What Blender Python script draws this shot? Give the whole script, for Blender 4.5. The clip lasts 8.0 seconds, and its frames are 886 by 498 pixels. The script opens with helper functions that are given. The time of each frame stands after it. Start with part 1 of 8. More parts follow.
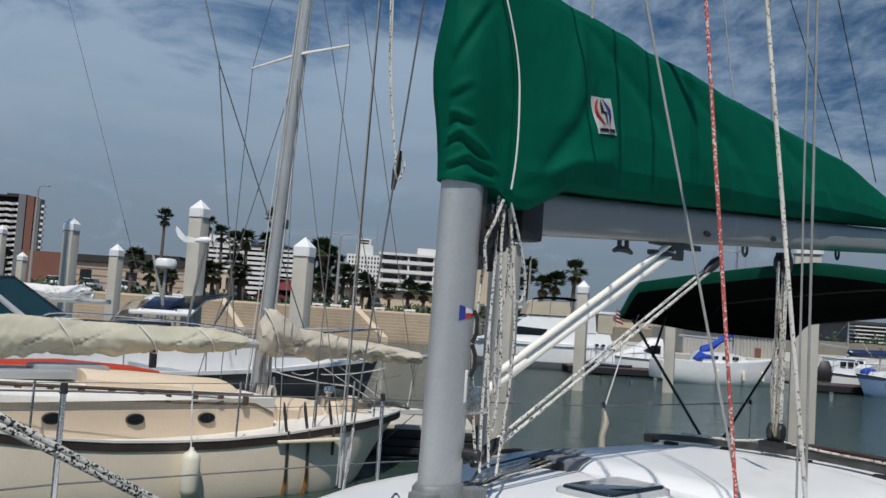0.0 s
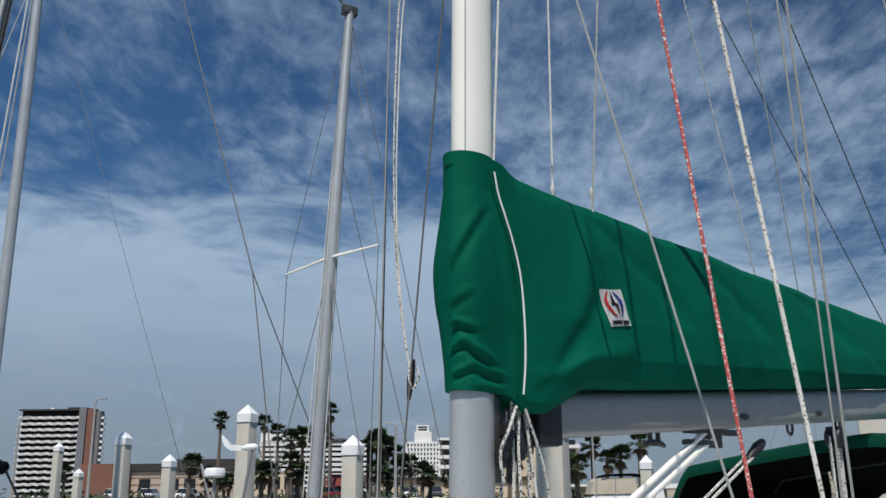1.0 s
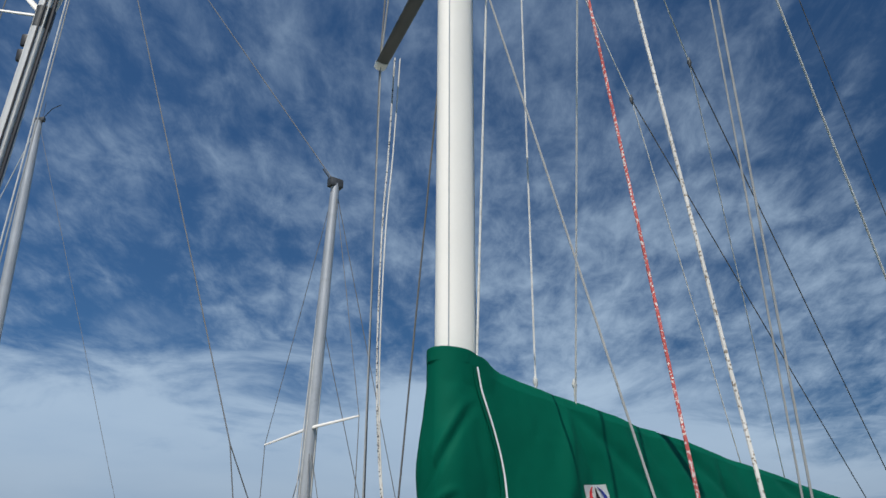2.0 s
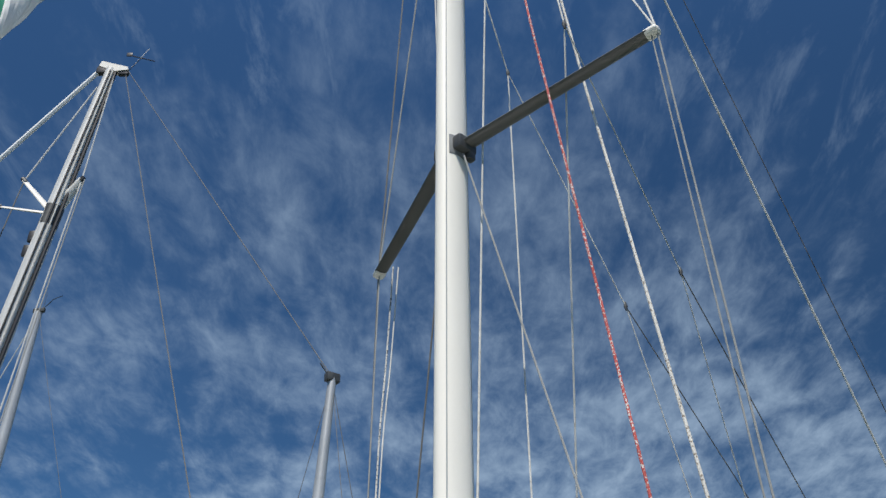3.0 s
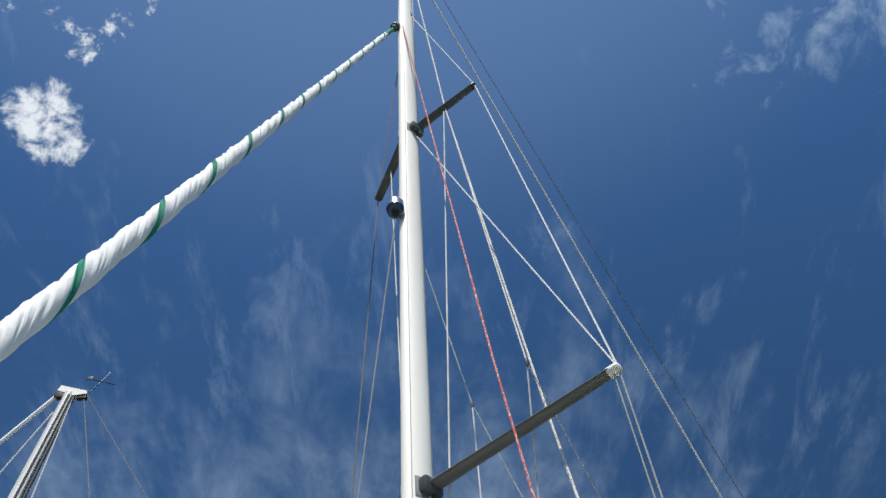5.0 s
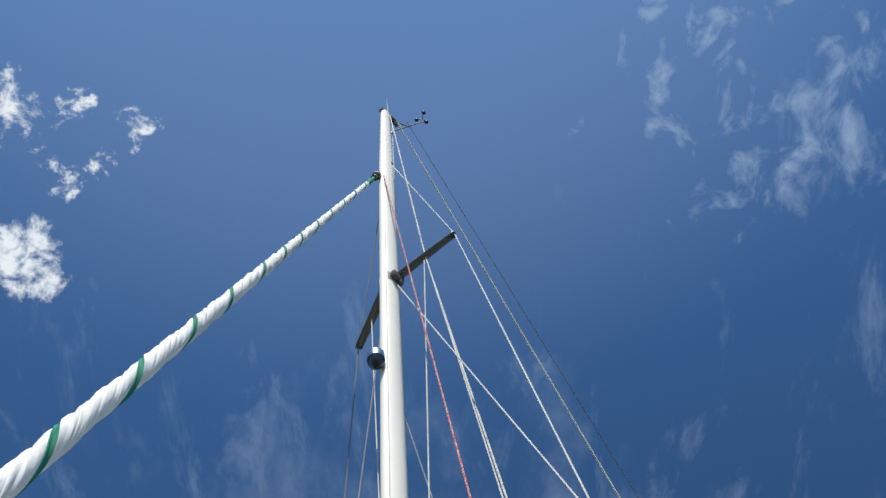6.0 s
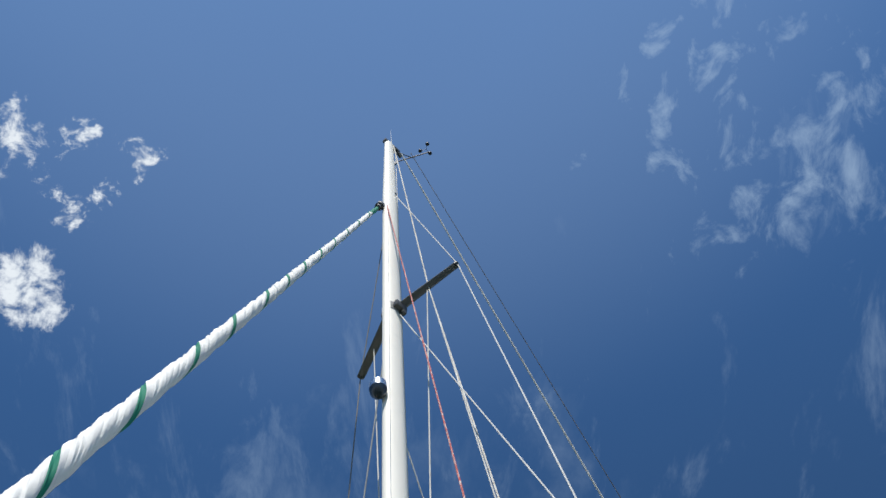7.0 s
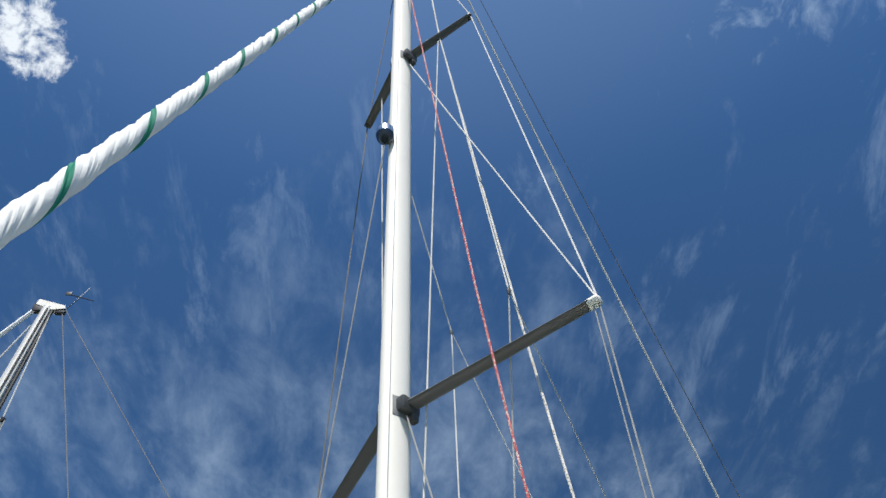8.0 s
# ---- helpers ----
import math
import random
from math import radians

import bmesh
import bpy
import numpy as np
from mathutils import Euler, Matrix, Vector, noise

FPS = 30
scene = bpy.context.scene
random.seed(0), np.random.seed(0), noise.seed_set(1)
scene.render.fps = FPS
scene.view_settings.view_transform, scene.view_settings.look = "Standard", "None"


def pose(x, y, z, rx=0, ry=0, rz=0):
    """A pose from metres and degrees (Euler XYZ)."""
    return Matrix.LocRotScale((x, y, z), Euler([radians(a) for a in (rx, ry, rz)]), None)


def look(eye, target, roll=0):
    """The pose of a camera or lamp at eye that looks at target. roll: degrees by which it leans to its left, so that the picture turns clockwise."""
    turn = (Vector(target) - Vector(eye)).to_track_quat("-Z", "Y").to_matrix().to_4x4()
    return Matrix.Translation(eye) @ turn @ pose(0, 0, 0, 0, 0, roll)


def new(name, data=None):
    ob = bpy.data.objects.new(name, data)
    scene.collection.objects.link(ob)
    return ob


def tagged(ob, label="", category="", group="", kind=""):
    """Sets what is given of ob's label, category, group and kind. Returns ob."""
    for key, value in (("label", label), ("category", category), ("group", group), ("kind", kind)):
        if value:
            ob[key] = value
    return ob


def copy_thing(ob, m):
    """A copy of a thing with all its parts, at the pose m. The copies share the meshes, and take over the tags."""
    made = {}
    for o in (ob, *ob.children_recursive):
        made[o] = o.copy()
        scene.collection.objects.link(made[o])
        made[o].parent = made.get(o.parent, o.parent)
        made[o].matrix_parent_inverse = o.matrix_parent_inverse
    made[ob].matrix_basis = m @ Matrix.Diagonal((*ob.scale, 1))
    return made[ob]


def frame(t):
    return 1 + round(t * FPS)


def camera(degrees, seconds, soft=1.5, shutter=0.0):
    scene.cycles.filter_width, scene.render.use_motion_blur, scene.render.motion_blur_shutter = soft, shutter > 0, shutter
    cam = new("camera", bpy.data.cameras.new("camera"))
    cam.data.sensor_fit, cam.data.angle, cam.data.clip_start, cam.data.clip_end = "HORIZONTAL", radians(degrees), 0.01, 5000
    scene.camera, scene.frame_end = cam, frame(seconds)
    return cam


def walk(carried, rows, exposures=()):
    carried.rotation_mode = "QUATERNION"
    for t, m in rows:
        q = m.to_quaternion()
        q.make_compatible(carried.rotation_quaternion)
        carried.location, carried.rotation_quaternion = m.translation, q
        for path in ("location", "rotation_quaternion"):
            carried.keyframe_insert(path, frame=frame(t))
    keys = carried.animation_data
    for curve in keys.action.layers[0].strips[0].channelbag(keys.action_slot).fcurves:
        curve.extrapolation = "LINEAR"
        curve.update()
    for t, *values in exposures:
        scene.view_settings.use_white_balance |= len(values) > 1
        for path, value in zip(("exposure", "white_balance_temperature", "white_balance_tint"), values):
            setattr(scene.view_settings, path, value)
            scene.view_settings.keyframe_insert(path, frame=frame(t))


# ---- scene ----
cam = camera(51.0, 8.0)
PATH = [
    (0, (-0.228, 0.358, 2.099), (-0.141, 2.352, 2.236), 3.87),
    (0.5, (-0.050, 0.420, 2.165), (-0.110, 2.399, 2.449), 2.36),
    (1, (-0.030, 0.425, 2.246), (-0.066, 2.357, 2.761), -0.37),
    (1.5, (-0.034, 0.393, 2.331), (-0.050, 2.274, 3.012), -0.73),
    (1.7, (-0.040, 0.372, 2.363), (-0.044, 2.232, 3.097), -0.70),
    (2.8, (-0.025, 0.247, 2.483), (-0.008, 1.908, 3.598), -0.36),
    (3, (-0.038, 0.227, 2.517), (-0.022, 1.849, 3.688), -0.84),
    (3.5, (-0.045, 0.201, 2.572), (-0.001, 1.722, 3.870), -1.80),
    (4, (-0.043, 0.175, 2.621), (0.014, 1.602, 4.022), -1.19),
    (4.5, (-0.047, 0.182, 2.681), (0.033, 1.469, 4.209), -3.39),
    (5, (-0.047, 0.147, 2.699), (0.059, 1.303, 4.327), -5.40),
    (5.2, (-0.058, 0.115, 2.695), (0.062, 1.234, 4.348), -6.15),
    (6.5, (-0.058, 0.014, 2.789), (0.103, 0.851, 4.598), -10.52),
    (7, (-0.071, 0.047, 2.748), (0.081, 0.893, 4.554), -9.47),
    (7.5, (-0.059, 0.121, 2.691), (0.087, 1.162, 4.392), -6.54),
    (8, (-0.082, 0.187, 2.617), (0.064, 1.446, 4.164), -3.39),
]
EXPOSURES = [(0.0, -0.53), (1.0, -0.28), (1.7, -0.15), (3.0, -0.12), (4.0, 0.02), (4.5, 0.06), (5.2, 0.03), (6.5, 0.10), (7.0, 0.08), (7.5, 0.06), (8.0, 0.2)]
walk(cam, [(t, look(eye, target, roll)) for t, eye, target, roll in PATH], EXPOSURES)

# ---- light ----
SUN_AZ, SUN_EL = math.atan2(-0.10, -0.995), radians(60)      # azimuth from +y towards +x
sun_dir = Vector((math.sin(SUN_AZ) * math.cos(SUN_EL), math.cos(SUN_AZ) * math.cos(SUN_EL), math.sin(SUN_EL)))
sun_data = bpy.data.lights.new("sun", "SUN")
sun_data.energy, sun_data.angle, sun_data.color = 5.0, radians(0.53), (1.0, 0.95, 0.88)
sun = new("sun", sun_data)
sun.matrix_world = look(sun_dir * 50, (0, 0, 0))


class Nodes:
    """Short-hand for building a node tree."""

    def __init__(self, tree):
        self.t = tree
        tree.nodes.clear()

    def n(self, kind, **inputs):
        node = self.t.nodes.new(kind)
        for key, value in inputs.items():
            key = key.replace("_", " ")
            self.put(node, key, value)
        return node

    def put(self, node, key, value):
        sock = node.inputs[int(key)] if key.isdigit() else node.inputs[key]
        if isinstance(value, bpy.types.NodeSocket):
            self.t.links.new(value, sock)
        else:
            sock.default_value = value

    def math(self, op, a, b=0.0, c=0.0, clamp=False):
        node = self.t.nodes.new("ShaderNodeMath")
        node.operation, node.use_clamp = op, clamp
        for i, v in enumerate((a, b, c)):
            self.put(node, str(i), v)
        return node.outputs[0]

    def vmath(self, op, a, b):
        node = self.t.nodes.new("ShaderNodeVectorMath")
        node.operation = op
        self.put(node, "0", a)
        self.put(node, "1", b)
        return node.outputs["Value"] if op == "DOT_PRODUCT" else node.outputs["Vector"]

    def ramp(self, x, lo, hi, a=0.0, b=1.0, smooth=True):
        node = self.t.nodes.new("ShaderNodeMapRange")
        node.interpolation_type = "SMOOTHSTEP" if smooth else "LINEAR"
        for i, v in enumerate((x, lo, hi, a, b)):
            self.put(node, str(i), v)
        return node.outputs[0]

    def mix(self, f, a, b, blend="MIX"):
        node = self.t.nodes.new("ShaderNodeMix")
        node.data_type, node.blend_type = "RGBA", blend
        self.put(node, "0", f)
        for i, v in ((6, a), (7, b)):
            if isinstance(v, tuple):
                v = (*v[:3], 1.0)
            self.put(node, str(i), v)
        return node.outputs[2]

    def noise(self, vec, scale, detail=4.0, rough=0.55, dist=0.0):
        node = self.t.nodes.new("ShaderNodeTexNoise")
        self.put(node, "Vector", vec)
        for k, v in (("Scale", scale), ("Detail", detail), ("Roughness", rough), ("Distortion", dist)):
            self.put(node, k, v)
        return node.outputs[0]


def sky():
    """Blue sky with a smooth low veil, fields of thin mottled cloud, and a few small bright puffs."""
    world = bpy.data.worlds.new("sky")
    scene.world = world
    world.use_nodes = True
    k = Nodes(world.node_tree)

    def grey(v):
        return k.n("ShaderNodeCombineXYZ", X=v, Y=v, Z=v).outputs[0]

    way = k.n("ShaderNodeTexCoord").outputs["Generated"]
    tex = k.n("ShaderNodeTexSky")
    tex.sky_type, tex.sun_disc = "NISHITA", False
    tex.sun_elevation, tex.sun_rotation = SUN_EL, SUN_AZ
    tex.air_density, tex.dust_density, tex.ozone_density, tex.altitude = 1.0, 0.6, 3.0, 0
    blue = k.mix(1.0, tex.outputs[0], (0.47, 0.79, 1.04), "MULTIPLY")
    glow = k.ramp(k.vmath("DOT_PRODUCT", way, (0.15, -0.345, 0.927)), 0.25, 0.96, 0.84, 1.44)
    xyz = k.n("ShaderNodeSeparateXYZ", Vector=way)
    # the clearer, deeper side of the sky
    deep = k.ramp(k.vmath("DOT_PRODUCT", way, (0.80, 0.60, 0.0)), 0.25, 0.85, 1.0, 0.72, False)
    blue = k.mix(1.0, blue, grey(k.math("MULTIPLY", glow, deep)), "MULTIPLY")
    up = k.math("MAXIMUM", xyz.outputs[2], 0.0)
    side = xyz.outputs[0]
    flat = k.n("ShaderNodeCombineXYZ", X=k.math("DIVIDE", side, k.math("ADD", up, 0.10)),
               Y=k.math("DIVIDE", xyz.outputs[1], k.math("ADD", up, 0.10)), Z=0.0).outputs[0]
    # fields of thin mottled cloud with drawn-out streaks
    streak = k.n("ShaderNodeMapping", Vector=flat, Rotation=(0, 0, radians(-28)), Scale=(1.0, 0.50, 1.0), Location=(3.1, 1.7, 0)).outputs[0]
    mottle = k.noise(streak, 15.0, 11.0, 0.64, 0.30)
    fibre = k.noise(k.n("ShaderNodeMapping", Vector=flat, Rotation=(0, 0, radians(-38)), Scale=(1.0, 0.22, 1.0)).outputs[0], 6.0, 10.0, 0.62, 0.35)
    fields = k.noise(flat, 2.6, 5.0, 0.55, 0.3)
    body = k.math("ADD", k.math("ADD", k.math("MULTIPLY", mottle, 0.52), k.math("MULTIPLY", fibre, 0.34)), k.math("MULTIPLY", fields, 0.54))
    bias = k.math("MINIMUM", k.ramp(up, 0.34, 0.62, -0.525, -0.545, False), k.ramp(up, 0.62, 0.88, -0.545, -0.68, False))
    bias = k.math("ADD", bias, k.ramp(side, 0.0, 0.12, 0.0, k.ramp(up, 0.42, 0.66, 0.075, 0.0, False), False))
    bias = k.math("ADD", bias, k.ramp(side, -0.36, -0.10, k.ramp(up, 0.46, 0.58, -0.08, -0.12, False), 0.0, False))
    bias = k.math("SUBTRACT", bias, k.ramp(side, 0.20, 0.40, 0.0, k.ramp(up, 0.42, 0.54, 0.07, 0.22, False), False))
    cirrus = k.ramp(k.math("ADD", body, bias), 0.0, 0.46)
    cirrus = k.math("MULTIPLY", cirrus, k.ramp(up, 0.37, 0.80, 0.84, 0.30, False))
    # smooth veil low down, with an uneven upper edge
    edge = k.math("ADD", up, k.math("MULTIPLY", k.math("SUBTRACT", k.noise(flat, 2.0, 8.0, 0.60, 0.5), 0.5), 0.30))
    edge = k.math("ADD", edge, k.ramp(side, 0.22, 0.45, 0.0, 0.09, False))
    veil = k.math("MULTIPLY", k.ramp(edge, 0.33, 0.23), k.ramp(k.noise(flat, 1.1, 5.0, 0.5, 0.3), 0.3, 0.7, 0.82, 1.0))
    cover = k.math("MAXIMUM", cirrus, veil)
    # a field of torn wisps high up
    torn = k.noise(k.n("ShaderNodeMapping", Vector=way, Rotation=(0, 0, 0.5), Scale=(9, 6, 6)).outputs[0], 2.9, 13.0, 0.62, 0.4)
    hump = k.ramp(k.vmath("DOT_PRODUCT", way, (0.375, 0.265, 0.888)), math.cos(radians(13)), math.cos(radians(2)))
    torn = k.ramp(k.math("ADD", torn, k.math("MULTIPLY", hump, 0.17)), 0.60, 0.92)
    cover = k.math("MAXIMUM", cover, k.math("MULTIPLY", torn, k.math("MULTIPLY", k.ramp(hump, 0.0, 0.3), 0.52)))
    thread = k.noise(k.n("ShaderNodeMapping", Vector=flat, Rotation=(0, 0, radians(-52)), Scale=(1.0, 0.30, 1.0), Location=(1.3, 0.4, 0)).outputs[0], 15.0, 12.0, 0.66, 0.5)
    thread = k.math("MULTIPLY", k.ramp(k.math("ADD", thread, k.math("MULTIPLY", fields, 0.5)), 0.74, 0.98), k.math("MULTIPLY", k.ramp(up, 0.50, 0.66, 0.0, 0.19), k.ramp(up, 0.82, 0.93, 1.0, 0.25)))
    cover = k.math("MAXIMUM", cover, thread)
    cover = k.math("MAXIMUM", cover, k.ramp(up, 0.78, 0.96, 0.0, 0.14))
    cloud = k.mix(k.ramp(up, 0.02, 0.26), CLOUD_LOW, CLOUD_HIGH)
    # far heaped clouds over the horizon
    heap = k.noise(k.n("ShaderNodeMapping", Vector=way, Scale=(7, 7, 13)).outputs[0], 1.6, 9.0, 0.6, 0.2)
    heap = k.math("MULTIPLY", k.ramp(heap, 0.55, 0.68, 0.0, 0.42), k.math("MULTIPLY", k.ramp(up, 0.0, 0.05), k.ramp(up, 0.20, 0.10)))
    cloud = k.mix(heap, cloud, CLOUD_HIGH)
    mixed = k.mix(cover, blue, cloud)
    # small bright clouds
    for spot, wide, core, grain, gain, low, high in (
            ((-0.338, 0.430, 0.837), 3.7, 0.6, 30.0, 0.34, 0.70, 0.90), ((-0.344, 0.300, 0.890), 3.2, 0.2, 34.0, 0.22, 0.67, 0.86),
            ((-0.296, 0.369, 0.881), 1.9, 0.2, 44.0, 0.21, 0.68, 0.86), ((-0.234, 0.325, 0.916), 2.1, 0.2, 44.0, 0.20, 0.68, 0.86),
            ((-0.289, 0.301, 0.909), 2.1, 0.2, 42.0, 0.20, 0.69, 0.87), ((-0.270, 0.352, 0.896), 1.5, 0.2, 50.0, 0.20, 0.67, 0.85),
            ((-0.322, 0.345, 0.882), 1.7, 0.2, 46.0, 0.20, 0.68, 0.87)):
        near = k.vmath("DOT_PRODUCT", way, Vector(spot).normalized()[:])
        hump = k.ramp(near, math.cos(radians(wide)), math.cos(radians(core)))
        puff = k.ramp(k.math("ADD", k.math("MULTIPLY", hump, gain), k.noise(way, grain, 12.0, 0.66, 0.25)), low, high)
        mixed = k.mix(k.math("MULTIPLY", puff, k.ramp(hump, 0.0, 0.25)), mixed, CLOUD_BRIGHT)
    back = k.n("ShaderNodeBackground", Color=mixed, Strength=0.092)
    k.n("ShaderNodeOutputWorld", Surface=back.outputs[0])


CLOUD_LOW, CLOUD_HIGH, CLOUD_BRIGHT = (3.0, 3.75, 4.7), (4.7, 6.2, 8.0), (8.3, 8.9, 9.5)
sky()


# ---- materials ----
def mat(name, color, rough=0.5, metal=0.0, var=0.18, scale=3.0, fine=40.0, bump=0.0, stain=None, coat=0.0, spec=0.5, bump_scale=None):
    """A surface with two scales of variation, a rough relief and stains of another colour."""
    m = bpy.data.materials.new(name)
    m.use_nodes = True
    k = Nodes(m.node_tree)
    at = k.n("ShaderNodeTexCoord").outputs["Object"]
    big, small = k.noise(at, scale, 5.0, 0.6), k.noise(at, fine, 3.0, 0.6)
    dim = k.math("ADD", k.ramp(big, 0.25, 0.75, -var, var, False), k.ramp(small, 0.25, 0.75, -var * 0.5, var * 0.5, False))
    tone = k.math("ADD", 1.0, dim)
    colour = k.mix(1.0, (*color, 1.0), k.n("ShaderNodeCombineXYZ", X=tone, Y=tone, Z=tone).outputs[0], "MULTIPLY")
    if stain:
        spots = k.ramp(k.noise(at, stain[3] if len(stain) > 3 else scale * 1.7, 6.0, 0.65, 0.6), 0.56, 0.74, 0.0, 0.55)
        colour = k.mix(spots, colour, tuple(stain[:3]))
    b = k.n("ShaderNodeBsdfPrincipled", Base_Color=colour, Metallic=metal)
    k.put(b, "Roughness", k.ramp(small, 0.2, 0.8, max(0.02, rough - 0.09), min(1.0, rough + 0.09), False))
    k.put(b, "Specular IOR Level", spec)
    if coat:
        k.put(b, "Coat Weight", coat)
        k.put(b, "Coat Roughness", 0.08)
    if bump:
        rel = k.noise(at, bump_scale or fine, 4.0, 0.6)
        k.put(b, "Normal", k.n("ShaderNodeBump", Strength=1.0, Distance=bump, Height=rel).outputs[0])
    k.n("ShaderNodeOutputMaterial", Surface=b.outputs[0])
    return m


def rope_mat(name, base, fleck, amount, scale=70.0):
    """Braided line with coloured flecks in the weave."""
    m = bpy.data.materials.new(name)
    m.use_nodes = True
    k = Nodes(m.node_tree)
    at = k.n("ShaderNodeTexCoord").outputs["Object"]
    vor = k.t.nodes.new("ShaderNodeTexVoronoi")
    k.put(vor, "Vector", at)
    k.put(vor, "Scale", scale)
    rnd = k.n("ShaderNodeSeparateXYZ", Vector=vor.outputs["Color"]).outputs[0]
    spot = k.ramp(rnd, 1.0 - amount - 0.02, 1.0 - amount + 0.02)
    dirt = k.ramp(k.noise(at, 4.0, 4.0), 0.3, 0.7, 0.72, 1.05, False)
    colour = k.mix(spot, base, fleck)
    colour = k.mix(1.0, colour, k.n("ShaderNodeCombineXYZ", X=dirt, Y=dirt, Z=dirt).outputs[0], "MULTIPLY")
    b = k.n("ShaderNodeBsdfPrincipled", Base_Color=colour, Roughness=0.85)
    wave = k.noise(at, 160.0, 2.0)
    k.put(b, "Normal", k.n("ShaderNodeBump", Strength=0.7, Distance=0.003, Height=wave).outputs[0])
    k.n("ShaderNodeOutputMaterial", Surface=b.outputs[0])
    return m


def glass_mat(name, color, rough=0.03):
    m = bpy.data.materials.new(name)
    m.use_nodes = True
    k = Nodes(m.node_tree)
    at = k.n("ShaderNodeTexCoord").outputs["Object"]
    r = k.ramp(k.noise(at, 3.0, 4.0), 0.3, 0.7, rough, rough + 0.10, False)
    b = k.n("ShaderNodeBsdfPrincipled", Base_Color=(*color, 1.0), Roughness=r)
    k.put(b, "Specular IOR Level", 0.7)
    k.n("ShaderNodeOutputMaterial", Surface=b.outputs[0])
    return m


def water_mat():
    m = bpy.data.materials.new("harbour_water")
    m.use_nodes = True
    k = Nodes(m.node_tree)
    at = k.n("ShaderNodeTexCoord").outputs["Object"]
    long = k.n("ShaderNodeMapping", Vector=at, Scale=(1.0, 2.2, 1.0)).outputs[0]
    small = k.noise(long, 3.2, 6.0, 0.62, 0.5)
    swell = k.noise(long, 0.5, 3.0, 0.5, 0.2)
    tone = k.mix(k.ramp(k.noise(at, 0.06, 3.0), 0.3, 0.7), (0.030, 0.054, 0.042), (0.046, 0.076, 0.058))
    b = k.n("ShaderNodeBsdfPrincipled", Base_Color=tone, Roughness=0.04, IOR=1.33)
    height = k.math("ADD", k.math("MULTIPLY", small, 0.052), k.math("MULTIPLY", swell, 0.07))
    k.put(b, "Normal", k.n("ShaderNodeBump", Strength=1.0, Distance=1.0, Height=height).outputs[0])
    k.n("ShaderNodeOutputMaterial", Surface=b.outputs[0])
    return m


def furl_mat():
    """White sailcloth with light creases running round the roll."""
    return mat("white_sailcloth", (0.78, 0.78, 0.75), 0.8, 0, 0.07, 2.0, 30.0, 0.004)


GREEN = mat("green_canvas", (0.0, 0.092, 0.053), 0.7, 0, 0.12, 2.2, 420.0, 0.0012, (0.0, 0.066, 0.040, 0.8), spec=0.06)
GREEN_TOP = mat("green_canopy_canvas", (0.004, 0.105, 0.062), 0.8, 0, 0.12, 3.0, 300.0, 0.001, spec=0.2)
BLACK_CLOTH = mat("black_canopy_cloth", (0.003, 0.004, 0.004), 0.95, 0, 0.2, 3.0, 200.0, spec=0.05)
MAST_WHITE = mat("white_mast_paint", (0.88, 0.845, 0.755), 0.5, 0, 0.03, 1.2, 90.0, 0.0, (0.74, 0.72, 0.66, 2.0), spec=0.3)
BOOM_PAINT = mat("pale_grey_boom_paint", (0.25, 0.255, 0.25), 0.36, 0.0, 0.05, 2.0, 90.0, 0.0, (0.40, 0.40, 0.38), coat=0.2)
GREY_SPAR = mat("grey_anodised_spar", (0.43, 0.44, 0.435), 0.42, 0.35, 0.12, 1.5, 60.0, 0.0, (0.30, 0.30, 0.29))
SPREADER = mat("grey_spreader_alloy", (0.115, 0.11, 0.10), 0.42, 0.15, 0.03, 2.0, 12.0)
DARK_ALLOY = mat("dull_cast_alloy", (0.22, 0.225, 0.22), 0.6, 0.3, 0.2, 8.0, 60.0, 0.001)
STEEL = mat("stainless_steel", (0.62, 0.62, 0.62), 0.24, 1.0, 0.08, 6.0, 60.0)
# three wire tones; on the rigging they paint in sunlit and shaded wires
WIRE = mat("dark_grey_wire", (0.15, 0.15, 0.145), 0.6, 0.0, 0.2, 8.0, 120.0)
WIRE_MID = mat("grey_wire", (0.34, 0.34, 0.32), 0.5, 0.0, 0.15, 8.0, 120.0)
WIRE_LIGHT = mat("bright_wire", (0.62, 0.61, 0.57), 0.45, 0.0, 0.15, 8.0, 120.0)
DARK_METAL = mat("tarnished_fitting", (0.09, 0.09, 0.085), 0.5, 0.6, 0.3, 12.0, 80.0, 0.001)
BLACK = mat("black_plastic", (0.018, 0.018, 0.02), 0.5, 0, 0.25, 10.0, 80.0)
GELCOAT = mat("white_gelcoat", (0.80, 0.80, 0.78), 0.34, 0, 0.04, 1.6, 6.0, 0.0, (0.66, 0.65, 0.60, 1.1), coat=0.1)
NONSKID = mat("white_nonskid_deck", (0.74, 0.74, 0.71), 0.65, 0, 0.05, 2.0, 260.0, 0.0008, (0.60, 0.59, 0.54, 1.3))
CREAM = mat("cream_hull_paint", (0.83, 0.72, 0.55), 0.45, 0, 0.08, 1.1, 40.0, 0.0, (0.50, 0.38, 0.22, 0.9), coat=0.1)
PEACH = mat("peach_cabin_paint", (0.72, 0.58, 0.42), 0.5, 0, 0.08, 1.4, 40.0, 0.0, (0.58, 0.42, 0.27, 1.2))
OFFWHITE = mat("aged_white_paint", (0.74, 0.71, 0.64), 0.5, 0, 0.09, 1.6, 50.0, 0.0, (0.50, 0.44, 0.34, 1.7))
TEAK_DARK = mat("weathered_dark_teak", (0.085, 0.055, 0.038), 0.75, 0, 0.35, 3.0, 70.0, 0.002, (0.20, 0.16, 0.12))
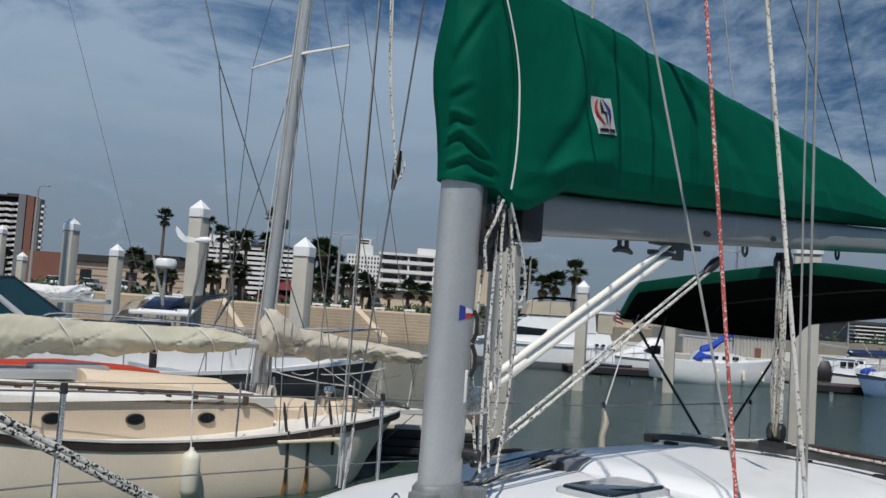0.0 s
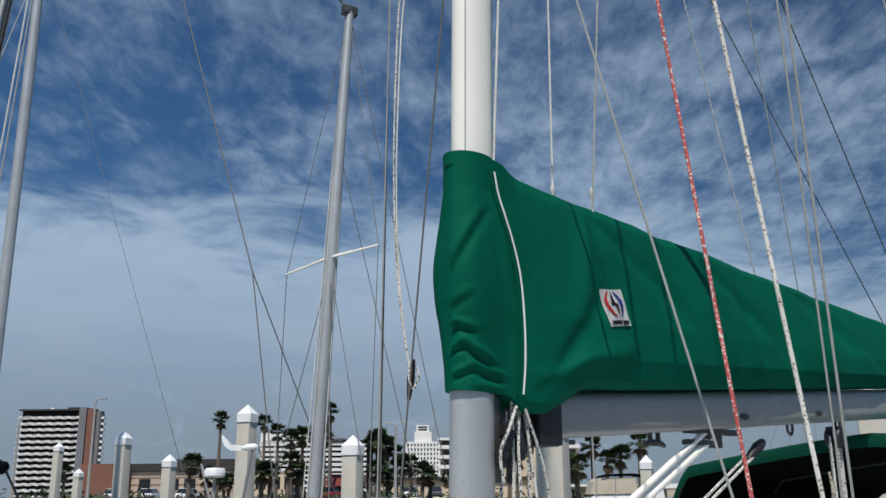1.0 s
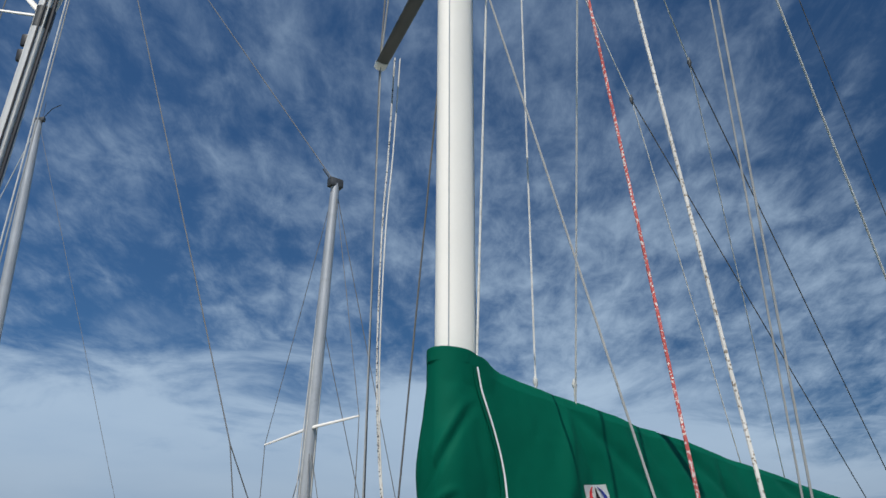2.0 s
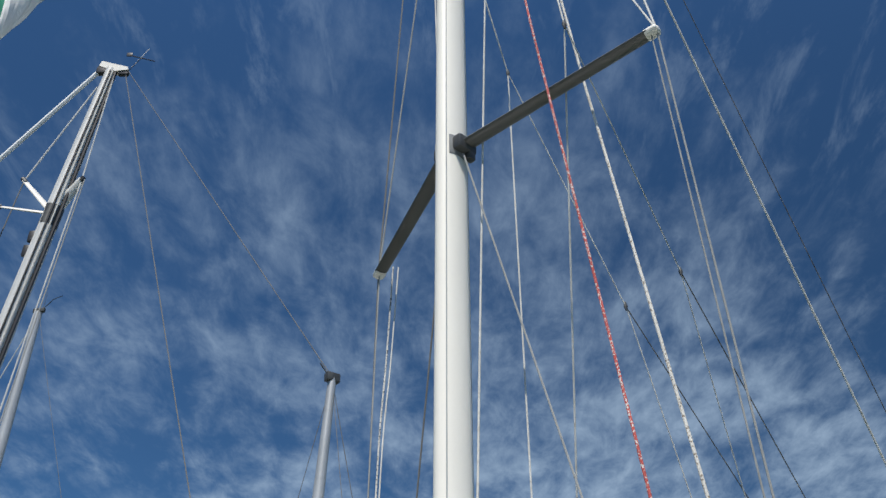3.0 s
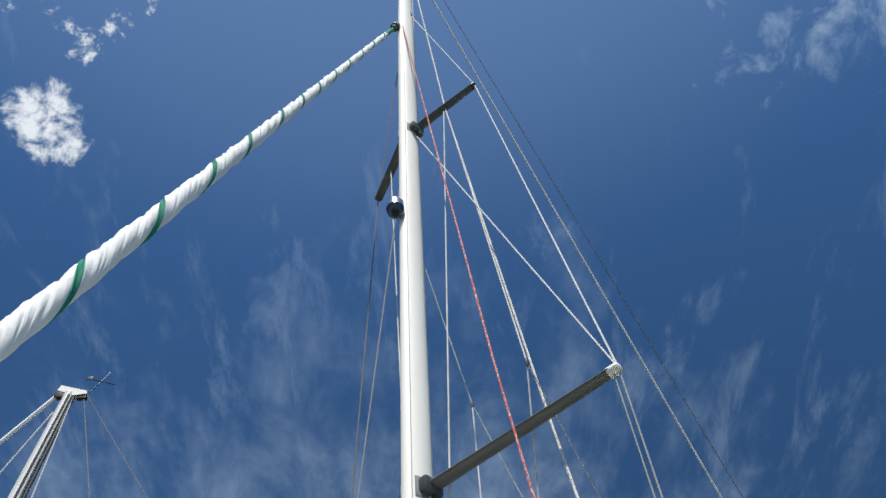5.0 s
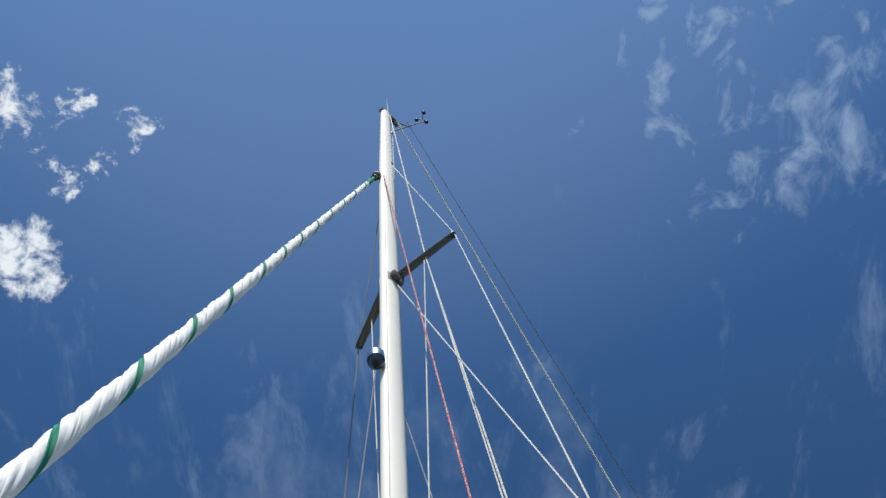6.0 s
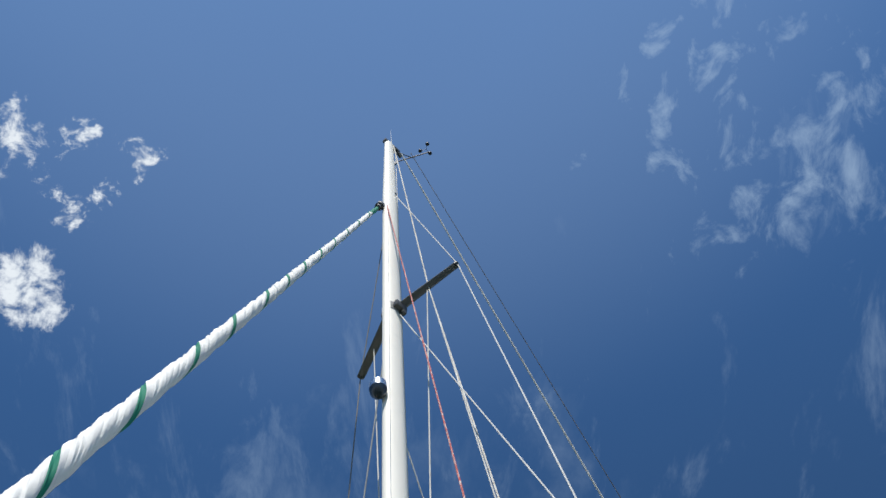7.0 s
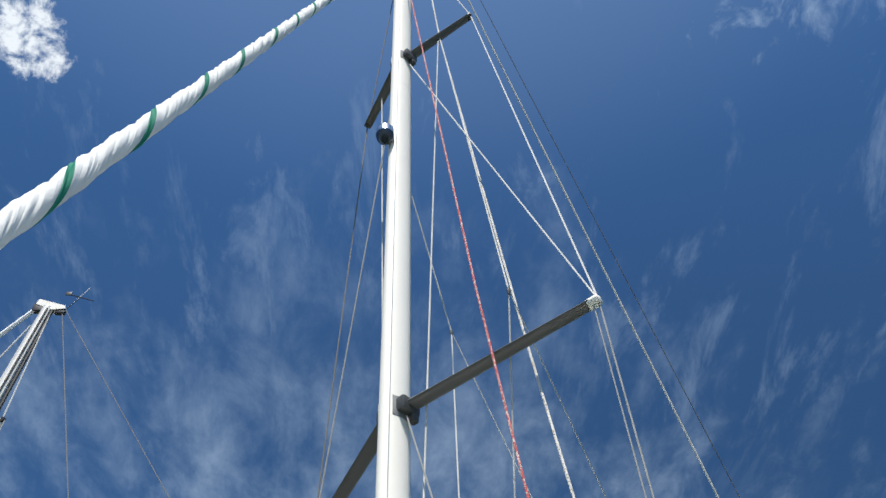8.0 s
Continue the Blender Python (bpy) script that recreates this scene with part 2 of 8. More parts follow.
TEAK = mat("brown_teak", (0.16, 0.075, 0.035), 0.6, 0, 0.3, 3.0, 70.0, 0.001)
KHAKI = mat("faded_khaki_canvas", (0.50, 0.47, 0.36), 0.9, 0, 0.16, 1.8, 300.0, 0.002, (0.33, 0.29, 0.18, 1.3))
SAND = mat("sand_canvas", (0.52, 0.47, 0.375), 0.9, 0, 0.14, 2.4, 300.0, 0.002, (0.44, 0.36, 0.26, 1.6))
TAN = mat("tan_bimini_canvas", (0.48, 0.42, 0.32), 0.9, 0, 0.12, 1.5, 200.0)
NAVY = mat("navy_paint", (0.012, 0.025, 0.075), 0.3, 0, 0.15, 1.0, 40.0, coat=0.3)
BLUE_CANVAS = mat("bright_blue_canvas", (0.012, 0.055, 0.36), 0.85, 0, 0.15, 3.0, 200.0)
GREY_HULL = mat("dark_grey_hull_paint", (0.055, 0.060, 0.062), 0.4, 0, 0.12, 0.9, 40.0, 0.0, (0.10, 0.10, 0.10), coat=0.2)
ORANGE = mat("orange_kayak_plastic", (0.46, 0.05, 0.015), 0.45, 0, 0.12, 3.0, 60.0)
RUBBER = mat("white_fender_vinyl", (0.72, 0.68, 0.55), 0.55, 0, 0.08, 5.0, 60.0, 0.0, (0.55, 0.46, 0.28, 4.0))
SMOKED = glass_mat("smoked_acrylic", (0.012, 0.018, 0.024))
TINT = glass_mat("tinted_window_glass", (0.018, 0.085, 0.10), 0.02)
DARK_GLASS = glass_mat("dark_window_glass", (0.012, 0.013, 0.015), 0.05)
CONCRETE = mat("pile_concrete", (0.50, 0.47, 0.40), 0.88, 0, 0.12, 1.2, 50.0, 0.003, (0.30, 0.29, 0.25, 1.6))
CAP_WHITE = mat("white_pile_cap", (0.82, 0.82, 0.80), 0.45, 0, 0.03, 3.0, 40.0)
STEP_STONE = mat("seawall_concrete", (0.36, 0.29, 0.205), 0.92, 0, 0.16, 0.25, 4.0, 0.01, (0.22, 0.17, 0.11, 0.4))
LAND = mat("dusty_ground", (0.21, 0.19, 0.15), 0.95, 0, 0.2, 0.05, 1.0)
ASPHALT = mat("asphalt", (0.055, 0.055, 0.055), 0.9, 0, 0.2, 0.2, 6.0)
BRICK = mat("red_brown_brick", (0.19, 0.085, 0.06), 0.9, 0, 0.15, 0.3, 5.0)
LIMESTONE = mat("pink_limestone", (0.46, 0.36, 0.28), 0.9, 0, 0.10, 0.3, 5.0)
FACADE_WHITE = mat("white_facade", (0.72, 0.71, 0.68), 0.85, 0, 0.06, 0.1, 2.0, 0.0, (0.55, 0.54, 0.50, 0.2))
FACADE_TAN = mat("tan_facade", (0.58, 0.47, 0.33), 0.9, 0, 0.07, 0.1, 2.0)
FACADE_PINK = mat("pale_pink_facade", (0.66, 0.56, 0.48), 0.9, 0, 0.07, 0.1, 2.0)
FACADE_DARK = mat("dark_facade", (0.012, 0.012, 0.013), 0.9, 0, 0.2, 0.2, 2.0, spec=0.05)
FACADE_GREY = mat("grey_facade", (0.16, 0.165, 0.175), 0.85, 0, 0.1, 0.1, 2.0)
ROOF_DARK = mat("dark_roofing", (0.04, 0.036, 0.035), 0.9, 0, 0.2, 0.2, 3.0)
AWNING_RED = mat("red_awning", (0.16, 0.022, 0.018), 0.8, 0, 0.15, 0.5, 4.0)
CORRUGATED = mat("corrugated_sheet", (0.46, 0.44, 0.40), 0.7, 0.2, 0.12, 0.4, 5.0)
PALM_TRUNK = mat("palm_bark", (0.13, 0.10, 0.075), 0.95, 0, 0.25, 2.0, 10.0, 0.02)
PALM_LEAF = mat("palm_leaf", (0.030, 0.050, 0.014), 0.8, 0, 0.35, 1.0, 5.0)
PALM_DEAD = mat("dry_palm_leaf", (0.15, 0.105, 0.055), 0.9, 0, 0.3, 1.0, 5.0)
BUSH = mat("shrub_leaf", (0.030, 0.052, 0.018), 0.7, 0, 0.4, 1.0, 6.0)
CAR_WHITE = mat("white_car_paint", (0.78, 0.78, 0.78), 0.3, 0, 0.03, 1.0, 20.0, coat=0.5)
CAR_RED = mat("red_car_paint", (0.34, 0.012, 0.014), 0.3, 0, 0.06, 1.0, 20.0, coat=0.5)
TYRE = mat("tyre_rubber", (0.02, 0.02, 0.02), 0.9, 0, 0.2, 4.0, 30.0)
POLE_STEEL = mat("street_pole_steel", (0.36, 0.36, 0.34), 0.6, 0.4, 0.12, 1.0, 12.0)
RUST = mat("rust_stain", (0.30, 0.15, 0.035), 0.9, 0, 0.35, 6.0, 80.0)
SPAR_PALE = mat("pale_old_spar_paint", (0.56, 0.555, 0.53), 0.5, 0.1, 0.14, 1.2, 40.0, 0.0, (0.34, 0.33, 0.31, 1.5))
BLUE_PAINT = mat("pale_blue_hull_paint", (0.20, 0.30, 0.46), 0.4, 0, 0.12, 1.0, 40.0, coat=0.2)
FRAME_GREY = mat("silver_window_frame", (0.52, 0.53, 0.53), 0.4, 0.2, 0.08, 3.0, 40.0)
RAIL_DARK = mat("blackened_old_teak", (0.030, 0.021, 0.016), 0.8, 0, 0.4, 3.0, 70.0, 0.002, (0.09, 0.075, 0.06, 2.2))
MAHOGANY = mat("dark_mahogany", (0.050, 0.020, 0.012), 0.4, 0, 0.3, 3.0, 70.0, 0.001)
SOLAR = mat("solar_panel_cells", (0.012, 0.016, 0.035), 0.2, 0.2, 0.1, 8.0, 60.0)
PATCH_WHITE = mat("white_patch_cloth", (0.76, 0.76, 0.74), 0.8, 0, 0.04, 8.0, 200.0)
PATCH_RED = mat("red_print", (0.52, 0.03, 0.035), 0.8, 0, 0.06, 8.0, 200.0)
PATCH_BLUE = mat("blue_print", (0.02, 0.04, 0.26), 0.8, 0, 0.06, 8.0, 200.0)
PATCH_BLACK = mat("black_print", (0.015, 0.015, 0.018), 0.8, 0, 0.06, 8.0, 200.0)
SAIL_GREEN = mat("green_sail_edge_cloth", (0.010, 0.20, 0.125), 0.8, 0, 0.1, 3.0, 200.0, spec=0.3)
SAILCLOTH = furl_mat()
ROPE_WHITE = rope_mat("white_rope_black_fleck", (0.68, 0.66, 0.60), (0.04, 0.04, 0.04), 0.20, 150.0)
ROPE_SHEET = rope_mat("white_sheet_black_fleck", (0.68, 0.66, 0.60), (0.03, 0.03, 0.03), 0.26, 230.0)
ROPE_PALE = rope_mat("pale_rope_fleck", (0.74, 0.71, 0.64), (0.30, 0.25, 0.19), 0.15, 130.0)
ROPE_TAN = rope_mat("tan_rope_fleck", (0.50, 0.44, 0.34), (0.10, 0.08, 0.06), 0.22, 120.0)
ROPE_RED = rope_mat("red_rope_white_fleck", (0.56, 0.11, 0.095), (0.80, 0.70, 0.64), 0.24, 150.0)
ROPE_PLAIN = rope_mat("plain_white_line", (0.70, 0.69, 0.64), (0.60, 0.58, 0.52), 0.2, 80.0)
ROPE_DARK = rope_mat("dark_line", (0.10, 0.095, 0.085), (0.22, 0.2, 0.17), 0.2, 60.0)
WATER = water_mat()


# ---- builders ----
def part(name, bm, material, parent=None, label="", smooth=True, matrix=None):
    """Link a bmesh as one mesh object under a thing or a part."""
    bmesh.ops.recalc_face_normals(bm, faces=bm.faces[:])
    me = bpy.data.meshes.new(name)
    bm.to_mesh(me)
    bm.free()
    for m in (material if isinstance(material, (list, tuple)) else (material,)):
        me.materials.append(m)
    if smooth:
        me.polygons.foreach_set("use_smooth", [True] * len(me.polygons))
        me.set_sharp_from_angle(angle=radians(38))
    ob = new(name, me)
    if parent:
        ob.parent = parent
    if matrix:
        ob.matrix_basis = matrix
    if label:
        tagged(ob, label)
    return ob


def thing(name, label, category, matrix=None, group="", kind=""):
    ob = new(name)
    ob.empty_display_size = 0.2
    ob.matrix_basis = matrix or Matrix()
    return tagged(ob, label, category, group, kind)


def solid(name, bm, material, label, category, matrix=None, group="", kind="", smooth=True):
    return tagged(part(name, bm, material, None, "", smooth, matrix), label, category, group, kind)


def B():
    return bmesh.new()


def box(bm, lo, hi, bevel=0.0, m=None, segments=2):
    lo, hi = Vector(lo), Vector(hi)
    made = bmesh.ops.create_cube(bm, size=1.0, matrix=(m or Matrix()) @ Matrix.Translation((lo + hi) / 2) @ Matrix.Diagonal((*(hi - lo), 1)))
    if bevel:
        edges = {e for v in made["verts"] for e in v.link_edges}
        bmesh.ops.bevel(bm, geom=list(edges), offset=bevel, segments=segments, affect="EDGES", profile=0.6)
    return bm


def loft(bm, rings, cap=True, closed=True, index=0):
    """Skin through rings of equal length."""
    rows = [[bm.verts.new(p) for p in ring] for ring in rings]
    n = len(rows[0])
    for a, b in zip(rows, rows[1:]):
        for i in range(n if closed else n - 1):
            j = (i + 1) % n
            f = bm.faces.new((a[i], a[j], b[j], b[i]))
            f.material_index = index
    if cap and closed:
        for row in (rows[0], rows[-1]):
            f = bm.faces.new(row)
            f.material_index = index
    return rows


def tube(bm, pts, r, seg=8, cap=True, index=0, flat=1.0):
    """A round bar along points; r is one radius or one for each point."""
    pts = [Vector(p) for p in pts]
    rad = r if isinstance(r, (list, tuple)) else [r] * len(pts)
    rings, side = [], None
    for i, p in enumerate(pts):
        d = (pts[min(i + 1, len(pts) - 1)] - pts[max(i - 1, 0)]).normalized()
        if side is None:
            side = d.orthogonal().normalized()
        side = (side - d * side.dot(d)).normalized()
        other = d.cross(side)
        rings.append([p + (side * math.cos(t) + other * math.sin(t) * flat) * rad[i] for t in (2 * math.pi * j / seg for j in range(seg))])
    loft(bm, rings, cap, True, index)
    return bm


def sag(a, b, drop, n=12):
    a, b = Vector(a), Vector(b)
    return [a.lerp(b, i / n) - Vector((0, 0, drop * 4 * (i / n) * (1 - i / n))) for i in range(n + 1)]


def curve_pts(pts, n=8):
    """A smooth way through points."""
    pts = [Vector(p) for p in pts]
    out = []
    for i in range(len(pts) - 1):
        p0, p1, p2, p3 = pts[max(i - 1, 0)], pts[i], pts[i + 1], pts[min(i + 2, len(pts) - 1)]
        for j in range(n):
            t = j / n
            out.append(0.5 * ((2 * p1) + (p2 - p0) * t + (2 * p0 - 5 * p1 + 4 * p2 - p3) * t * t + (3 * p1 - p0 - 3 * p2 + p3) * t ** 3))
    return out + [pts[-1]]


def interp(x, xs, ys):
    return float(np.interp(x, xs, ys))


def ring_ellipse(cx, cy, z, rx, ry, n=24):
    return [Vector((cx + rx * math.cos(2 * math.pi * i / n), cy + ry * math.sin(2 * math.pi * i / n), z)) for i in range(n)]


def hull_rings(length, beam, depth, keel, bow_z, stern_z, n=18, full=0.6, m=11, rake=0.0, fine=2.1):
    """Stations of a hull along +x (bow), keel below the water; each ring runs from rail to rail under the keel."""
    rings = []
    for i in range(n):
        t = i / (n - 1)
        x = t * length
        w = beam / 2 * (0.80 + 0.20 * math.sin(min(t / 0.5, 1.0) * math.pi / 2)) * (1 - max(0.0, (t - 0.42) / 0.58) ** fine) + 0.012
        top = interp(t, (0, 0.35, 0.7, 1), (stern_z, depth, depth + 0.35 * (bow_z - depth), bow_z))
        low = keel * (1 - max(0.0, (t - 0.5) / 0.5) ** 2.5) * (0.45 + 0.55 * min(1, t / 0.3))
        ring = []
        for j in range(m):
            s = -1 + 2 * j / (m - 1)
            u = abs(s)
            z = -low + (top + low) * u ** 1.35
            y = w * (1 - (1 - u) ** 3.2) ** (full + 0.2)
            ring.append(Vector((x + rake * t * t * (z / max(bow_z, 0.1)), math.copysign(y, s), z)))
        rings.append(ring)
    return rings


def hull_mesh(rings):
    bm = B()
    loft(bm, rings, cap=False, closed=False)
    bm.verts.ensure_lookup_table()
    m = len(rings[0])
    bm.faces.new([bm.verts[j] for j in range(m)])
    return bm


def deck_mesh(rings, drop=0.03, inset=0.99):
    bm = B()
    rows = []
    for r in rings:
        a, b = r[0], r[-1]
        mid = (a + b) / 2
        rows.append([mid + (a - mid) * inset * k + Vector((0, 0, -drop + 0.05 * (1 - k * k))) for k in (1, 0.66, 0.33, 0, -0.33, -0.66, -1)])
    loft(bm, rows, cap=False, closed=False)
    return bm


def rail_mesh(rings, side, w=0.04, h=0.05, lift=0.0):
    pts = [r[0 if side < 0 else -1] + Vector((0, 0, lift)) for r in rings]
    bm = B()
    loft(bm, [[p + Vector((0, -w, -h)), p + Vector((0, w, -h)), p + Vector((0, w, h)), p + Vector((0, -w, h))] for p in pts])
    return bm


# ---- setting ----
def water_sheet():
    bm = B()
    bmesh.ops.create_grid(bm, x_segments=2, y_segments=2, size=2500.0)
    return solid("water", bm, WATER, "calm grey-green harbour water with small ripples", "water", kind="structure", smooth=False)


def land():
    bm = B()
    box(bm, (-2400, 64.6, -3), (3.2, 2480, 1.86))
    box(bm, (3.2, 92.0, -3), (2400, 2480, 1.86))
    solid("ground", bm, LAND, "flat dusty ground behind the seawall", "ground", kind="structure", smooth=False)
    bm = B()
    box(bm, (-400, 72, 1.80), (3.2, 110, 1.90))
    solid("road", bm, ASPHALT, "asphalt shore road behind the seawall", "road", kind="structure", smooth=False)
    bm = B()
    box(bm, (-400, 64.5, -2), (3.2, 66.6, 1.98), 0.05)
    wall = solid("seawall", bm, FACADE_TAN, "stepped concrete seawall with a pale kerb", "seawall", kind="structure", smooth=False)
    bm = B()
    box(bm, (-400, 66.6, 1.7), (3.2, 71.9, 1.92))
    solid("pavement", bm, STEP_STONE, "pale concrete promenade on the seawall", "pavement", kind="structure", smooth=False)
    for i in range(9):
        z = 0.02 + 0.205 * i
        bm = B()
        box(bm, (-260, 60.6 + 0.42 * i, z - 0.6), (3.0, 64.6, z + 0.20), 0.025)
        part("step", bm, STEP_STONE, wall, smooth=False)
    for x in (-29, -10.3, -1.2):
        bm = B()
        loft(bm, [[Vector((x + dx, 60.2, -0.2)), Vector((x + dx, 60.2, 0.3)), Vector((x + dx - 2.3, 64.8, 2.2)), Vector((x + dx - 2.3, 64.8, -0.2))] for dx in (0, 0.45)])
        part("ramp", bm, FACADE_TAN, wall, "pale sloping concrete cheek across the steps", smooth=False)


water_sheet()
land()

# pier on which the camera stands
bm = B()
box(bm, (-1.6, -9.0, 0.18), (1.6, 1.05, 0.42), 0.02)
solid("pier", bm, CONCRETE, "plain concrete floating pier beside the sailboat", "pier", Matrix.Translation((0, 0, 0)), kind="structure", smooth=False)


# finger dock between the slips; its rubbing boards are black to paint the shaded edge
def finger_dock():
    dock = thing("finger_dock", "low finger dock with rubbing boards blackened as its shaded edge and a grey deck", "dock", Matrix(), kind="structure")
    part("dock_deck", box(B(), (-0.95, 13.95, 0.38), (1.0, 15.3, 0.45), 0.015), CONCRETE, dock, "grey weathered dock deck", smooth=False)
    for z in (0.03, 0.15, 0.27):
        part("rubbing_board", box(B(), (-0.98, 13.90, z), (1.03, 13.96, z + 0.10), 0.012), BLACK, dock, smooth=False)
    part("float", box(B(), (-0.9, 13.97, -0.3), (0.95, 15.2, 0.38), 0.02), BLACK, dock, "black plastic float", smooth=False)


finger_dock()


# ---- the sailboat with the green sail cover ----
BOAT = pose(0, 4.4, 0, 0, 0, 43.5)                    # x aft, y to starboard, mast foot at the origin
RAKE = math.tan(radians(1.0))
LOW = Matrix.Translation((0, 0, -0.055))


def mast_a(z):
    return RAKE * (z - 1.35)


def sailboat():
    boat = thing("sailboat", "white sloop with a tall white mast moored beside the pier", "sailboat", BOAT)
    rings = [[Vector((7.4 - p.x, p.y - 0.08, p.z)) for p in r] for r in hull_rings(11.5, 3.45, 0.84, 0.45, 1.10, 0.90, 26)]
    part("hull", hull_mesh(rings), GELCOAT, boat)
    part("deck", deck_mesh(rings), NONSKID, boat)
    for side in (-1, 1):
        part("toe_rail", rail_mesh(rings, side, 0.025, 0.018, 0.012), GELCOAT, boat, "low white toe rail")
    # cabin top: cambered, with a raised middle part
    bm = B()
    rows = []
    for a in np.linspace(-0.75, 3.50, 40):
        half = interp(a, (-0.75, -0.45, 0.2, 1.5, 3.5, 4.6), (0.42, 0.66, 0.92, 1.16, 1.20, 1.15))
        crown = interp(a, (-0.75, -0.55, -0.3, 0.4, 1.3, 3.2, 4.6), (0.98, 1.20, 1.31, 1.335, 1.345, 1.325, 1.32))
        row = []
        for j in range(25):
            s = -1 + j / 12
            z = 0.84 if abs(s) > 0.999 else crown - 0.10 * abs(s) ** 2.4 - 0.22 * max(0.0, (abs(s) - 0.86) / 0.14) ** 2
            row.append(Vector((a, half * s * (1.0 if abs(s) < 0.999 else 1.05), min(z, 3))))
        rows.append(row)
    loft(bm, rows, cap=False, closed=False)
    bm.verts.ensure_lookup_table()
    for base in (0, len(rows) - 1):
        bm.faces.new([bm.verts[base * 25 + j] for j in range(25)])
    part("cabin_top", bm, GELCOAT, boat, "white fibreglass cabin top with soft camber", matrix=LOW)
    bm = B()
    rows = []
    for a in np.linspace(1.32, 3.16, 26):
        u = (a - 1.32) / 1.84
        endf = min(1.0, min(u, 1 - u) / 0.09)
        half = 0.40 + 0.60 * (1 - (1 - min(1, u / 0.12)) ** 2) ** 0.5
        rise = 0.055 * math.sin(endf * math.pi / 2)
        rows.append([Vector((a, half * s, 1.345 - 0.045 * u - 0.085 * abs(s) ** 2.4 + rise * (1 - max(0, (abs(s) - 0.82) / 0.18) ** 2) - (0.03 if abs(s) > 0.99 else 0))) for s in np.linspace(-1, 1, 25)])
    loft(bm, rows, cap=False, closed=False)
    part("sea_hood", bm, GELCOAT, boat, "rounded white sea hood with glossy gelcoat", matrix=LOW)
    # opening hatch
    def lid(a0, a1, b0, b1, z0, z1, r):
        """Rounded square plate with softened upper edge."""
        ring = lambda inset, z: [Vector((cx + (r - inset) * math.cos(t), cy + (r - inset) * math.sin(t), z)) for cx, cy, q in ((a1 - r, b1 - r, 0), (a0 + r, b1 - r, 1), (a0 + r, b0 + r, 2), (a1 - r, b0 + r, 3)) for t in (math.pi / 2 * (q + i / 5) for i in range(6))]
        bm = B()
        loft(bm, [ring(0, z0), ring(0, z1 - 0.008), ring(0.004, z1 - 0.002), ring(0.010, z1)])
        return bm
    hatch = part("hatch", lid(0.72, 1.27, -0.41, -0.06, 1.31, 1.362, 0.06), FRAME_GREY, boat, "pale grey hatch frame", matrix=LOW)
    part("hatch_lid", lid(0.745, 1.245, -0.385, -0.085, 1.352, 1.374, 0.05), SMOKED, hatch, "smoked acrylic hatch lid")
    for q in (-0.33, -0.14):
        part("hinge", box(B(), (1.235, q - 0.02, 1.35), (1.275, q + 0.02, 1.368), 0.006), BLACK, hatch)
    # tunnel that takes the lines under the sea hood
    tun = part("line_tunnel", box(B(), (1.24, 0.22, 1.30), (1.50, 0.50, 1.405), 0.03), FACADE_GREY, boat, "grey moulded tunnel for the control lines", matrix=LOW)
    part("tunnel_mouth", box(B(), (1.232, 0.245, 1.335), (1.30, 0.475, 1.385), 0.01), BLACK, tun, "dark tunnel opening")
    # traveller, bowed across the cabin top
    arc = lambda a, s0, s1, z, dz, wide, bm: loft(bm, [[Vector((a - wide, q, z - 0.045 * q * q - dz)), Vector((a + wide, q, z - 0.045 * q * q - dz)), Vector((a + wide, q, z - 0.045 * q * q + dz)), Vector((a - wide, q, z - 0.045 * q * q + dz))] for q in np.linspace(s0, s1, 22)])
    bm = B()
    arc(3.34, -1.25, 1.02, 1.372, 0.022, 0.03, bm)
    trav = part("traveller", bm, DARK_METAL, boat, "black mainsheet traveller track across the cabin top", smooth=False, matrix=LOW)
    part("traveller_car", box(B(), (3.28, -0.10, 1.385), (3.40, 0.10, 1.43), 0.012), BLACK, trav)
    for q in (-1.2, 0.97):
        part("track_end", box(B(), (3.29, q - 0.04, 1.285), (3.39, q + 0.04, 1.345), 0.012), BLACK, trav)
    for q in (-0.7, -0.2, 0.35, 0.8):
        part("riser", box(B(), (3.31, q - 0.05, 1.22), (3.37, q + 0.05, 1.34 - 0.045 * q * q), 0.01), BLACK, trav)
    bm = B()
    arc(3.92, -1.2, 0.10, 1.325, 0.045, 0.06, bm)
    part("coaming_trim", bm, MAHOGANY, boat, "varnished dark brown teak trim at the cockpit", smooth=False, matrix=LOW)
    for s in (-0.78, 0.78):
        part("grab_rail", tube(B(), curve_pts([(0.9, s, 1.26), (1.0, s, 1.34), (1.6, s * 1.1, 1.34), (1.7, s * 1.12, 1.27)], 6), 0.014), TEAK, boat, "brown teak grab rail", matrix=LOW)
    part("coaming", box(B(), (4.0, -1.32, 0.8), (7.0, -1.15, 1.26), 0.04), MAHOGANY, boat, "dark brown varnished cockpit coaming", matrix=LOW)
    part("coaming", box(B(), (4.0, 1.15, 0.8), (7.0, 1.32, 1.04), 0.04), GELCOAT, boat, matrix=LOW)
    return boat


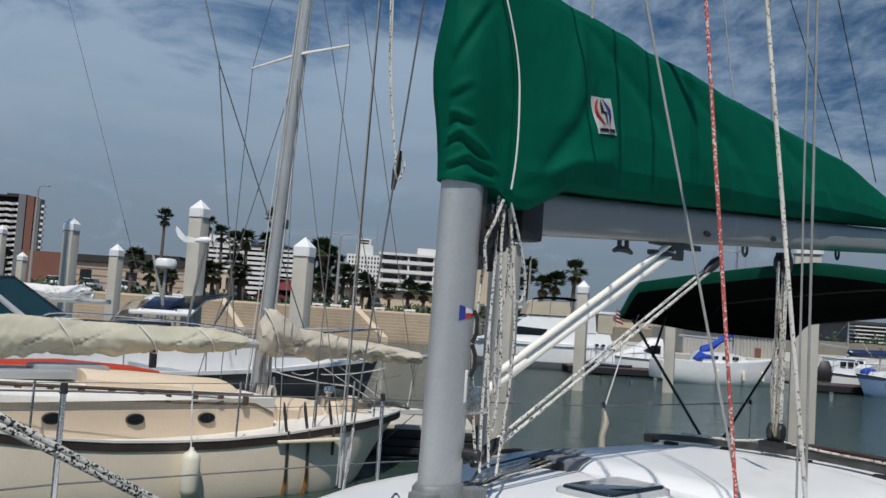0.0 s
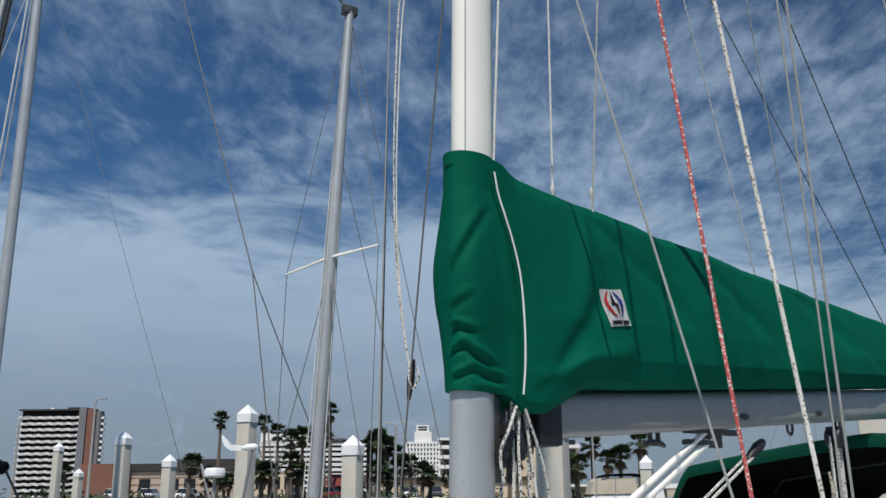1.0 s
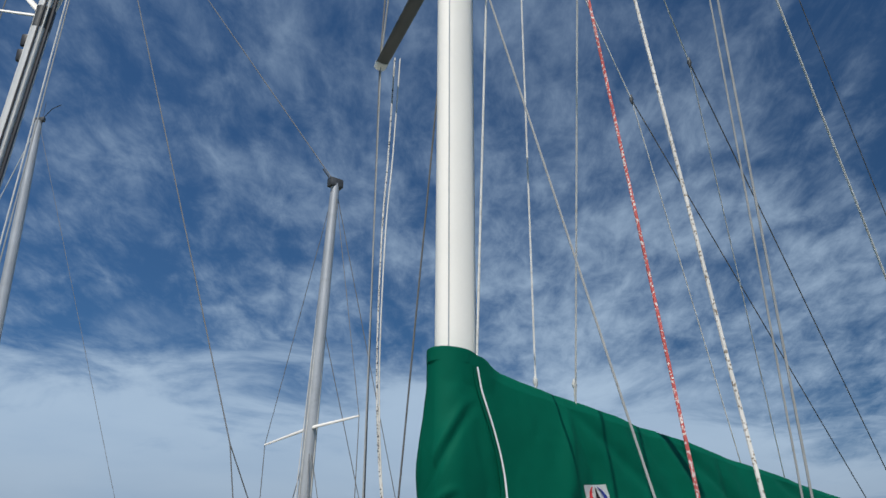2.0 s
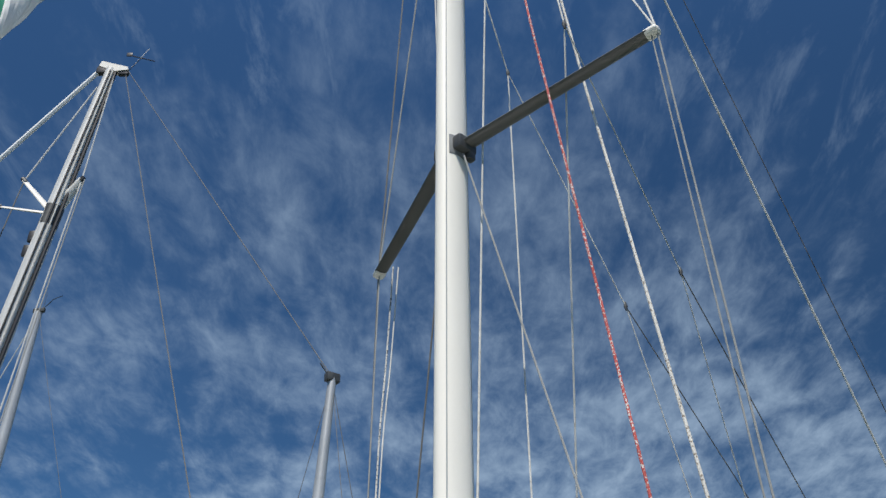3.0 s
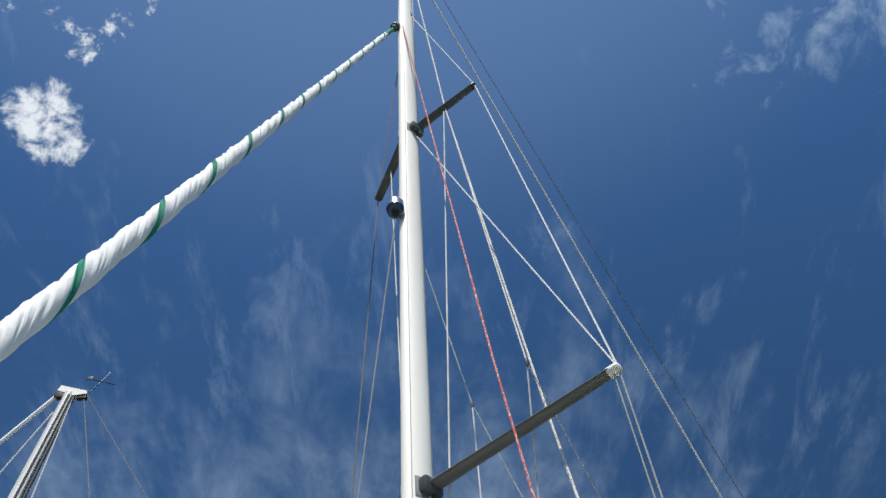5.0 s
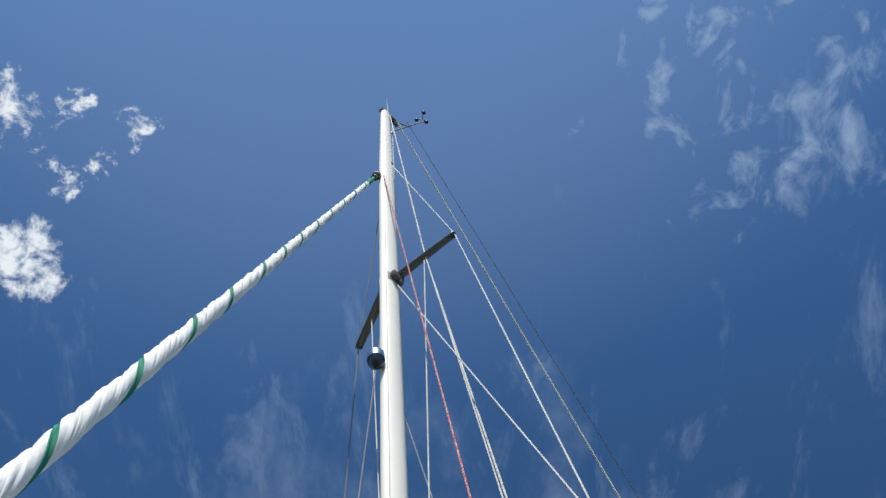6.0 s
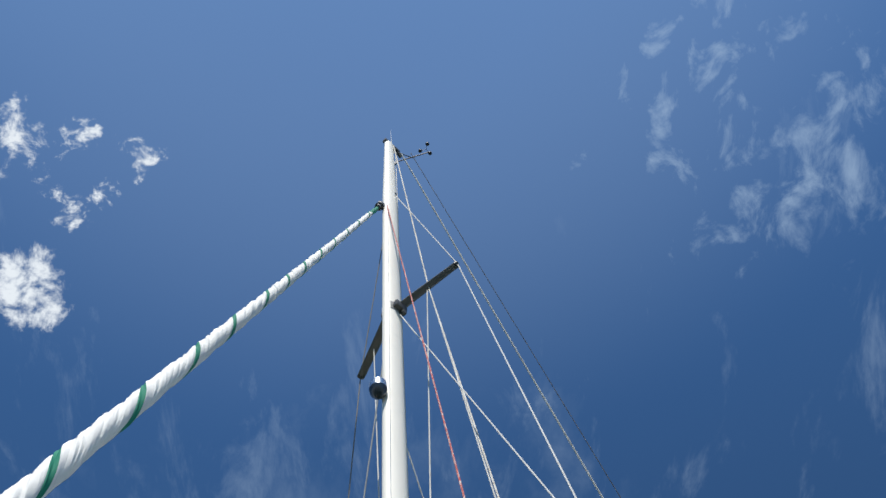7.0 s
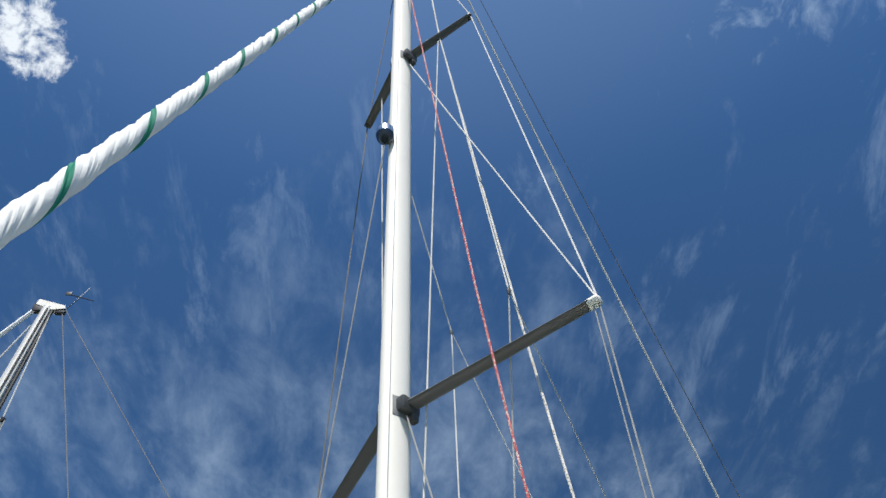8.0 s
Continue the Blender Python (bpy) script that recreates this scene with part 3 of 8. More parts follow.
def mast(boat):
    zs = np.linspace(1.30, 16.16, 60)
    bm = B()
    rings = []
    for z in zs:
        k = 1.0 if z < 13.8 else 1 - 0.30 * (z - 13.8) / 2.36
        ring = []
        for i in range(28):
            t = 2 * math.pi * i / 28
            ring.append(Vector((mast_a(z) + 0.112 * k * math.cos(t), 0.072 * k * math.sin(t), z)))
        rings.append(ring)
    loft(bm, rings)
    spar = part("mast", bm, MAST_WHITE, boat, "white painted aluminium mast, oval section")
    # grey section below the cover, slightly proud
    bm = B()
    loft(bm, [ring_ellipse(mast_a(z), 0, z, 0.1135, 0.0735, 28) for z in (1.31, 2.1, 2.8)], cap=False)
    part("mast_foot_section", bm, GREY_SPAR, spar, "grey lower mast below the cover")
    bm = B()
    loft(bm, [ring_ellipse(0, 0, 1.25, 0.138, 0.100, 28), ring_ellipse(0, 0, 1.355, 0.134, 0.096, 28), ring_ellipse(0, 0, 1.372, 0.122, 0.083, 28)])
    box(bm, (0.06, -0.13, 1.26), (0.17, -0.06, 1.36), 0.012)
    box(bm, (-0.17, -0.09, 1.26), (-0.08, 0.02, 1.35), 0.015)
    part("mast_collar", bm, DARK_ALLOY, spar, "cast alloy mast collar")
    for a, s in ((-0.19, 0.0), (-0.12, 0.14), (-0.12, -0.14), (0.12, -0.15), (0.17, 0.06)):
        bm = tube(B(), curve_pts([(a - 0.02, s, 1.24), (a - 0.02, s, 1.29), (a + 0.0, s, 1.31), (a + 0.02, s, 1.29), (a + 0.02, s, 1.24)], 5), 0.006, 6)
        part("mast_padeye", bm, STEEL, spar)
    # sail track on the aft face and conduit seam in front
    part("sail_track", box(B(), (0.108, -0.011, 0), (0.128, 0.011, 1)), GREY_SPAR, spar, matrix=Matrix.Translation((0, 0, 3.0)) @ Matrix(((1, 0, RAKE * 12, 0.03), (0, 1, 0, 0), (0, 0, 12.4, 0), (0, 0, 0, 1))))
    bm = tube(B(), [(mast_a(z) - 0.086, -0.046, z) for z in (2.8, 8, 13.5)], 0.0035, 6)
    part("seam", bm, GREY_SPAR, spar)
    # lower and upper spreaders
    for z, tip_a, half, dz, chord, tipw in ((6.30, (0.377, 0.427), (1.343, 1.075), (0.198, -0.22), 0.052, 0.042), (10.82, (0.493, 0.426), (0.655, 0.732), (0.56, -0.08), 0.052, 0.040)):
        for k, side in enumerate((-1, 1)):
            root = Vector((mast_a(z) + 0.02, side * 0.07, z))
            tip = Vector((tip_a[k], side * half[k], z + dz[k]))
            along = (tip - root).normalized()
            fore = Vector((0, 0, 1)).cross(along).normalized()
            upv = along.cross(fore)
            bm = B()
            rr = []
            for u in np.linspace(0, 0.965, 9):
                w = chord + (tipw - chord) * u
                rr.append([root.lerp(tip, u) + fore * (w * math.cos(t)) + upv * (w * 0.42 * math.sin(t)) for t in (2 * math.pi * i / 16 for i in range(16))])
            loft(bm, rr)
            spr = part("spreader", bm, SPREADER, spar, "grey alloy spreader")
            bm = B()
            rr = [[root.lerp(tip, u) + fore * (tipw * q * math.cos(t)) + upv * (tipw * 0.7 * q * math.sin(t)) for t in (2 * math.pi * i / 14 for i in range(14))] for u, q in ((0.950, 0.98), (0.985, 1.02), (1.005, 0.90), (1.012, 0.5))]
            loft(bm, rr)
            part("spreader_tip", bm, MAST_WHITE if z < 8 else DARK_METAL, spr, "white tip boot")
            bm = B()
            box(bm, (-0.075, -0.06, -0.055), (0.075, 0.035, 0.05), 0.022, Matrix.Translation(root))
            box(bm, (-0.02, 0.0, -0.10), (0.035, 0.05, 0.0), 0.012, Matrix.Translation(root + Vector((0.03, side * 0.03 - 0.025, 0))))
            bracket = part("spreader_bracket", bm, DARK_METAL, spr, "dark cast spreader bracket")
            bm = B()
            loft(bm, [[Vector((mast_a(z) + 0.1155 * q * math.cos(t), side * 0.0755 * q * math.sin(t), zz)) for t in np.linspace(0.2 * math.pi, 0.72 * math.pi, 12)] + [Vector((mast_a(z) + 0.108 * math.cos(t), side * 0.068 * math.sin(t), zz)) for t in np.linspace(0.72 * math.pi, 0.2 * math.pi, 12)] for zz, q in ((z - 0.085, 1.0), (z - 0.07, 1.04), (z + 0.05, 1.04), (z + 0.065, 1.0))])
            part("mast_plate", bm, DARK_ALLOY, bracket, "dull cast plate round the mast")
    # masthead gear
    top = Vector((mast_a(16.16), 0, 16.16))
    bm = B()
    box(bm, (-0.10, -0.035, -0.03), (0.20, 0.035, 0.05), 0.012, Matrix.Translation(top))
    tube(bm, [top + Vector((0.16, 0, -0.02)), top + Vector((0.24, 0, -0.10))], 0.03, 8)
    head = part("masthead", bm, DARK_METAL, spar, "dark masthead sheave box")
    part("aerial", tube(B(), [top + Vector((0.06, 0, 0.05)), top + Vector((0.06, 0, 0.85))], [0.006, 0.002], 6), WIRE_LIGHT, head)
    bm = tube(B(), [top + Vector((0.18, 0, 0.0)), top + Vector((0.42, -0.09, 0.02)), top + Vector((0.46, -0.12, 0.12))], 0.008, 6)
    arm = part("wind_arm", bm, DARK_METAL, head)
    bm = tube(B(), [top + Vector((0.32, 0.14, 0.13)), top + Vector((0.56, -0.30, 0.13))], 0.009, 6)
    loft(bm, [[top + Vector((0.32 + dx, 0.14 + dy, 0.13 + dz)) for dx, dy, dz in ((0, 0, -e), (0.01, 0, e), (-0.05, 0.11, e * 1.6), (-0.06, 0.11, -e * 1.6))] for e in (0.05,)] + [[top + Vector((0.335 + dx, 0.15 + dy, 0.13 + dz)) for dx, dy, dz in ((0, 0, -0.05), (0.01, 0, 0.05), (-0.05, 0.11, 0.08), (-0.06, 0.11, -0.08))]])
    part("wind_vane", bm, BLACK, head, "black wind vane")
    for k in range(3):
        t = 2.1 * k
        c = top + Vector((0.50 + 0.09 * math.cos(t), -0.30 + 0.09 * math.sin(t), 0.14))
        bm = B()
        bmesh.ops.create_icosphere(bm, subdivisions=2, radius=0.032, matrix=Matrix.Translation(c))
        tube(bm, [top + Vector((0.50, -0.30, 0.14)), c], 0.004, 6)
        part("wind_cup", bm, BLACK, head)
    # steaming light in front of the mast
    z = 9.26
    bm = B()
    rr = [ring_ellipse(mast_a(z) - 0.175, -0.0, zz, r, r, 18) for zz, r in ((z + 0.07, 0.045), (z + 0.06, 0.075), (z - 0.02, 0.078))]
    loft(bm, rr)
    box(bm, (mast_a(z) - 0.12, -0.03, z - 0.02), (mast_a(z) - 0.09, 0.03, z + 0.05), 0.005)
    lampb = part("mast_lamp", bm, STEEL, spar, "polished steaming lamp housing")
    bm = B()
    loft(bm, [ring_ellipse(mast_a(z) - 0.175, 0, zz, r, r, 18) for zz, r in ((z - 0.021, 0.078), (z - 0.07, 0.066), (z - 0.12, 0.03), (z - 0.135, 0.012))])
    part("lens", bm, SMOKED, lampb, "dark lamp lens")
    # burgee sticker following the curve of the mast, and a small placard
    def on_mast(u, v, lift=0.0022):
        t = radians(108 - 72 * u)
        return Vector(((0.1135 + lift) * math.cos(t) + mast_a(2.1), -(0.0735 + lift) * math.sin(t), 2.105 + v))
    bm = B()
    for i in range(8):
        u0, u1 = i / 8, (i + 1) / 8
        h0, h1 = 0.034 * (1 - u0 * 0.97), 0.034 * (1 - u1 * 0.97)
        for s, idx in ((1, 1), (-1, 2)):
            f = bm.faces.new([bm.verts.new(v) for v in (on_mast(u0, 0), on_mast(u1, 0), on_mast(u1, s * h1), on_mast(u0, s * h0))])
            f.material_index = 0 if i < 2 else idx
    part("burgee_sticker", bm, (PATCH_BLUE, PATCH_WHITE, PATCH_RED), spar, "blue, white and red triangular sticker")
    part("placard", box(B(), (0.045, -0.070, 1.72), (0.060, -0.062, 1.86), 0.001), PATCH_WHITE, spar)
    # winch and cleats low on the mast
    bm = B()
    tube(bm, [(0.085, -0.055, 1.50), (0.102, -0.115, 1.50)], [0.024, 0.022], 16)
    tube(bm, [(0.102, -0.112, 1.50), (0.105, -0.124, 1.50)], [0.027, 0.023], 16)
    part("mast_winch", bm, BLACK, spar, "small halyard winch")
    for z in (2.05, 1.9):
        bm = tube(B(), [(0.075, -0.07, z - 0.07), (0.085, -0.082, z - 0.03), (0.085, -0.082, z + 0.03), (0.075, -0.07, z + 0.07)], 0.009, 8)
        part("mast_cleat", bm, BLACK, spar)
    return spar


def boom_z(a):
    return 2.494 + 0.0745 * (a - 0.51)


def boom(boat):
    bm = B()
    rr = []
    for a in np.linspace(0.40, 5.6, 12):
        z = boom_z(a) + 0.105
        rr.append([Vector((a, 0.072 * math.copysign(abs(math.cos(t)) ** 0.55, math.cos(t)), z + 0.105 * math.copysign(abs(math.sin(t)) ** 0.55, math.sin(t)))) for t in (2 * math.pi * i / 28 for i in range(28))])
    loft(bm, rr)
    sp = part("boom", bm, BOOM_PAINT, boat, "pale grey painted boom, rounded box section")
    bm = B()
    box(bm, (0.36, -0.078, boom_z(0.45) - 0.03), (0.52, 0.078, boom_z(0.45) + 0.20), 0.02)
    part("boom_end_fitting", bm, BLACK, sp, "black boom end casting")
    bm = B()
    box(bm, (0.11, -0.035, 2.42), (0.37, 0.035, 2.60), 0.015)
    tube(bm, [(0.25, 0, 2.30), (0.25, 0, 2.70)], 0.022, 10)
    box(bm, (0.10, -0.05, 2.30), (0.14, 0.05, 2.72), 0.01)
    part("gooseneck", bm, DARK_METAL, sp, "dark gooseneck hinge")
    for a, wide in ((1.32, 0.17),):
        z = boom_z(a)
        bm = B()
        tube(bm, [(a - wide / 2, 0, z - 0.062), (a - 0.04, 0, z - 0.048), (a + 0.04, 0, z - 0.048), (a + wide / 2, 0, z - 0.062)], [0.012, 0.018, 0.018, 0.012], 8)
        for d in (-0.035, 0.035):
            tube(bm, [(a + d, 0, z - 0.05), (a + d, 0, z + 0.01)], 0.013, 8)
        part("boom_cleat", bm, DARK_METAL, sp, "dark horn cleat under the boom")
    bm = box(B(), (1.62, -0.03, boom_z(1.8) - 0.022), (2.12, 0.03, boom_z(1.8) + 0.01), 0.006)
    box(bm, (1.80, -0.02, boom_z(1.86) - 0.10), (1.94, 0.02, boom_z(1.86)), 0.01)
    part("vang_bracket", bm, DARK_METAL, sp)
    for a in (2.75, 3.40, 4.3):
        z = boom_z(a)
        bm = tube(B(), curve_pts([(a - 0.03, 0, z + 0.01), (a - 0.03, 0, z - 0.035), (a, 0, z - 0.062), (a + 0.03, 0, z - 0.035), (a + 0.03, 0, z + 0.01)], 5), 0.009, 6)
        part("boom_bail", bm, DARK_METAL, sp)
    for a in (2.1, 3.0):
        bm = B()
        loft(bm, [[Vector((a + 0.045 * math.cos(t) * q, -0.0735 - d, boom_z(a) + 0.06 + 0.017 * math.sin(t) * q)) for t in (2 * math.pi * i / 16 for i in range(16))] for q, d in ((1, 0), (0.95, 0.006), (0.7, 0.007))])
        part("boom_exit_slot", bm, BLACK, sp)
    # rigid vang: two tubes side by side
    vang = part("boom_vang", tube(B(), [(0.22, 0.0, 1.735), (1.84, 0.0, boom_z(1.84) - 0.055)], 0.024, 14), MAST_WHITE, boat, "white tubular boom vang")
    part("vang_spring", tube(B(), [(0.30, -0.012, 1.83), (1.78, -0.012, boom_z(1.78) - 0.01)], 0.017, 12), MAST_WHITE, vang)
    bm = box(B(), (0.10, -0.03, 1.66), (0.26, 0.03, 1.78), 0.012)
    part("vang_foot", bm, STEEL, vang)
    part("vang_clamp", tube(B(), [(0.40, 0.0, 1.836), (0.52, 0.0, 1.894)], 0.032, 14), MAST_WHITE, vang)
    bm = box(B(), (1.60, -0.025, -0.03), (1.86, 0.025, 0.0), 0.01, Matrix.Translation((0, 0, boom_z(1.8) - 0.055)))
    part("vang_cap", bm, DARK_METAL, vang)
    return sp


boat = sailboat()
spar = mast(boat)
boom(boat)


def wire(name, pts, r, material, label, category="wire", m=BOAT, seg=6, group=""):
    return solid(name, tube(B(), pts, r, seg), material, label, category, m, group)


def rig():
    rg = thing("standing_rigging", "stainless wire shrouds and backstay of the white sloop", "rigging", BOAT)
    tips = {(-1, 1): (0.377, -1.343, 6.498), (1, 1): (0.427, 1.075, 6.08), (-1, 2): (0.490, -0.66, 11.38), (1, 2): (0.426, 0.732, 10.74)}
    feet = {-1: ((0.82, -1.25, 1.12), (0.513, -1.197, 1.14)), 1: ((0.399, 1.113, 1.12), (0.416, 1.104, 1.10))}
    heads = {-1: (0.088, -0.10, 6.22), 1: (0.147, 0.10, 6.22)}
    for s in (-1, 1):
        t1, t2 = Vector(tips[s, 1]), Vector(tips[s, 2])
        cap, low = Vector(feet[s][0]), Vector(feet[s][1])
        # port wires get paler copies as if sunlit, starboard ones a darker copy
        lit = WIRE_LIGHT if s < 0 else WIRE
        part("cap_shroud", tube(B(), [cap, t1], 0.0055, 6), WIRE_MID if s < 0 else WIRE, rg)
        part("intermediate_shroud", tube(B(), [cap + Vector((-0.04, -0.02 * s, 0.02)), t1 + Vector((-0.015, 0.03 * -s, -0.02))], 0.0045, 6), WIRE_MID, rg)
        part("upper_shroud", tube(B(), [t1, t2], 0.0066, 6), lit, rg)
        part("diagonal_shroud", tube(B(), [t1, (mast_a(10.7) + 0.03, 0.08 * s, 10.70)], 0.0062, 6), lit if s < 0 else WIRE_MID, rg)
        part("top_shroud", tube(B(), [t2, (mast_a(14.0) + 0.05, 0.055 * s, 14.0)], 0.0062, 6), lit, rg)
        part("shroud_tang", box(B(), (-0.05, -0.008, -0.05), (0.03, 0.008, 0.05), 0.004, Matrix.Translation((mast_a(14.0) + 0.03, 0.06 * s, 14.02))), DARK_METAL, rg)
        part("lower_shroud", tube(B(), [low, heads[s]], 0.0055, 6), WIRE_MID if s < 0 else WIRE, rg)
        for foot, topv in ((cap, t1), (low, Vector(heads[s]))):
            d = (topv - foot).normalized()
            bm = tube(B(), [foot, foot + d * 0.10, foot + d * 0.12, foot + d * 0.26, foot + d * 0.28, foot + d * 0.36], [0.008, 0.008, 0.014, 0.014, 0.008, 0.007], 8)
            part("turnbuckle", bm, STEEL, rg, "steel turnbuckle")
    part("backstay", tube(B(), [(mast_a(16.1) + 0.22, -0.04, 16.08), (8.017, 0.02, 1.0)], 0.0115, 8), ROPE_PLAIN, rg, "white covered wire")
    part("topping_lift", tube(B(), [(mast_a(16.1) + 0.30, -0.16, 16.02), (8.25, -0.16, 1.0)], 0.0045, 6), ROPE_DARK, rg, "thin dark line")
    return rg


rig()


def roller_jib():
    """Jib rolled on the forestay, white with a green edge strip winding round it."""
    head, foot = Vector((mast_a(13.5) - 0.125, 0.02, 13.52)), Vector((-3.81, 0.03, 1.25))
    jib = thing("furled_jib", "white jib rolled tightly on the forestay with a green edge strip", "sail", BOAT)
    d = (foot - head).normalized()
    side = d.orthogonal().normalized()
    other = d.cross(side)
    n, seg = 620, 60
    length = (foot - head).length
    rings = []
    wraps = (0.018, 0.058, 0.098, 0.138, 0.178, 0.218, 0.260, 0.298, 0.339, 0.396, 0.447, 0.508, 0.579, 0.652, 0.732, 0.816, 0.90, 0.98)
    turns = [interp(0.018 + 0.92 * i / n, wraps, tuple(range(len(wraps)))) for i in range(n + 1)]
    bm = B()
    for i in range(n + 1):
        u = 0.018 + 0.92 * i / n
        c = head.lerp(foot, u)
        r = interp(u, (0.018, 0.03, 0.30, 0.6, 0.75, 0.94), (0.018, 0.030, 0.050, 0.072, 0.078, 0.06))
        ring = []
        for j in range(seg):
            ph = j / seg
            t = 2 * math.pi * (ph - turns[i])
            q = 2 * math.pi * ph
            fold = 0.05 * math.sin(2 * q + 1.2) + 0.030 * math.sin(5 * q + 2 * math.sin(9 * u)) - 0.085 * max(0.0, math.sin(3 * q + 5 * u + 1.5 * noise.noise(Vector((q * 0.3, 3.0, u * 9))))) ** 6 - 0.06 * max(0.0, math.sin(4 * q - 7 * u + 0.7)) ** 8 + 0.09 * noise.noise(Vector((2.4 * math.cos(q), 2.4 * math.sin(q), u * 18))) + 0.05 * noise.noise(Vector((7 * math.cos(q), 7 * math.sin(q), u * 60)))
            rad = r * (0.87 + fold + 0.10 * ph)
            ring.append(c + (side * math.cos(t) + other * math.sin(t)) * rad)
        rings.append(ring)
    loft(bm, rings)
    bm.faces.ensure_lookup_table()
    for i in range(n):
        for j in range(seg):
            if j >= seg * 0.885 or i < n * 0.035:
                bm.faces[i * seg + j].material_index = 1
    part("rolled_sail", bm, (SAILCLOTH, SAIL_GREEN), jib)
    bm = tube(B(), [head, head.lerp(foot, 0.02)], 0.008, 6)
    tube(bm, [head.lerp(foot, 0.002), head.lerp(foot, 0.005), head.lerp(foot, 0.011), head.lerp(foot, 0.0125), head.lerp(foot, 0.019)], [0.03, 0.055, 0.055, 0.035, 0.04], 14)
    box(bm, (-0.05, -0.02, -0.06), (0.10, 0.02, 0.03), 0.01, Matrix.Translation(head))
    part("halyard_swivel", bm, DARK_METAL, jib, "dark swivel at the head of the sail")
    bm = tube(B(), [head.lerp(foot, 0.955), foot], 0.014, 8)
    tube(bm, [head.lerp(foot, 0.972), head.lerp(foot, 0.976), head.lerp(foot, 0.990), head.lerp(foot, 0.994)], [0.10, 0.06, 0.06, 0.10], 20)
    part("furling_drum", bm, BLACK, jib)


roller_jib()


# ---- sail cover ----
CA = (-0.105, 0.0, 0.16, 0.3, 0.88, 3.06, 4.35, 5.3, 5.55)
CTOP = (3.725, 3.725, 3.715, 3.695, 3.65, 3.53, 3.47, 3.30, 3.16)
BA = (-0.105, 0.16, 0.26, 0.36, 0.50, 0.62, 1.0, 2.07, 4.21, 5.55)
BBOT = (2.675, 2.665, 2.60, 2.595, 2.66, 2.725, 2.745, 2.825, 2.99, 3.10)


def cover_half(a, z):
    """Half width of the cover at a station and height."""
    lo, hi = interp(a, BA, BBOT), interp(a, CA, CTOP)
    u = min(1.0, max(0.0, (z - lo) / (hi - lo)))
    sleeve = 0.084 + 0.032 * math.sin(math.pi * min(1, max(0, (u - 0.05) / 0.8)) ** 1.2)
    belly = interp(u, (0, 0.04, 0.15, 0.35, 0.7, 0.93, 0.985, 1.0), (0.115, 0.145, 0.17, 0.165, 0.115, 0.075, 0.05, 0.02)) * interp(a, (0.2, 0.6, 2.0, 5.5), (0.85, 1.0, 1.0, 0.7))
    k = min(1.0, max(0.0, (a - 0.10) / 0.22))
    k = k * k * (3 - 2 * k)
    w = sleeve * (1 - k) + belly * k
    if a < 0.0:
        w *= math.sqrt(max(0.0, 1 - (a / -0.107) ** 2))
    return w


# ridges across the front of the sleeve: start, end, width, height
RIDGES = [(-0.115, 2.885, -0.056, 2.966, 0.016, 0.013), (-0.060, 2.966, 0.040, 2.935, 0.016, 0.013), (-0.092, 2.838, -0.012, 2.888, 0.015, 0.014), (-0.020, 2.888, 0.120, 2.795, 0.018, 0.018), (-0.080, 2.735, 0.026, 2.786, 0.016, 0.012), (0.020, 2.786, 0.190, 2.735, 0.018, 0.014),
          (0.060, 3.470, -0.145, 3.100, 0.022, 0.015), (0.020, 3.10, -0.10, 3.03, 0.020, 0.008), (0.160, 3.390, 0.215, 3.120, 0.024, 0.010), (0.02, 2.70, 0.16, 2.69, 0.016, 0.008)]
FANS = [(0.74, 3.60, 1.05, 2.80), (0.74, 3.60, 0.60, 3.05), (0.74, 3.60, 1.7, 3.05), (1.5, 3.60, 1.9, 2.90), (1.6, 3.58, 2.6, 3.05), (2.7, 3.52, 3.1, 2.95), (2.7, 3.52, 3.9, 3.10), (0.35, 2.75, 1.0, 2.95), (0.35, 2.72, 0.9, 3.3), (3.3, 3.45, 3.8, 3.0), (2.1, 3.5, 2.25, 2.9)]


def crease(a, z, a0, z0, a1, z1, wide):
    """1 on a line between two points of the cloth, fading to the sides and ends."""
    dx, dz = a1 - a0, z1 - z0
    n = math.hypot(dx, dz)
    u = ((a - a0) * dx + (z - z0) * dz) / (n * n)
    d = ((a - a0) * dz - (z - z0) * dx) / n
    if not -0.15 < u < 1.15:
        return 0.0
    return math.exp(-(d / wide) ** 2) * math.sin(math.pi * min(1.0, max(0.0, (u + 0.15) / 1.3)))


def cover_fold(a, z):
    """Creases of the cloth, in metres outwards."""
    f = 0.016 * noise.noise(Vector((a * 2.0, 0.3, z * 0.9 - a * 0.8))) + 0.007 * noise.noise(Vector((a * 6 + z * 2.2, 5.1, z * 1.3))) + 0.0025 * noise.noise(Vector((a * 15, 2.0, z * 13)))
    for k, (a0, z0, a1, z1) in enumerate(FANS):
        f += (0.021 if k % 2 else -0.021) * crease(a, z, a0, z0, a1, z1, 0.035 + 0.05 * min(1.0, math.hypot(a - a0, z - z0)))
    for x0, tilt, wide, amp in ((1.25, 0.28, 0.07, 0.010), (1.55, 0.42, 0.09, -0.014), (1.95, 0.50, 0.10, 0.014), (2.45, 0.55, 0.12, -0.013), (3.0, 0.5, 0.13, 0.012)):
        f += amp * math.exp(-(((a - x0) + (z - 3.3) * tilt) / wide) ** 2)
    f += 0.05 * math.exp(-((z - 3.16) / 0.30) ** 2) * max(0, -a / 0.16) * 0.5
    u = (z - interp(a, BA, BBOT)) / 0.16
    return f * (1.0 if a < 0.3 else min(1.0, 0.25 + 0.75 * u))


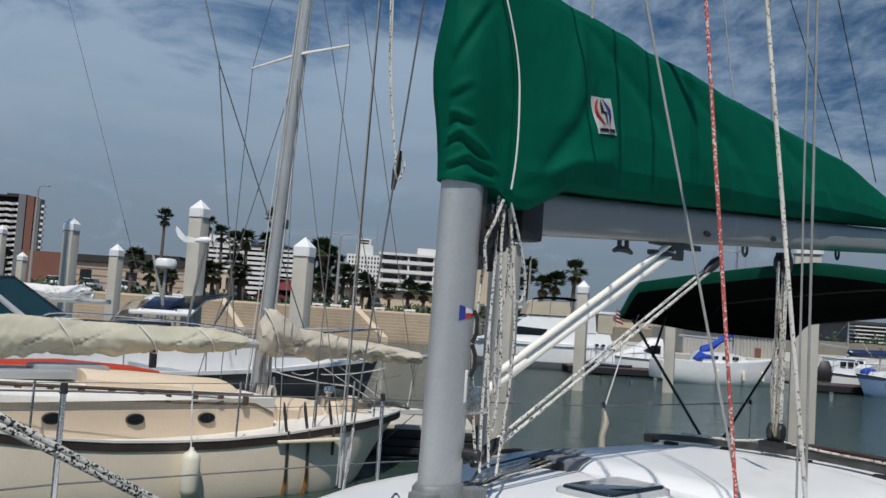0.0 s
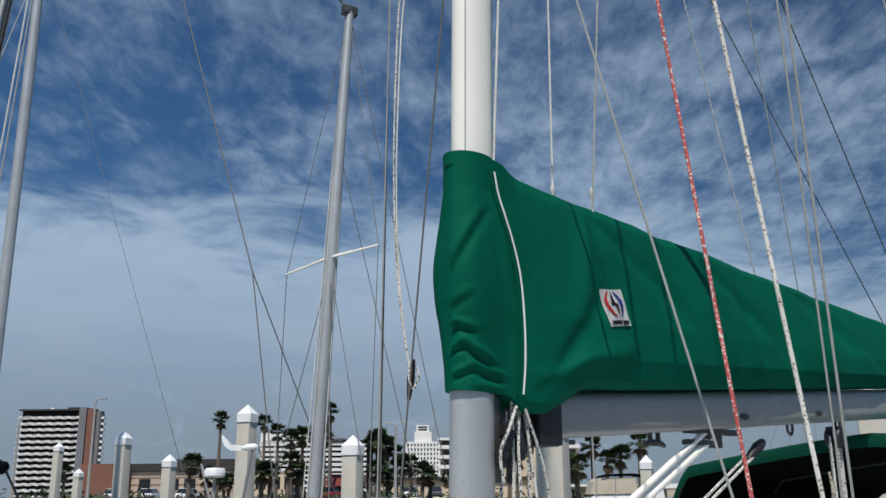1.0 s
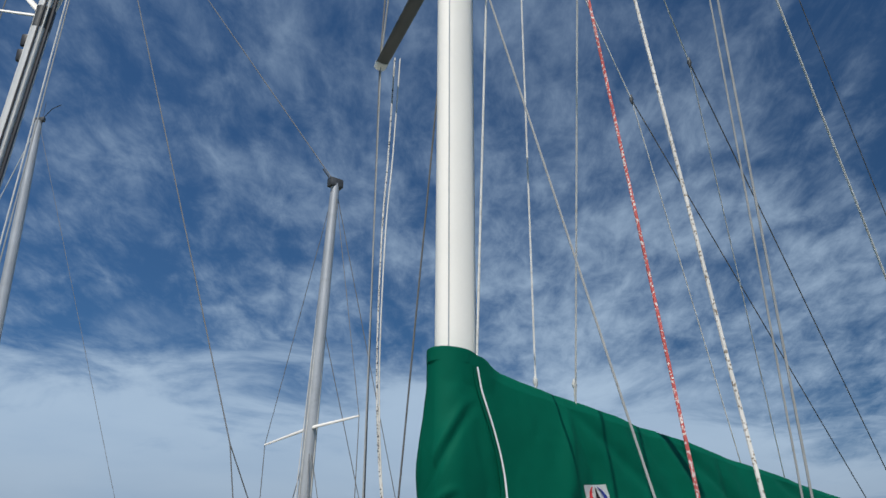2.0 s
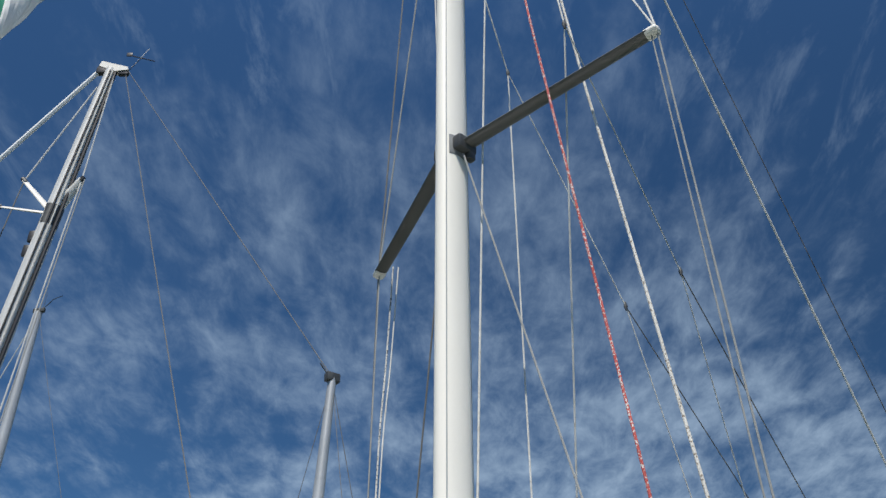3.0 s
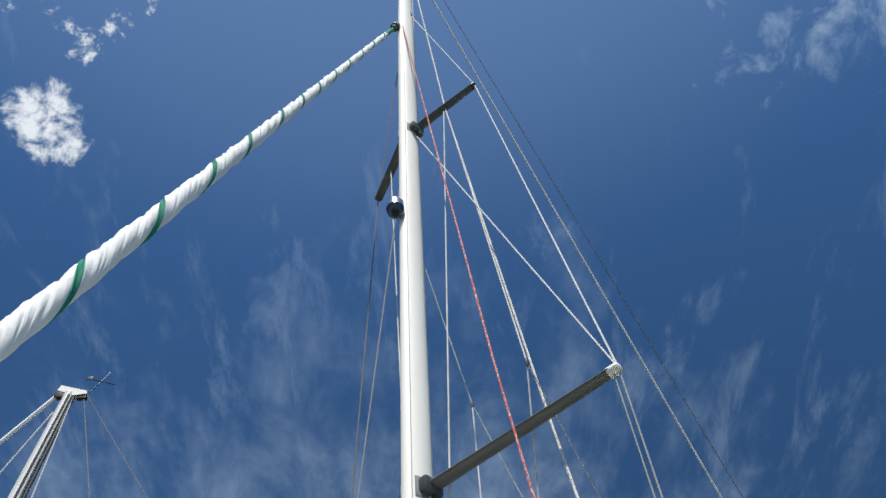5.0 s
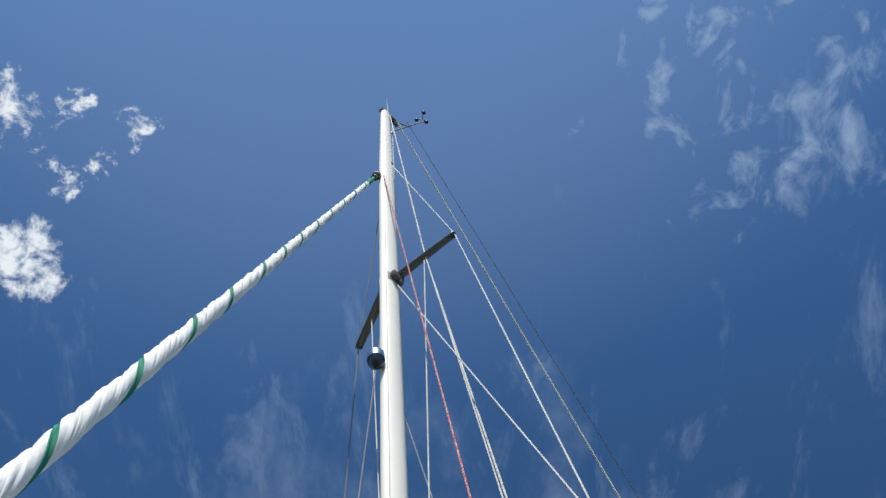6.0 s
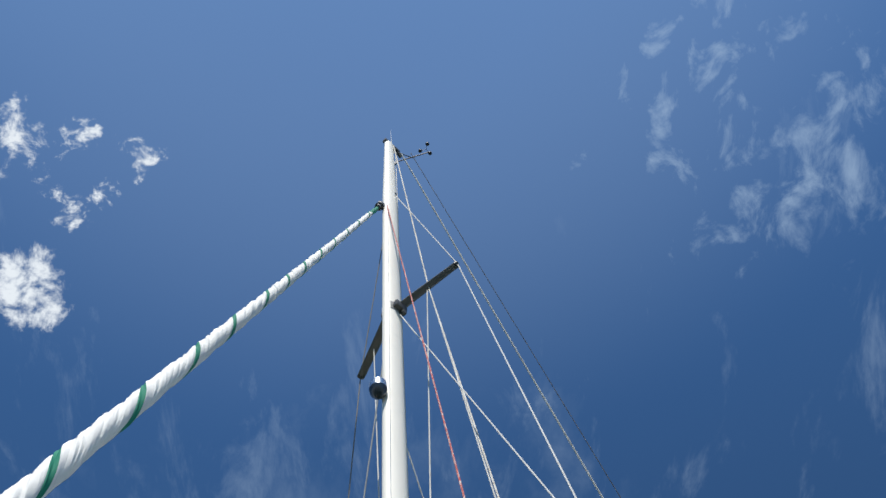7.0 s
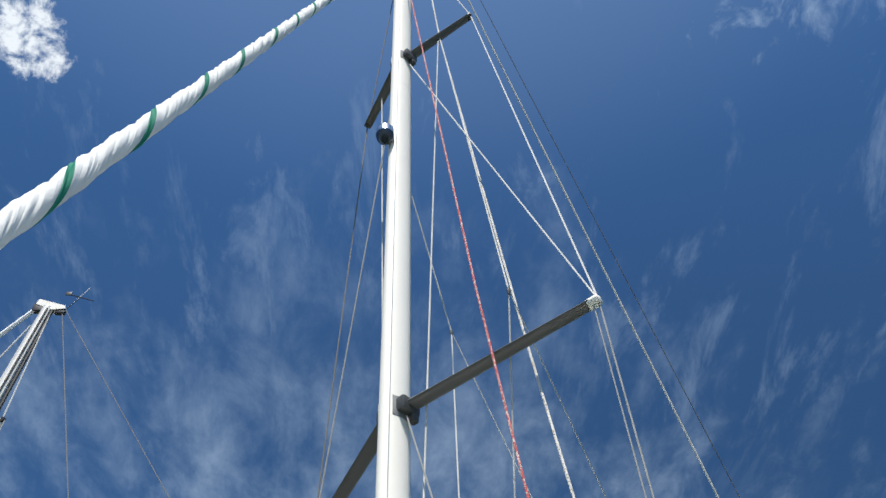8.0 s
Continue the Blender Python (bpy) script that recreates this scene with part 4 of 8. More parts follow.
def sleeve_fold(p):
    """Crisp ridges with a valley under each, on the side of the sleeve away from the boom."""
    across = 0.725 * p.x - 0.688 * p.y
    f = 0.004 * noise.noise(Vector((across * 9, p.z * 5, 1.7)))
    for a0, z0, a1, z1, wide, amp in RIDGES:
        f += amp * crease(across, p.z, a0, z0, a1, z1, wide)
        n = math.hypot(a1 - a0, z1 - z0)
        da, dz = (z1 - z0) / n * wide * 1.7, -(a1 - a0) / n * wide * 1.7
        if dz > 0:
            da, dz = -da, -dz
        f -= 0.85 * amp * crease(across, p.z, a0 + da, z0 + dz, a1 + da, z1 + dz, wide * 0.9)
    out = Vector((p.x - 0.03, p.y * 1.3, 0.0)).normalized()
    return out * f * min(1.0, max(0.0, (0.19 - p.x) / 0.10))


def cover_point(a, z, side):
    return Vector((a, side * (cover_half(a, z) + cover_fold(a, z)), z))


def sail_cover():
    cov = thing("sail_cover", "green canvas sail cover laced round mast and boom", "sail cover", BOAT)
    stations = [-0.105] + [-0.105 + 0.105 * (1 - math.cos(q)) for q in np.linspace(0.10, math.pi / 2, 22)] + list(np.linspace(0.012, 0.5, 40)) + list(np.linspace(0.52, 2.6, 96)) + list(np.linspace(2.66, 5.55, 44))
    bm = B()
    rings = []
    for a in stations:
        lo, hi = interp(a, BA, BBOT), interp(a, CA, CTOP)
        front = -0.035 * math.exp(-(((a + 0.105) / 0.09) ** 2))
        ring = []
        hs = [0.5 - 0.5 * math.cos(math.pi * i / 150) for i in range(151)]
        hs = [0.35 * h + 0.65 * i / 150 for i, h in enumerate(hs)]
        for h in hs:
            z = lo + (hi - lo) * h
            p = cover_point(a, z, -1)
            p.x += front * math.exp(-((z - 3.17) / 0.26) ** 2)
            ring.append(p + sleeve_fold(p))
        for h in reversed(hs):
            z = lo + (hi - lo) * h
            p = cover_point(a, z, 1)
            p.x += front * math.exp(-((z - 3.17) / 0.26) ** 2)
            ring.append(p)
        rings.append(ring)
    loft(bm, rings, cap=True)
    part("canvas", bm, GREEN, cov)
    # doubled hem round the mast top
    bm = B()
    loft(bm, [ring_ellipse(0.02, 0, z, 0.128 + d, 0.088 + d, 32) for z, d in ((3.665, 0.0), (3.67, 0.005), (3.73, 0.005), (3.735, 0.0), (3.73, -0.012), (3.665, -0.012))], cap=False)
    part("collar_hem", bm, GREEN, cov)
    # white piping down the closure
    pts = [(0.085, 3.66), (0.105, 3.56), (0.128, 3.47), (0.160, 3.37), (0.190, 3.25), (0.208, 3.13), (0.218, 2.95), (0.222, 2.80), (0.222, 2.67)]
    path = curve_pts([cover_point(a, z, -1) + Vector((0, -0.008, 0)) for a, z in pts], 6)
    part("piping", tube(B(), path, 0.0046, 8), PATCH_WHITE, cov, "white zip piping")
    path = curve_pts([cover_point(a - 0.022, z, -1) + Vector((0, -0.002, 0)) for a, z in pts], 6)
    part("closure_flap", tube(B(), path, [0.012] * len(path), 8, flat=0.5), GREEN, cov)
    # sailmaker's patch, a plain emblem
    def patch(cu, cv, pts, depth, material, name, holder, label=""):
        bm2 = B()
        q = []
        for pu, pv in pts:
            a, z = 0.851 + (cu + pu) * 0.189 + (cv + pv) * -0.040, 3.127 + (cv + pv) * 0.183 + (cu + pu) * 0.028
            q.append(cover_point(a, z, -1) + Vector((0, -depth, 0)))
        f = bm2.faces.new([bm2.verts.new(p) for p in q])
        bmesh.ops.solidify(bm2, geom=[f], thickness=0.0015)
        return part(name, bm2, material, holder, label, smooth=False)
    bm2 = B()
    rows = [[cover_point(0.851 + u * 0.189 - v * 0.040, 3.127 + v * 0.183 + u * 0.028, -1) + Vector((0, -0.005, 0)) for u in np.linspace(-0.5, 0.5, 9)] for v in np.linspace(-0.5, 0.5, 9)]
    loft(bm2, rows, cap=False, closed=False)
    bmesh.ops.solidify(bm2, geom=bm2.faces[:], thickness=0.002)
    badge = part("sailmaker_patch", bm2, PATCH_WHITE, cov, "white square patch with a red and blue round emblem")
    arc = [(0.40 * math.cos(t), 0.38 * math.sin(t)) for t in np.linspace(math.pi * 0.62, math.pi * 1.38, 12)]
    inn = [(0.28 * math.cos(t), 0.37 * math.sin(t)) for t in np.linspace(math.pi * 1.38, math.pi * 0.62, 12)]
    patch(0, 0.10, arc + inn, 0.010, PATCH_RED, "emblem_red", badge)
    patch(0, 0.10, [(-x, y) for x, y in arc + inn], 0.010, PATCH_BLUE, "emblem_blue", badge)
    patch(0, 0.10, [(0.0, 0.37), (-0.20, -0.04), (0.0, -0.04)], 0.010, PATCH_BLACK, "emblem_dark", badge)
    patch(0, 0.10, [(0.0, -0.37), (0.20, 0.02), (0.0, 0.02)], 0.010, PATCH_BLACK, "emblem_dark", badge)
    for u0, u1 in ((-0.42, 0.0), (0.06, 0.42)):
        patch(0, -0.39, [(u0, -0.045), (u1, -0.045), (u1, 0.045), (u0, 0.045)], 0.010, PATCH_BLACK, "caption_bar", badge)
    return cov


sail_cover()


# ---- running rigging, lifelines, canopy ----
def ropes():
    line = lambda name, pts, r, m, label, seg=8: solid(name, tube(B(), pts, r, seg), m, label, "rope", BOAT)
    line("red_halyard", [(mast_a(13.4) - 0.10, -0.05, 13.4), (0.17, -0.634, 7.0), (0.143, -1.339, 1.0)], 0.0074, ROPE_RED, "red halyard with white flecks led to the port rail")
    line("white_halyard", [(mast_a(16.1) + 0.05, -0.05, 16.08), (0.345, -0.36, 11.04), (0.42, -0.80, 6.48), (0.125, -1.597, 1.0)], 0.0082, ROPE_PALE, "pale flecked halyard led behind the spreaders to the port rail")
    line("main_halyard", [(mast_a(16.0) + 0.16, 0.02, 16.0), (mast_a(3.8) + 0.15, 0.02, 3.72)], 0.0055, ROPE_PLAIN, "white main halyard running down behind the mast")
    line("flag_halyard", [(0.325, -0.35, 11.0), (0.100, -0.082, 3.72)], 0.0058, ROPE_PLAIN, "thin white flag halyard under the port upper spreader")
    line("flag_halyard", [(0.289, 0.39, 10.72), (0.258, 0.283, 7.0), (0.235, 0.20, 4.2)], 0.0055, ROPE_PLAIN, "thin white flag halyard under the starboard upper spreader")
    fall = [(0.494, 1.0, 6.15), (0.437, 0.98, 5.37), (0.358, 0.93, 4.80), (0.317, 0.90, 3.97), (0.313, 0.85, 3.33), (0.351, 0.80, 2.88)]
    line("flag_halyard", curve_pts(fall, 6), 0.0055, ROPE_WHITE, "white flecked flag halyard hanging slack from the starboard spreader")
    line("flag_halyard", curve_pts([(a + 0.03 * (1 - k / 5), b - 0.02 * (1 - k / 5), z) for k, (a, b, z) in enumerate(fall)], 6), 0.0045, ROPE_PLAIN, "white flag halyard beside its slack twin")
    # lazy jacks on both sides
    def jack(top, node, low, knot, ends, side):
        holder = thing("lazy_jack", "thin white lazy jack lines with small eyes", "rope", BOAT)
        part("upper_leg", tube(B(), [top, node], 0.0055, 6), ROPE_PLAIN, holder)
        part("fore_leg", tube(B(), [node, low], 0.0055, 6), ROPE_PLAIN, holder)
        part("aft_leg", tube(B(), [node, knot], 0.004, 6), ROPE_PLAIN, holder)
        for e in ends:
            part("lower_leg", tube(B(), [knot, e], 0.004, 6), ROPE_PLAIN if e is ends[0] else ROPE_DARK, holder)
        for p in (node, knot):
            bm = tube(B(), [Vector(p) + Vector((0, 0, 0.035)), Vector(p), Vector(p) - Vector((0, 0, 0.035))], [0.006, 0.015, 0.006], 8)
            part("eye", bm, DARK_METAL, holder)
        q = Vector(low)
        bm = tube(B(), [q + Vector((0, 0, 0.12)), q + Vector((0, 0, 0.09)), q + Vector((0.004, 0, 0.06))], [0.006, 0.014, 0.006], 8)
        tube(bm, [q + Vector((0, 0, 0.07)), q - Vector((0, 0, 0.02))], 0.006, 6)
        part("hook", bm, ROPE_PLAIN, holder)
    jack((0.20, 0.065, 9.3), (0.894, 0.185, 7.707), (0.69, 0.08, 3.66), (1.759, 0.018, 5.915), [(2.62, 0.05, 3.53), (4.53, 0.04, 3.42)], 1)
    jack((0.335, -0.37, 11.0), (0.215, -0.85, 6.835), (0.83, -0.06, 3.64), (1.702, -0.474, 5.928), [(2.93, -0.06, 3.52), (4.9, -0.06, 3.40)], -1)
    # halyard tails hanging behind the mast foot
    for k, (a0, s0, z0, a1, s1, z1) in enumerate(((0.20, -0.06, 2.66, 0.15, -0.10, 1.42), (0.24, -0.05, 2.64, 0.19, -0.08, 1.44), (0.27, -0.07, 2.66, 0.16, -0.12, 1.60), (0.31, -0.06, 2.62, 0.26, -0.12, 1.40), (0.29, -0.02, 2.60, 0.30, -0.06, 1.75), (0.17, -0.02, 2.60, 0.17, -0.04, 1.45))):
        mid = [(a0 + (a1 - a0) * u + 0.025 * math.sin(5 * u + k * 1.7), s0 + (s1 - s0) * u + 0.02 * math.sin(4 * u + k), z0 + (z1 - z0) * u) for u in np.linspace(0, 1, 7)]
        line("halyard_tail", curve_pts(mid, 5), 0.0068, ROPE_WHITE, "white halyard tail with black flecks hanging behind the mast")
    line("rope_bight", curve_pts([(0.25, -0.09, 2.62), (0.34, -0.10, 2.40), (0.38, -0.10, 2.24), (0.34, -0.10, 2.17), (0.28, -0.09, 2.22), (0.26, -0.09, 2.40)], 6), 0.0065, ROPE_WHITE, "white flecked rope hanging in a loop behind the mast")
    line("reef_line", curve_pts([(0.20, -0.09, 2.62), (0.13, -0.11, 2.52), (0.085, -0.10, 2.42), (0.10, -0.10, 2.30)], 6), 0.007, ROPE_WHITE, "white flecked reefing line at the gooseneck")
    for k, (a, s, z) in enumerate(((0.12, -0.07, 2.42), (0.17, -0.06, 2.50), (0.25, -0.05, 2.45))):
        bm = B()
        box(bm, (a - 0.022, s - 0.02, z - 0.06), (a + 0.022, s + 0.02, z + 0.06), 0.015)
        tube(bm, [(a, s - 0.025, z), (a, s + 0.025, z)], 0.024, 12)
        solid("turning_block", bm, BLACK, "small black pulley block beside the gooseneck", "block", BOAT)
    # vang tackle
    tk = thing("vang_tackle", "flecked rope tackle between boom and mast foot", "tackle", BOAT)
    for off in (-0.012, 0.010):
        part("fall", tube(B(), [(0.24, off, 1.46 + off), (2.40, off, boom_z(2.4) - 0.10 + off)], 0.0085, 8), ROPE_WHITE, tk)
    for p in ((2.40, 0, boom_z(2.4) - 0.09), (0.22, 0, 1.44)):
        q = Vector(p)
        d = Vector((-0.87, 0, -0.5)) if p[0] > 1 else Vector((0.87, 0, 0.5))
        bm = tube(B(), [q - d * 0.02, q, q + d * 0.06, q + d * 0.16, q + d * 0.2], [0.012, 0.025, 0.034, 0.026, 0.01], 10)
        part("block", bm, BLACK, tk)
    # mainsheet
    ms = thing("mainsheet", "white flecked mainsheet tackle from boom to traveller", "tackle", BOAT)
    for da, ds in ((-0.045, 0.0), (-0.02, 0.02), (0.01, -0.02), (0.035, 0.01), (0.06, -0.01)):
        part("fall", tube(B(), [(3.34 + da, ds, 1.44), (3.32 + da * 1.1, ds, boom_z(3.3) - 0.09)], 0.0075, 8), ROPE_WHITE, ms)
    for z, d in ((1.435, 1), (boom_z(3.3) - 0.10, -1)):
        bm = B()
        for s in (-0.03, 0.03):
            loft(bm, [[Vector((3.34 + 0.055 * q * math.cos(t), s + e, z + 0.065 * q * math.sin(t))) for t in (2 * math.pi * i / 16 for i in range(16))] for q, e in ((0.9, -0.02), (1, -0.01), (1, 0.01), (0.9, 0.02))])
        box(bm, (3.32, -0.05, min(z - 0.075 * d, z)), (3.36, 0.05, max(z - 0.075 * d, z)), 0.006)
        part("block", bm, BLACK, ms)
    line("sheet_tail", curve_pts([(3.34, -0.06, 1.375), (3.30, -0.4, 1.355), (3.32, -0.8, 1.335), (3.30, -1.2, 1.30)], 6), 0.008, ROPE_WHITE, "white rope lying along the traveller")
    line("sheet_tail", curve_pts([(3.34, 0.06, 1.375), (3.28, 0.3, 1.345), (3.31, 0.7, 1.335)], 6), 0.008, ROPE_WHITE, "white rope lying along the traveller")
    # control lines across the cabin top
    for k in range(5):
        s = 0.30 + 0.055 * k
        line("control_line", curve_pts([(0.17, 0.02 + 0.02 * k, 1.32), (0.5, 0.14 + 0.03 * k, 1.297), (0.8, s - 0.06, 1.295), (1.08, s, 1.307), (1.5, s, 1.37 if k < 3 else 1.345)], 6), 0.0065, (ROPE_WHITE, ROPE_DARK, ROPE_TAN)[k % 3], "control line led from the mast foot across the cabin top")
    clamp = Vector((0.352, 0.79, 2.83))
    bm = tube(B(), [clamp + Vector((-0.01, -0.03, 0.10)), clamp, clamp + Vector((0.01, 0.03, -0.10))], [0.010, 0.021, 0.010], 8)
    tube(bm, curve_pts([clamp + Vector((0.0, 0.0, 0.09)), clamp + Vector((0.03, -0.03, 0.03)), clamp + Vector((0.0, -0.02, -0.05)), clamp + Vector((-0.03, -0.02, 0.0)), clamp + Vector((0.0, 0.0, 0.09))], 5), 0.006, 6, index=1)
    solid("shackle_knot", bm, (BLACK, ROPE_WHITE), "black block lashed with white line to the starboard lower shroud", "block", BOAT)
    # coiled lines at the shroud foot
    line("rope_coil", curve_pts([(2.25, -0.46, 2.36), (2.24, -0.49, 2.1), (2.28, -0.47, 1.75), (2.33, -0.44, 1.52), (2.30, -0.42, 1.8), (2.29, -0.45, 2.3)], 6), 0.008, ROPE_TAN, "tan flecked rope hung in a long coil")
    # jib sheets from the clew to the side deck
    for d in (0.0, 0.018):
        line("jib_sheet", [(-3.50, -0.05 - d, 2.35), (-3.05, -0.80 - d, 2.24), (-2.33, -1.20, 1.881 - d * 0.8), (-2.042, -1.20, 1.722 - d * 0.4), (-0.85, -1.20, 1.06)], 0.0064, ROPE_SHEET, "white jib sheet with black flecks led to the side deck", 10)


ropes()


def lifelines():
    ll = thing("lifelines", "stainless stanchions with dark wire lifelines along the starboard deck edge", "railing", BOAT)
    tops = [(-3.083, 0.439, 1.781), (-1.179, 1.101, 1.662), (1.042, 1.512, 1.538), (3.537, 1.545, 1.428), (5.874, 1.393, 1.417)]
    for k, (a, s, z) in enumerate(tops):
        low = interp(a, (-4.1, -0.65, 3.4, 7.4), (1.06, 0.90, 0.80, 0.86))
        bm = tube(B(), [(a, s, low), (a, s, z)], 0.0125, 10)
        tube(bm, [(a, s, low), (a, s, low + 0.08)], 0.022, 10)
        post = part("stanchion", bm, STEEL, ll)
        part("stanchion_cap", tube(B(), [(a, s, z - 0.01), (a, s, z + 0.035)], [0.018, 0.014], 10), BLACK, post)
    for dz in (0.0, -0.39):
        part("lifeline", tube(B(), [(a, s, z + dz) for a, s, z in tops], 0.0045, 6), WIRE, ll, "dark lifeline wire")
    a, s, z = tops[3]
    bm = tube(B(), [(a - 0.01, s - 0.02, z - 0.04), (a - 0.03, s - 0.05, z - 0.12), (a - 0.05, s - 0.03, z - 0.24), (a - 0.08, s - 0.06, z - 0.36), (a - 0.11, s - 0.03, z - 0.40)], [0.02, 0.045, 0.04, 0.05, 0.012], 10, flat=0.6)
    part("line_bag", bm, SAND, ll, "faded rag tied to the stanchion")


lifelines()


def bimini():
    can = thing("bimini", "dark green bimini canopy on black tubes over the cockpit", "canopy", BOAT)
    def section(a, off=0.0):
        drop = interp(a, (3.85, 5.2, 7.4), (0.0, 0.06, 0.18))
        hem = interp(a, (3.85, 5.2, 7.4), (0.22, 0.23, 0.14))
        pts = []
        for i in range(41):
            s = -1 + i / 20
            z = 2.630 - drop - 0.205 * abs(s) ** 1.25 - hem * max(0.0, (abs(s) - 0.90) / 0.10) ** 1.4
            pts.append(Vector((a, 1.62 * s * (1 + off * 0.5), z + off)))
        return pts
    st = np.linspace(3.85, 7.4, 18)
    bm = B()
    loft(bm, [section(a, 0.012 + 0.012 * math.sin((a - 3.85) * 3.2)) for a in st], cap=False, closed=False)
    part("canopy_cloth", bm, GREEN_TOP, can)
    # near-black sheet just below the green cloth
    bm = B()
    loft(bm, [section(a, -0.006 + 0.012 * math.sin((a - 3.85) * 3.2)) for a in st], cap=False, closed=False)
    part("underside_sheet", bm, BLACK_CLOTH, can, "black sheet under the green canopy cloth")
    bm = B()
    top = section(3.845, 0.014)
    rows = [[p + Vector((dx, 0, dz)) for p in top] for dx, dz in ((0.05, 0.012), (0.0, 0.0), (-0.012, -0.04), (-0.004, -0.085))]
    loft(bm, rows, cap=False, closed=False)
    bmesh.ops.solidify(bm, geom=bm.faces[:], thickness=0.004)
    part("front_valance", bm, GREEN_TOP, can, "green front hem of the canopy")
    for s in (-1, 1):
        pts = [p for p in (section(a)[0 if s < 0 else -1] for a in st)]
        bm = B()
        loft(bm, [[p + Vector((0, 0.02 * s, 0.02)) for p in pts], [p + Vector((0, 0.02 * s, -0.05)) for p in pts]], cap=False, closed=False)
        bmesh.ops.solidify(bm, geom=bm.faces[:], thickness=0.005)
        part("side_valance", bm, BLACK_CLOTH, can)
        for a0, a1 in ((3.95, 5.0), (7.2, 5.4)):
            part("canopy_leg", tube(B(), [(a0, 1.58 * s, 2.16), (a1, 1.42 * s, 1.10)], 0.013, 8), BLACK, can)
        part("canopy_brace", tube(B(), [(4.42, 1.53 * s, 2.20), (4.20, 1.51 * s, 1.84)], 0.011, 8), BLACK, can)
    for a in (3.87, 5.3, 7.38):
        part("bow_tube", tube(B(), [p + Vector((0, 0, -0.02)) for p in section(a)], 0.0125, 8), BLACK, can)


bimini()
solid("canopy_stay", tube(B(), [(3.565, 1.545, 1.44), (3.88, 1.60, 1.91), (4.12, 1.62, 2.20)], 0.006, 6), WIRE_LIGHT, "thin pale stay from the stanchion to the canopy", "rope", BOAT)


# ---- the cream cutter across the slip ----
CUTTER = pose(-1.80, 12.0, 0, 0, 0, 36)                 # x to the bow, y away from the pier, mast at the origin


def cutter():
    c = thing("cutter", "small cream cutter with teak rails and khaki sail covers", "sailboat", CUTTER)
    wide = lambda x: interp(x, (-4.7, -3.5, -2.2, -1.0, -0.3, 0.3, 0.8, 1.3, 1.7, 1.95, 2.08), (1.05, 1.27, 1.34, 1.36, 1.34, 1.24, 1.06, 0.77, 0.44, 0.18, 0.02))
    sheer = lambda x: interp(x, (-4.7, -4.0, -3.3, -2.8, -2.3, -1.7, -1.1, -0.5, 0.1, 0.6, 1.05, 1.5, 2.08), (0.98, 0.85, 0.735, 0.665, 0.628, 0.612, 0.618, 0.650, 0.702, 0.728, 0.742, 0.746, 0.73))
    rings = []
    for x in np.linspace(-4.7, 2.08, 46):
        over = 0.80 * max(0.0, (x + 0.2) / 2.28) ** 2
        top, low, ring = sheer(x), 0.45 * (1 - max(0.0, (x + 0.5) / 2.58) ** 3), []
        for j in range(23):
            q = -1 + j / 11
            u = abs(q)
            z = -low + (top + low) * u ** 1.2
            ring.append(Vector((x - over * (1 - max(-0.3, z / top)), math.copysign(wide(x) * (1 - (1 - u) ** 3.6) ** 0.34, q), z)))
        rings.append(ring)
    part("hull", hull_mesh(rings), CREAM, c, "cream painted hull with rust streaks")
    part("deck", deck_mesh(rings, 0.03), OFFWHITE, c)
    for q in (-1, 1):
        part("rub_rail", rail_mesh(rings, q, 0.013, 0.042, -0.035), RAIL_DARK, c, "blackened weathered teak rub rail")
        part("bulwark_cap", rail_mesh(rings, q, 0.02, 0.012, 0.020), OFFWHITE, c)
    # cabin trunk
    def trunk(x0, x1, half0, half1, z0, zt0, zt1, mtl, name, label, taper=0.10):
        bm = B()
        rr = []
        for x in np.linspace(x0, x1, 14):
            u = (x - x0) / (x1 - x0)
            half = half0 + (half1 - half0) * u ** 1.6
            zt = zt0 + (zt1 - zt0) * u
            if u > 0.93:
                zt -= (u - 0.93) / 0.07 * 0.10
            rr.append([Vector((x, -half, z0)), Vector((x, -half * 0.985, zt - 0.05)), Vector((x, -half * (1 - taper), zt)), Vector((x, -half * 0.5, zt + 0.035)), Vector((x, 0, zt + 0.05)),
                       Vector((x, half * 0.5, zt + 0.035)), Vector((x, half * (1 - taper), zt)), Vector((x, half * 0.985, zt - 0.05)), Vector((x, half, z0))])
        loft(bm, rr)
        return part(name, bm, mtl, c, label)
    cab = trunk(-3.6, -0.28, 1.05, 0.80, 0.55, 1.10, 0.95, PEACH, "cabin", "peach painted cabin side")
    top = trunk(-3.62, -0.30, 1.075, 0.83, 1.0, 1.135, 0.985, OFFWHITE, "cabin_roof", "off-white cabin roof")
    trunk(-2.35, -0.50, 0.56, 0.48, 0.95, 1.22, 1.08, PEACH, "deck_house", "peach raised deck house")
    trunk(-0.1, 0.65, 0.55, 0.42, 0.55, 0.88, 0.84, PEACH, "forward_locker", "peach forward hatch house")
    trunk(0.95, 1.35, 0.30, 0.25, 0.55, 0.90, 0.88, PEACH, "windlass_box", "peach windlass box")
    for x in np.linspace(-3.4, -0.7, 10):
        part("handrail_block", box(B(), (x - 0.03, -0.90, 1.05 - 0.045 * (x + 3.4)), (x + 0.03, -0.86, 1.145 - 0.045 * (x + 3.4)), 0.005), TEAK_DARK, c)
    part("handrail", tube(B(), [(-3.5, -0.88, 1.165), (-0.6, -0.85, 1.035)], 0.018, 8), TEAK_DARK, c, "weathered teak handrail")
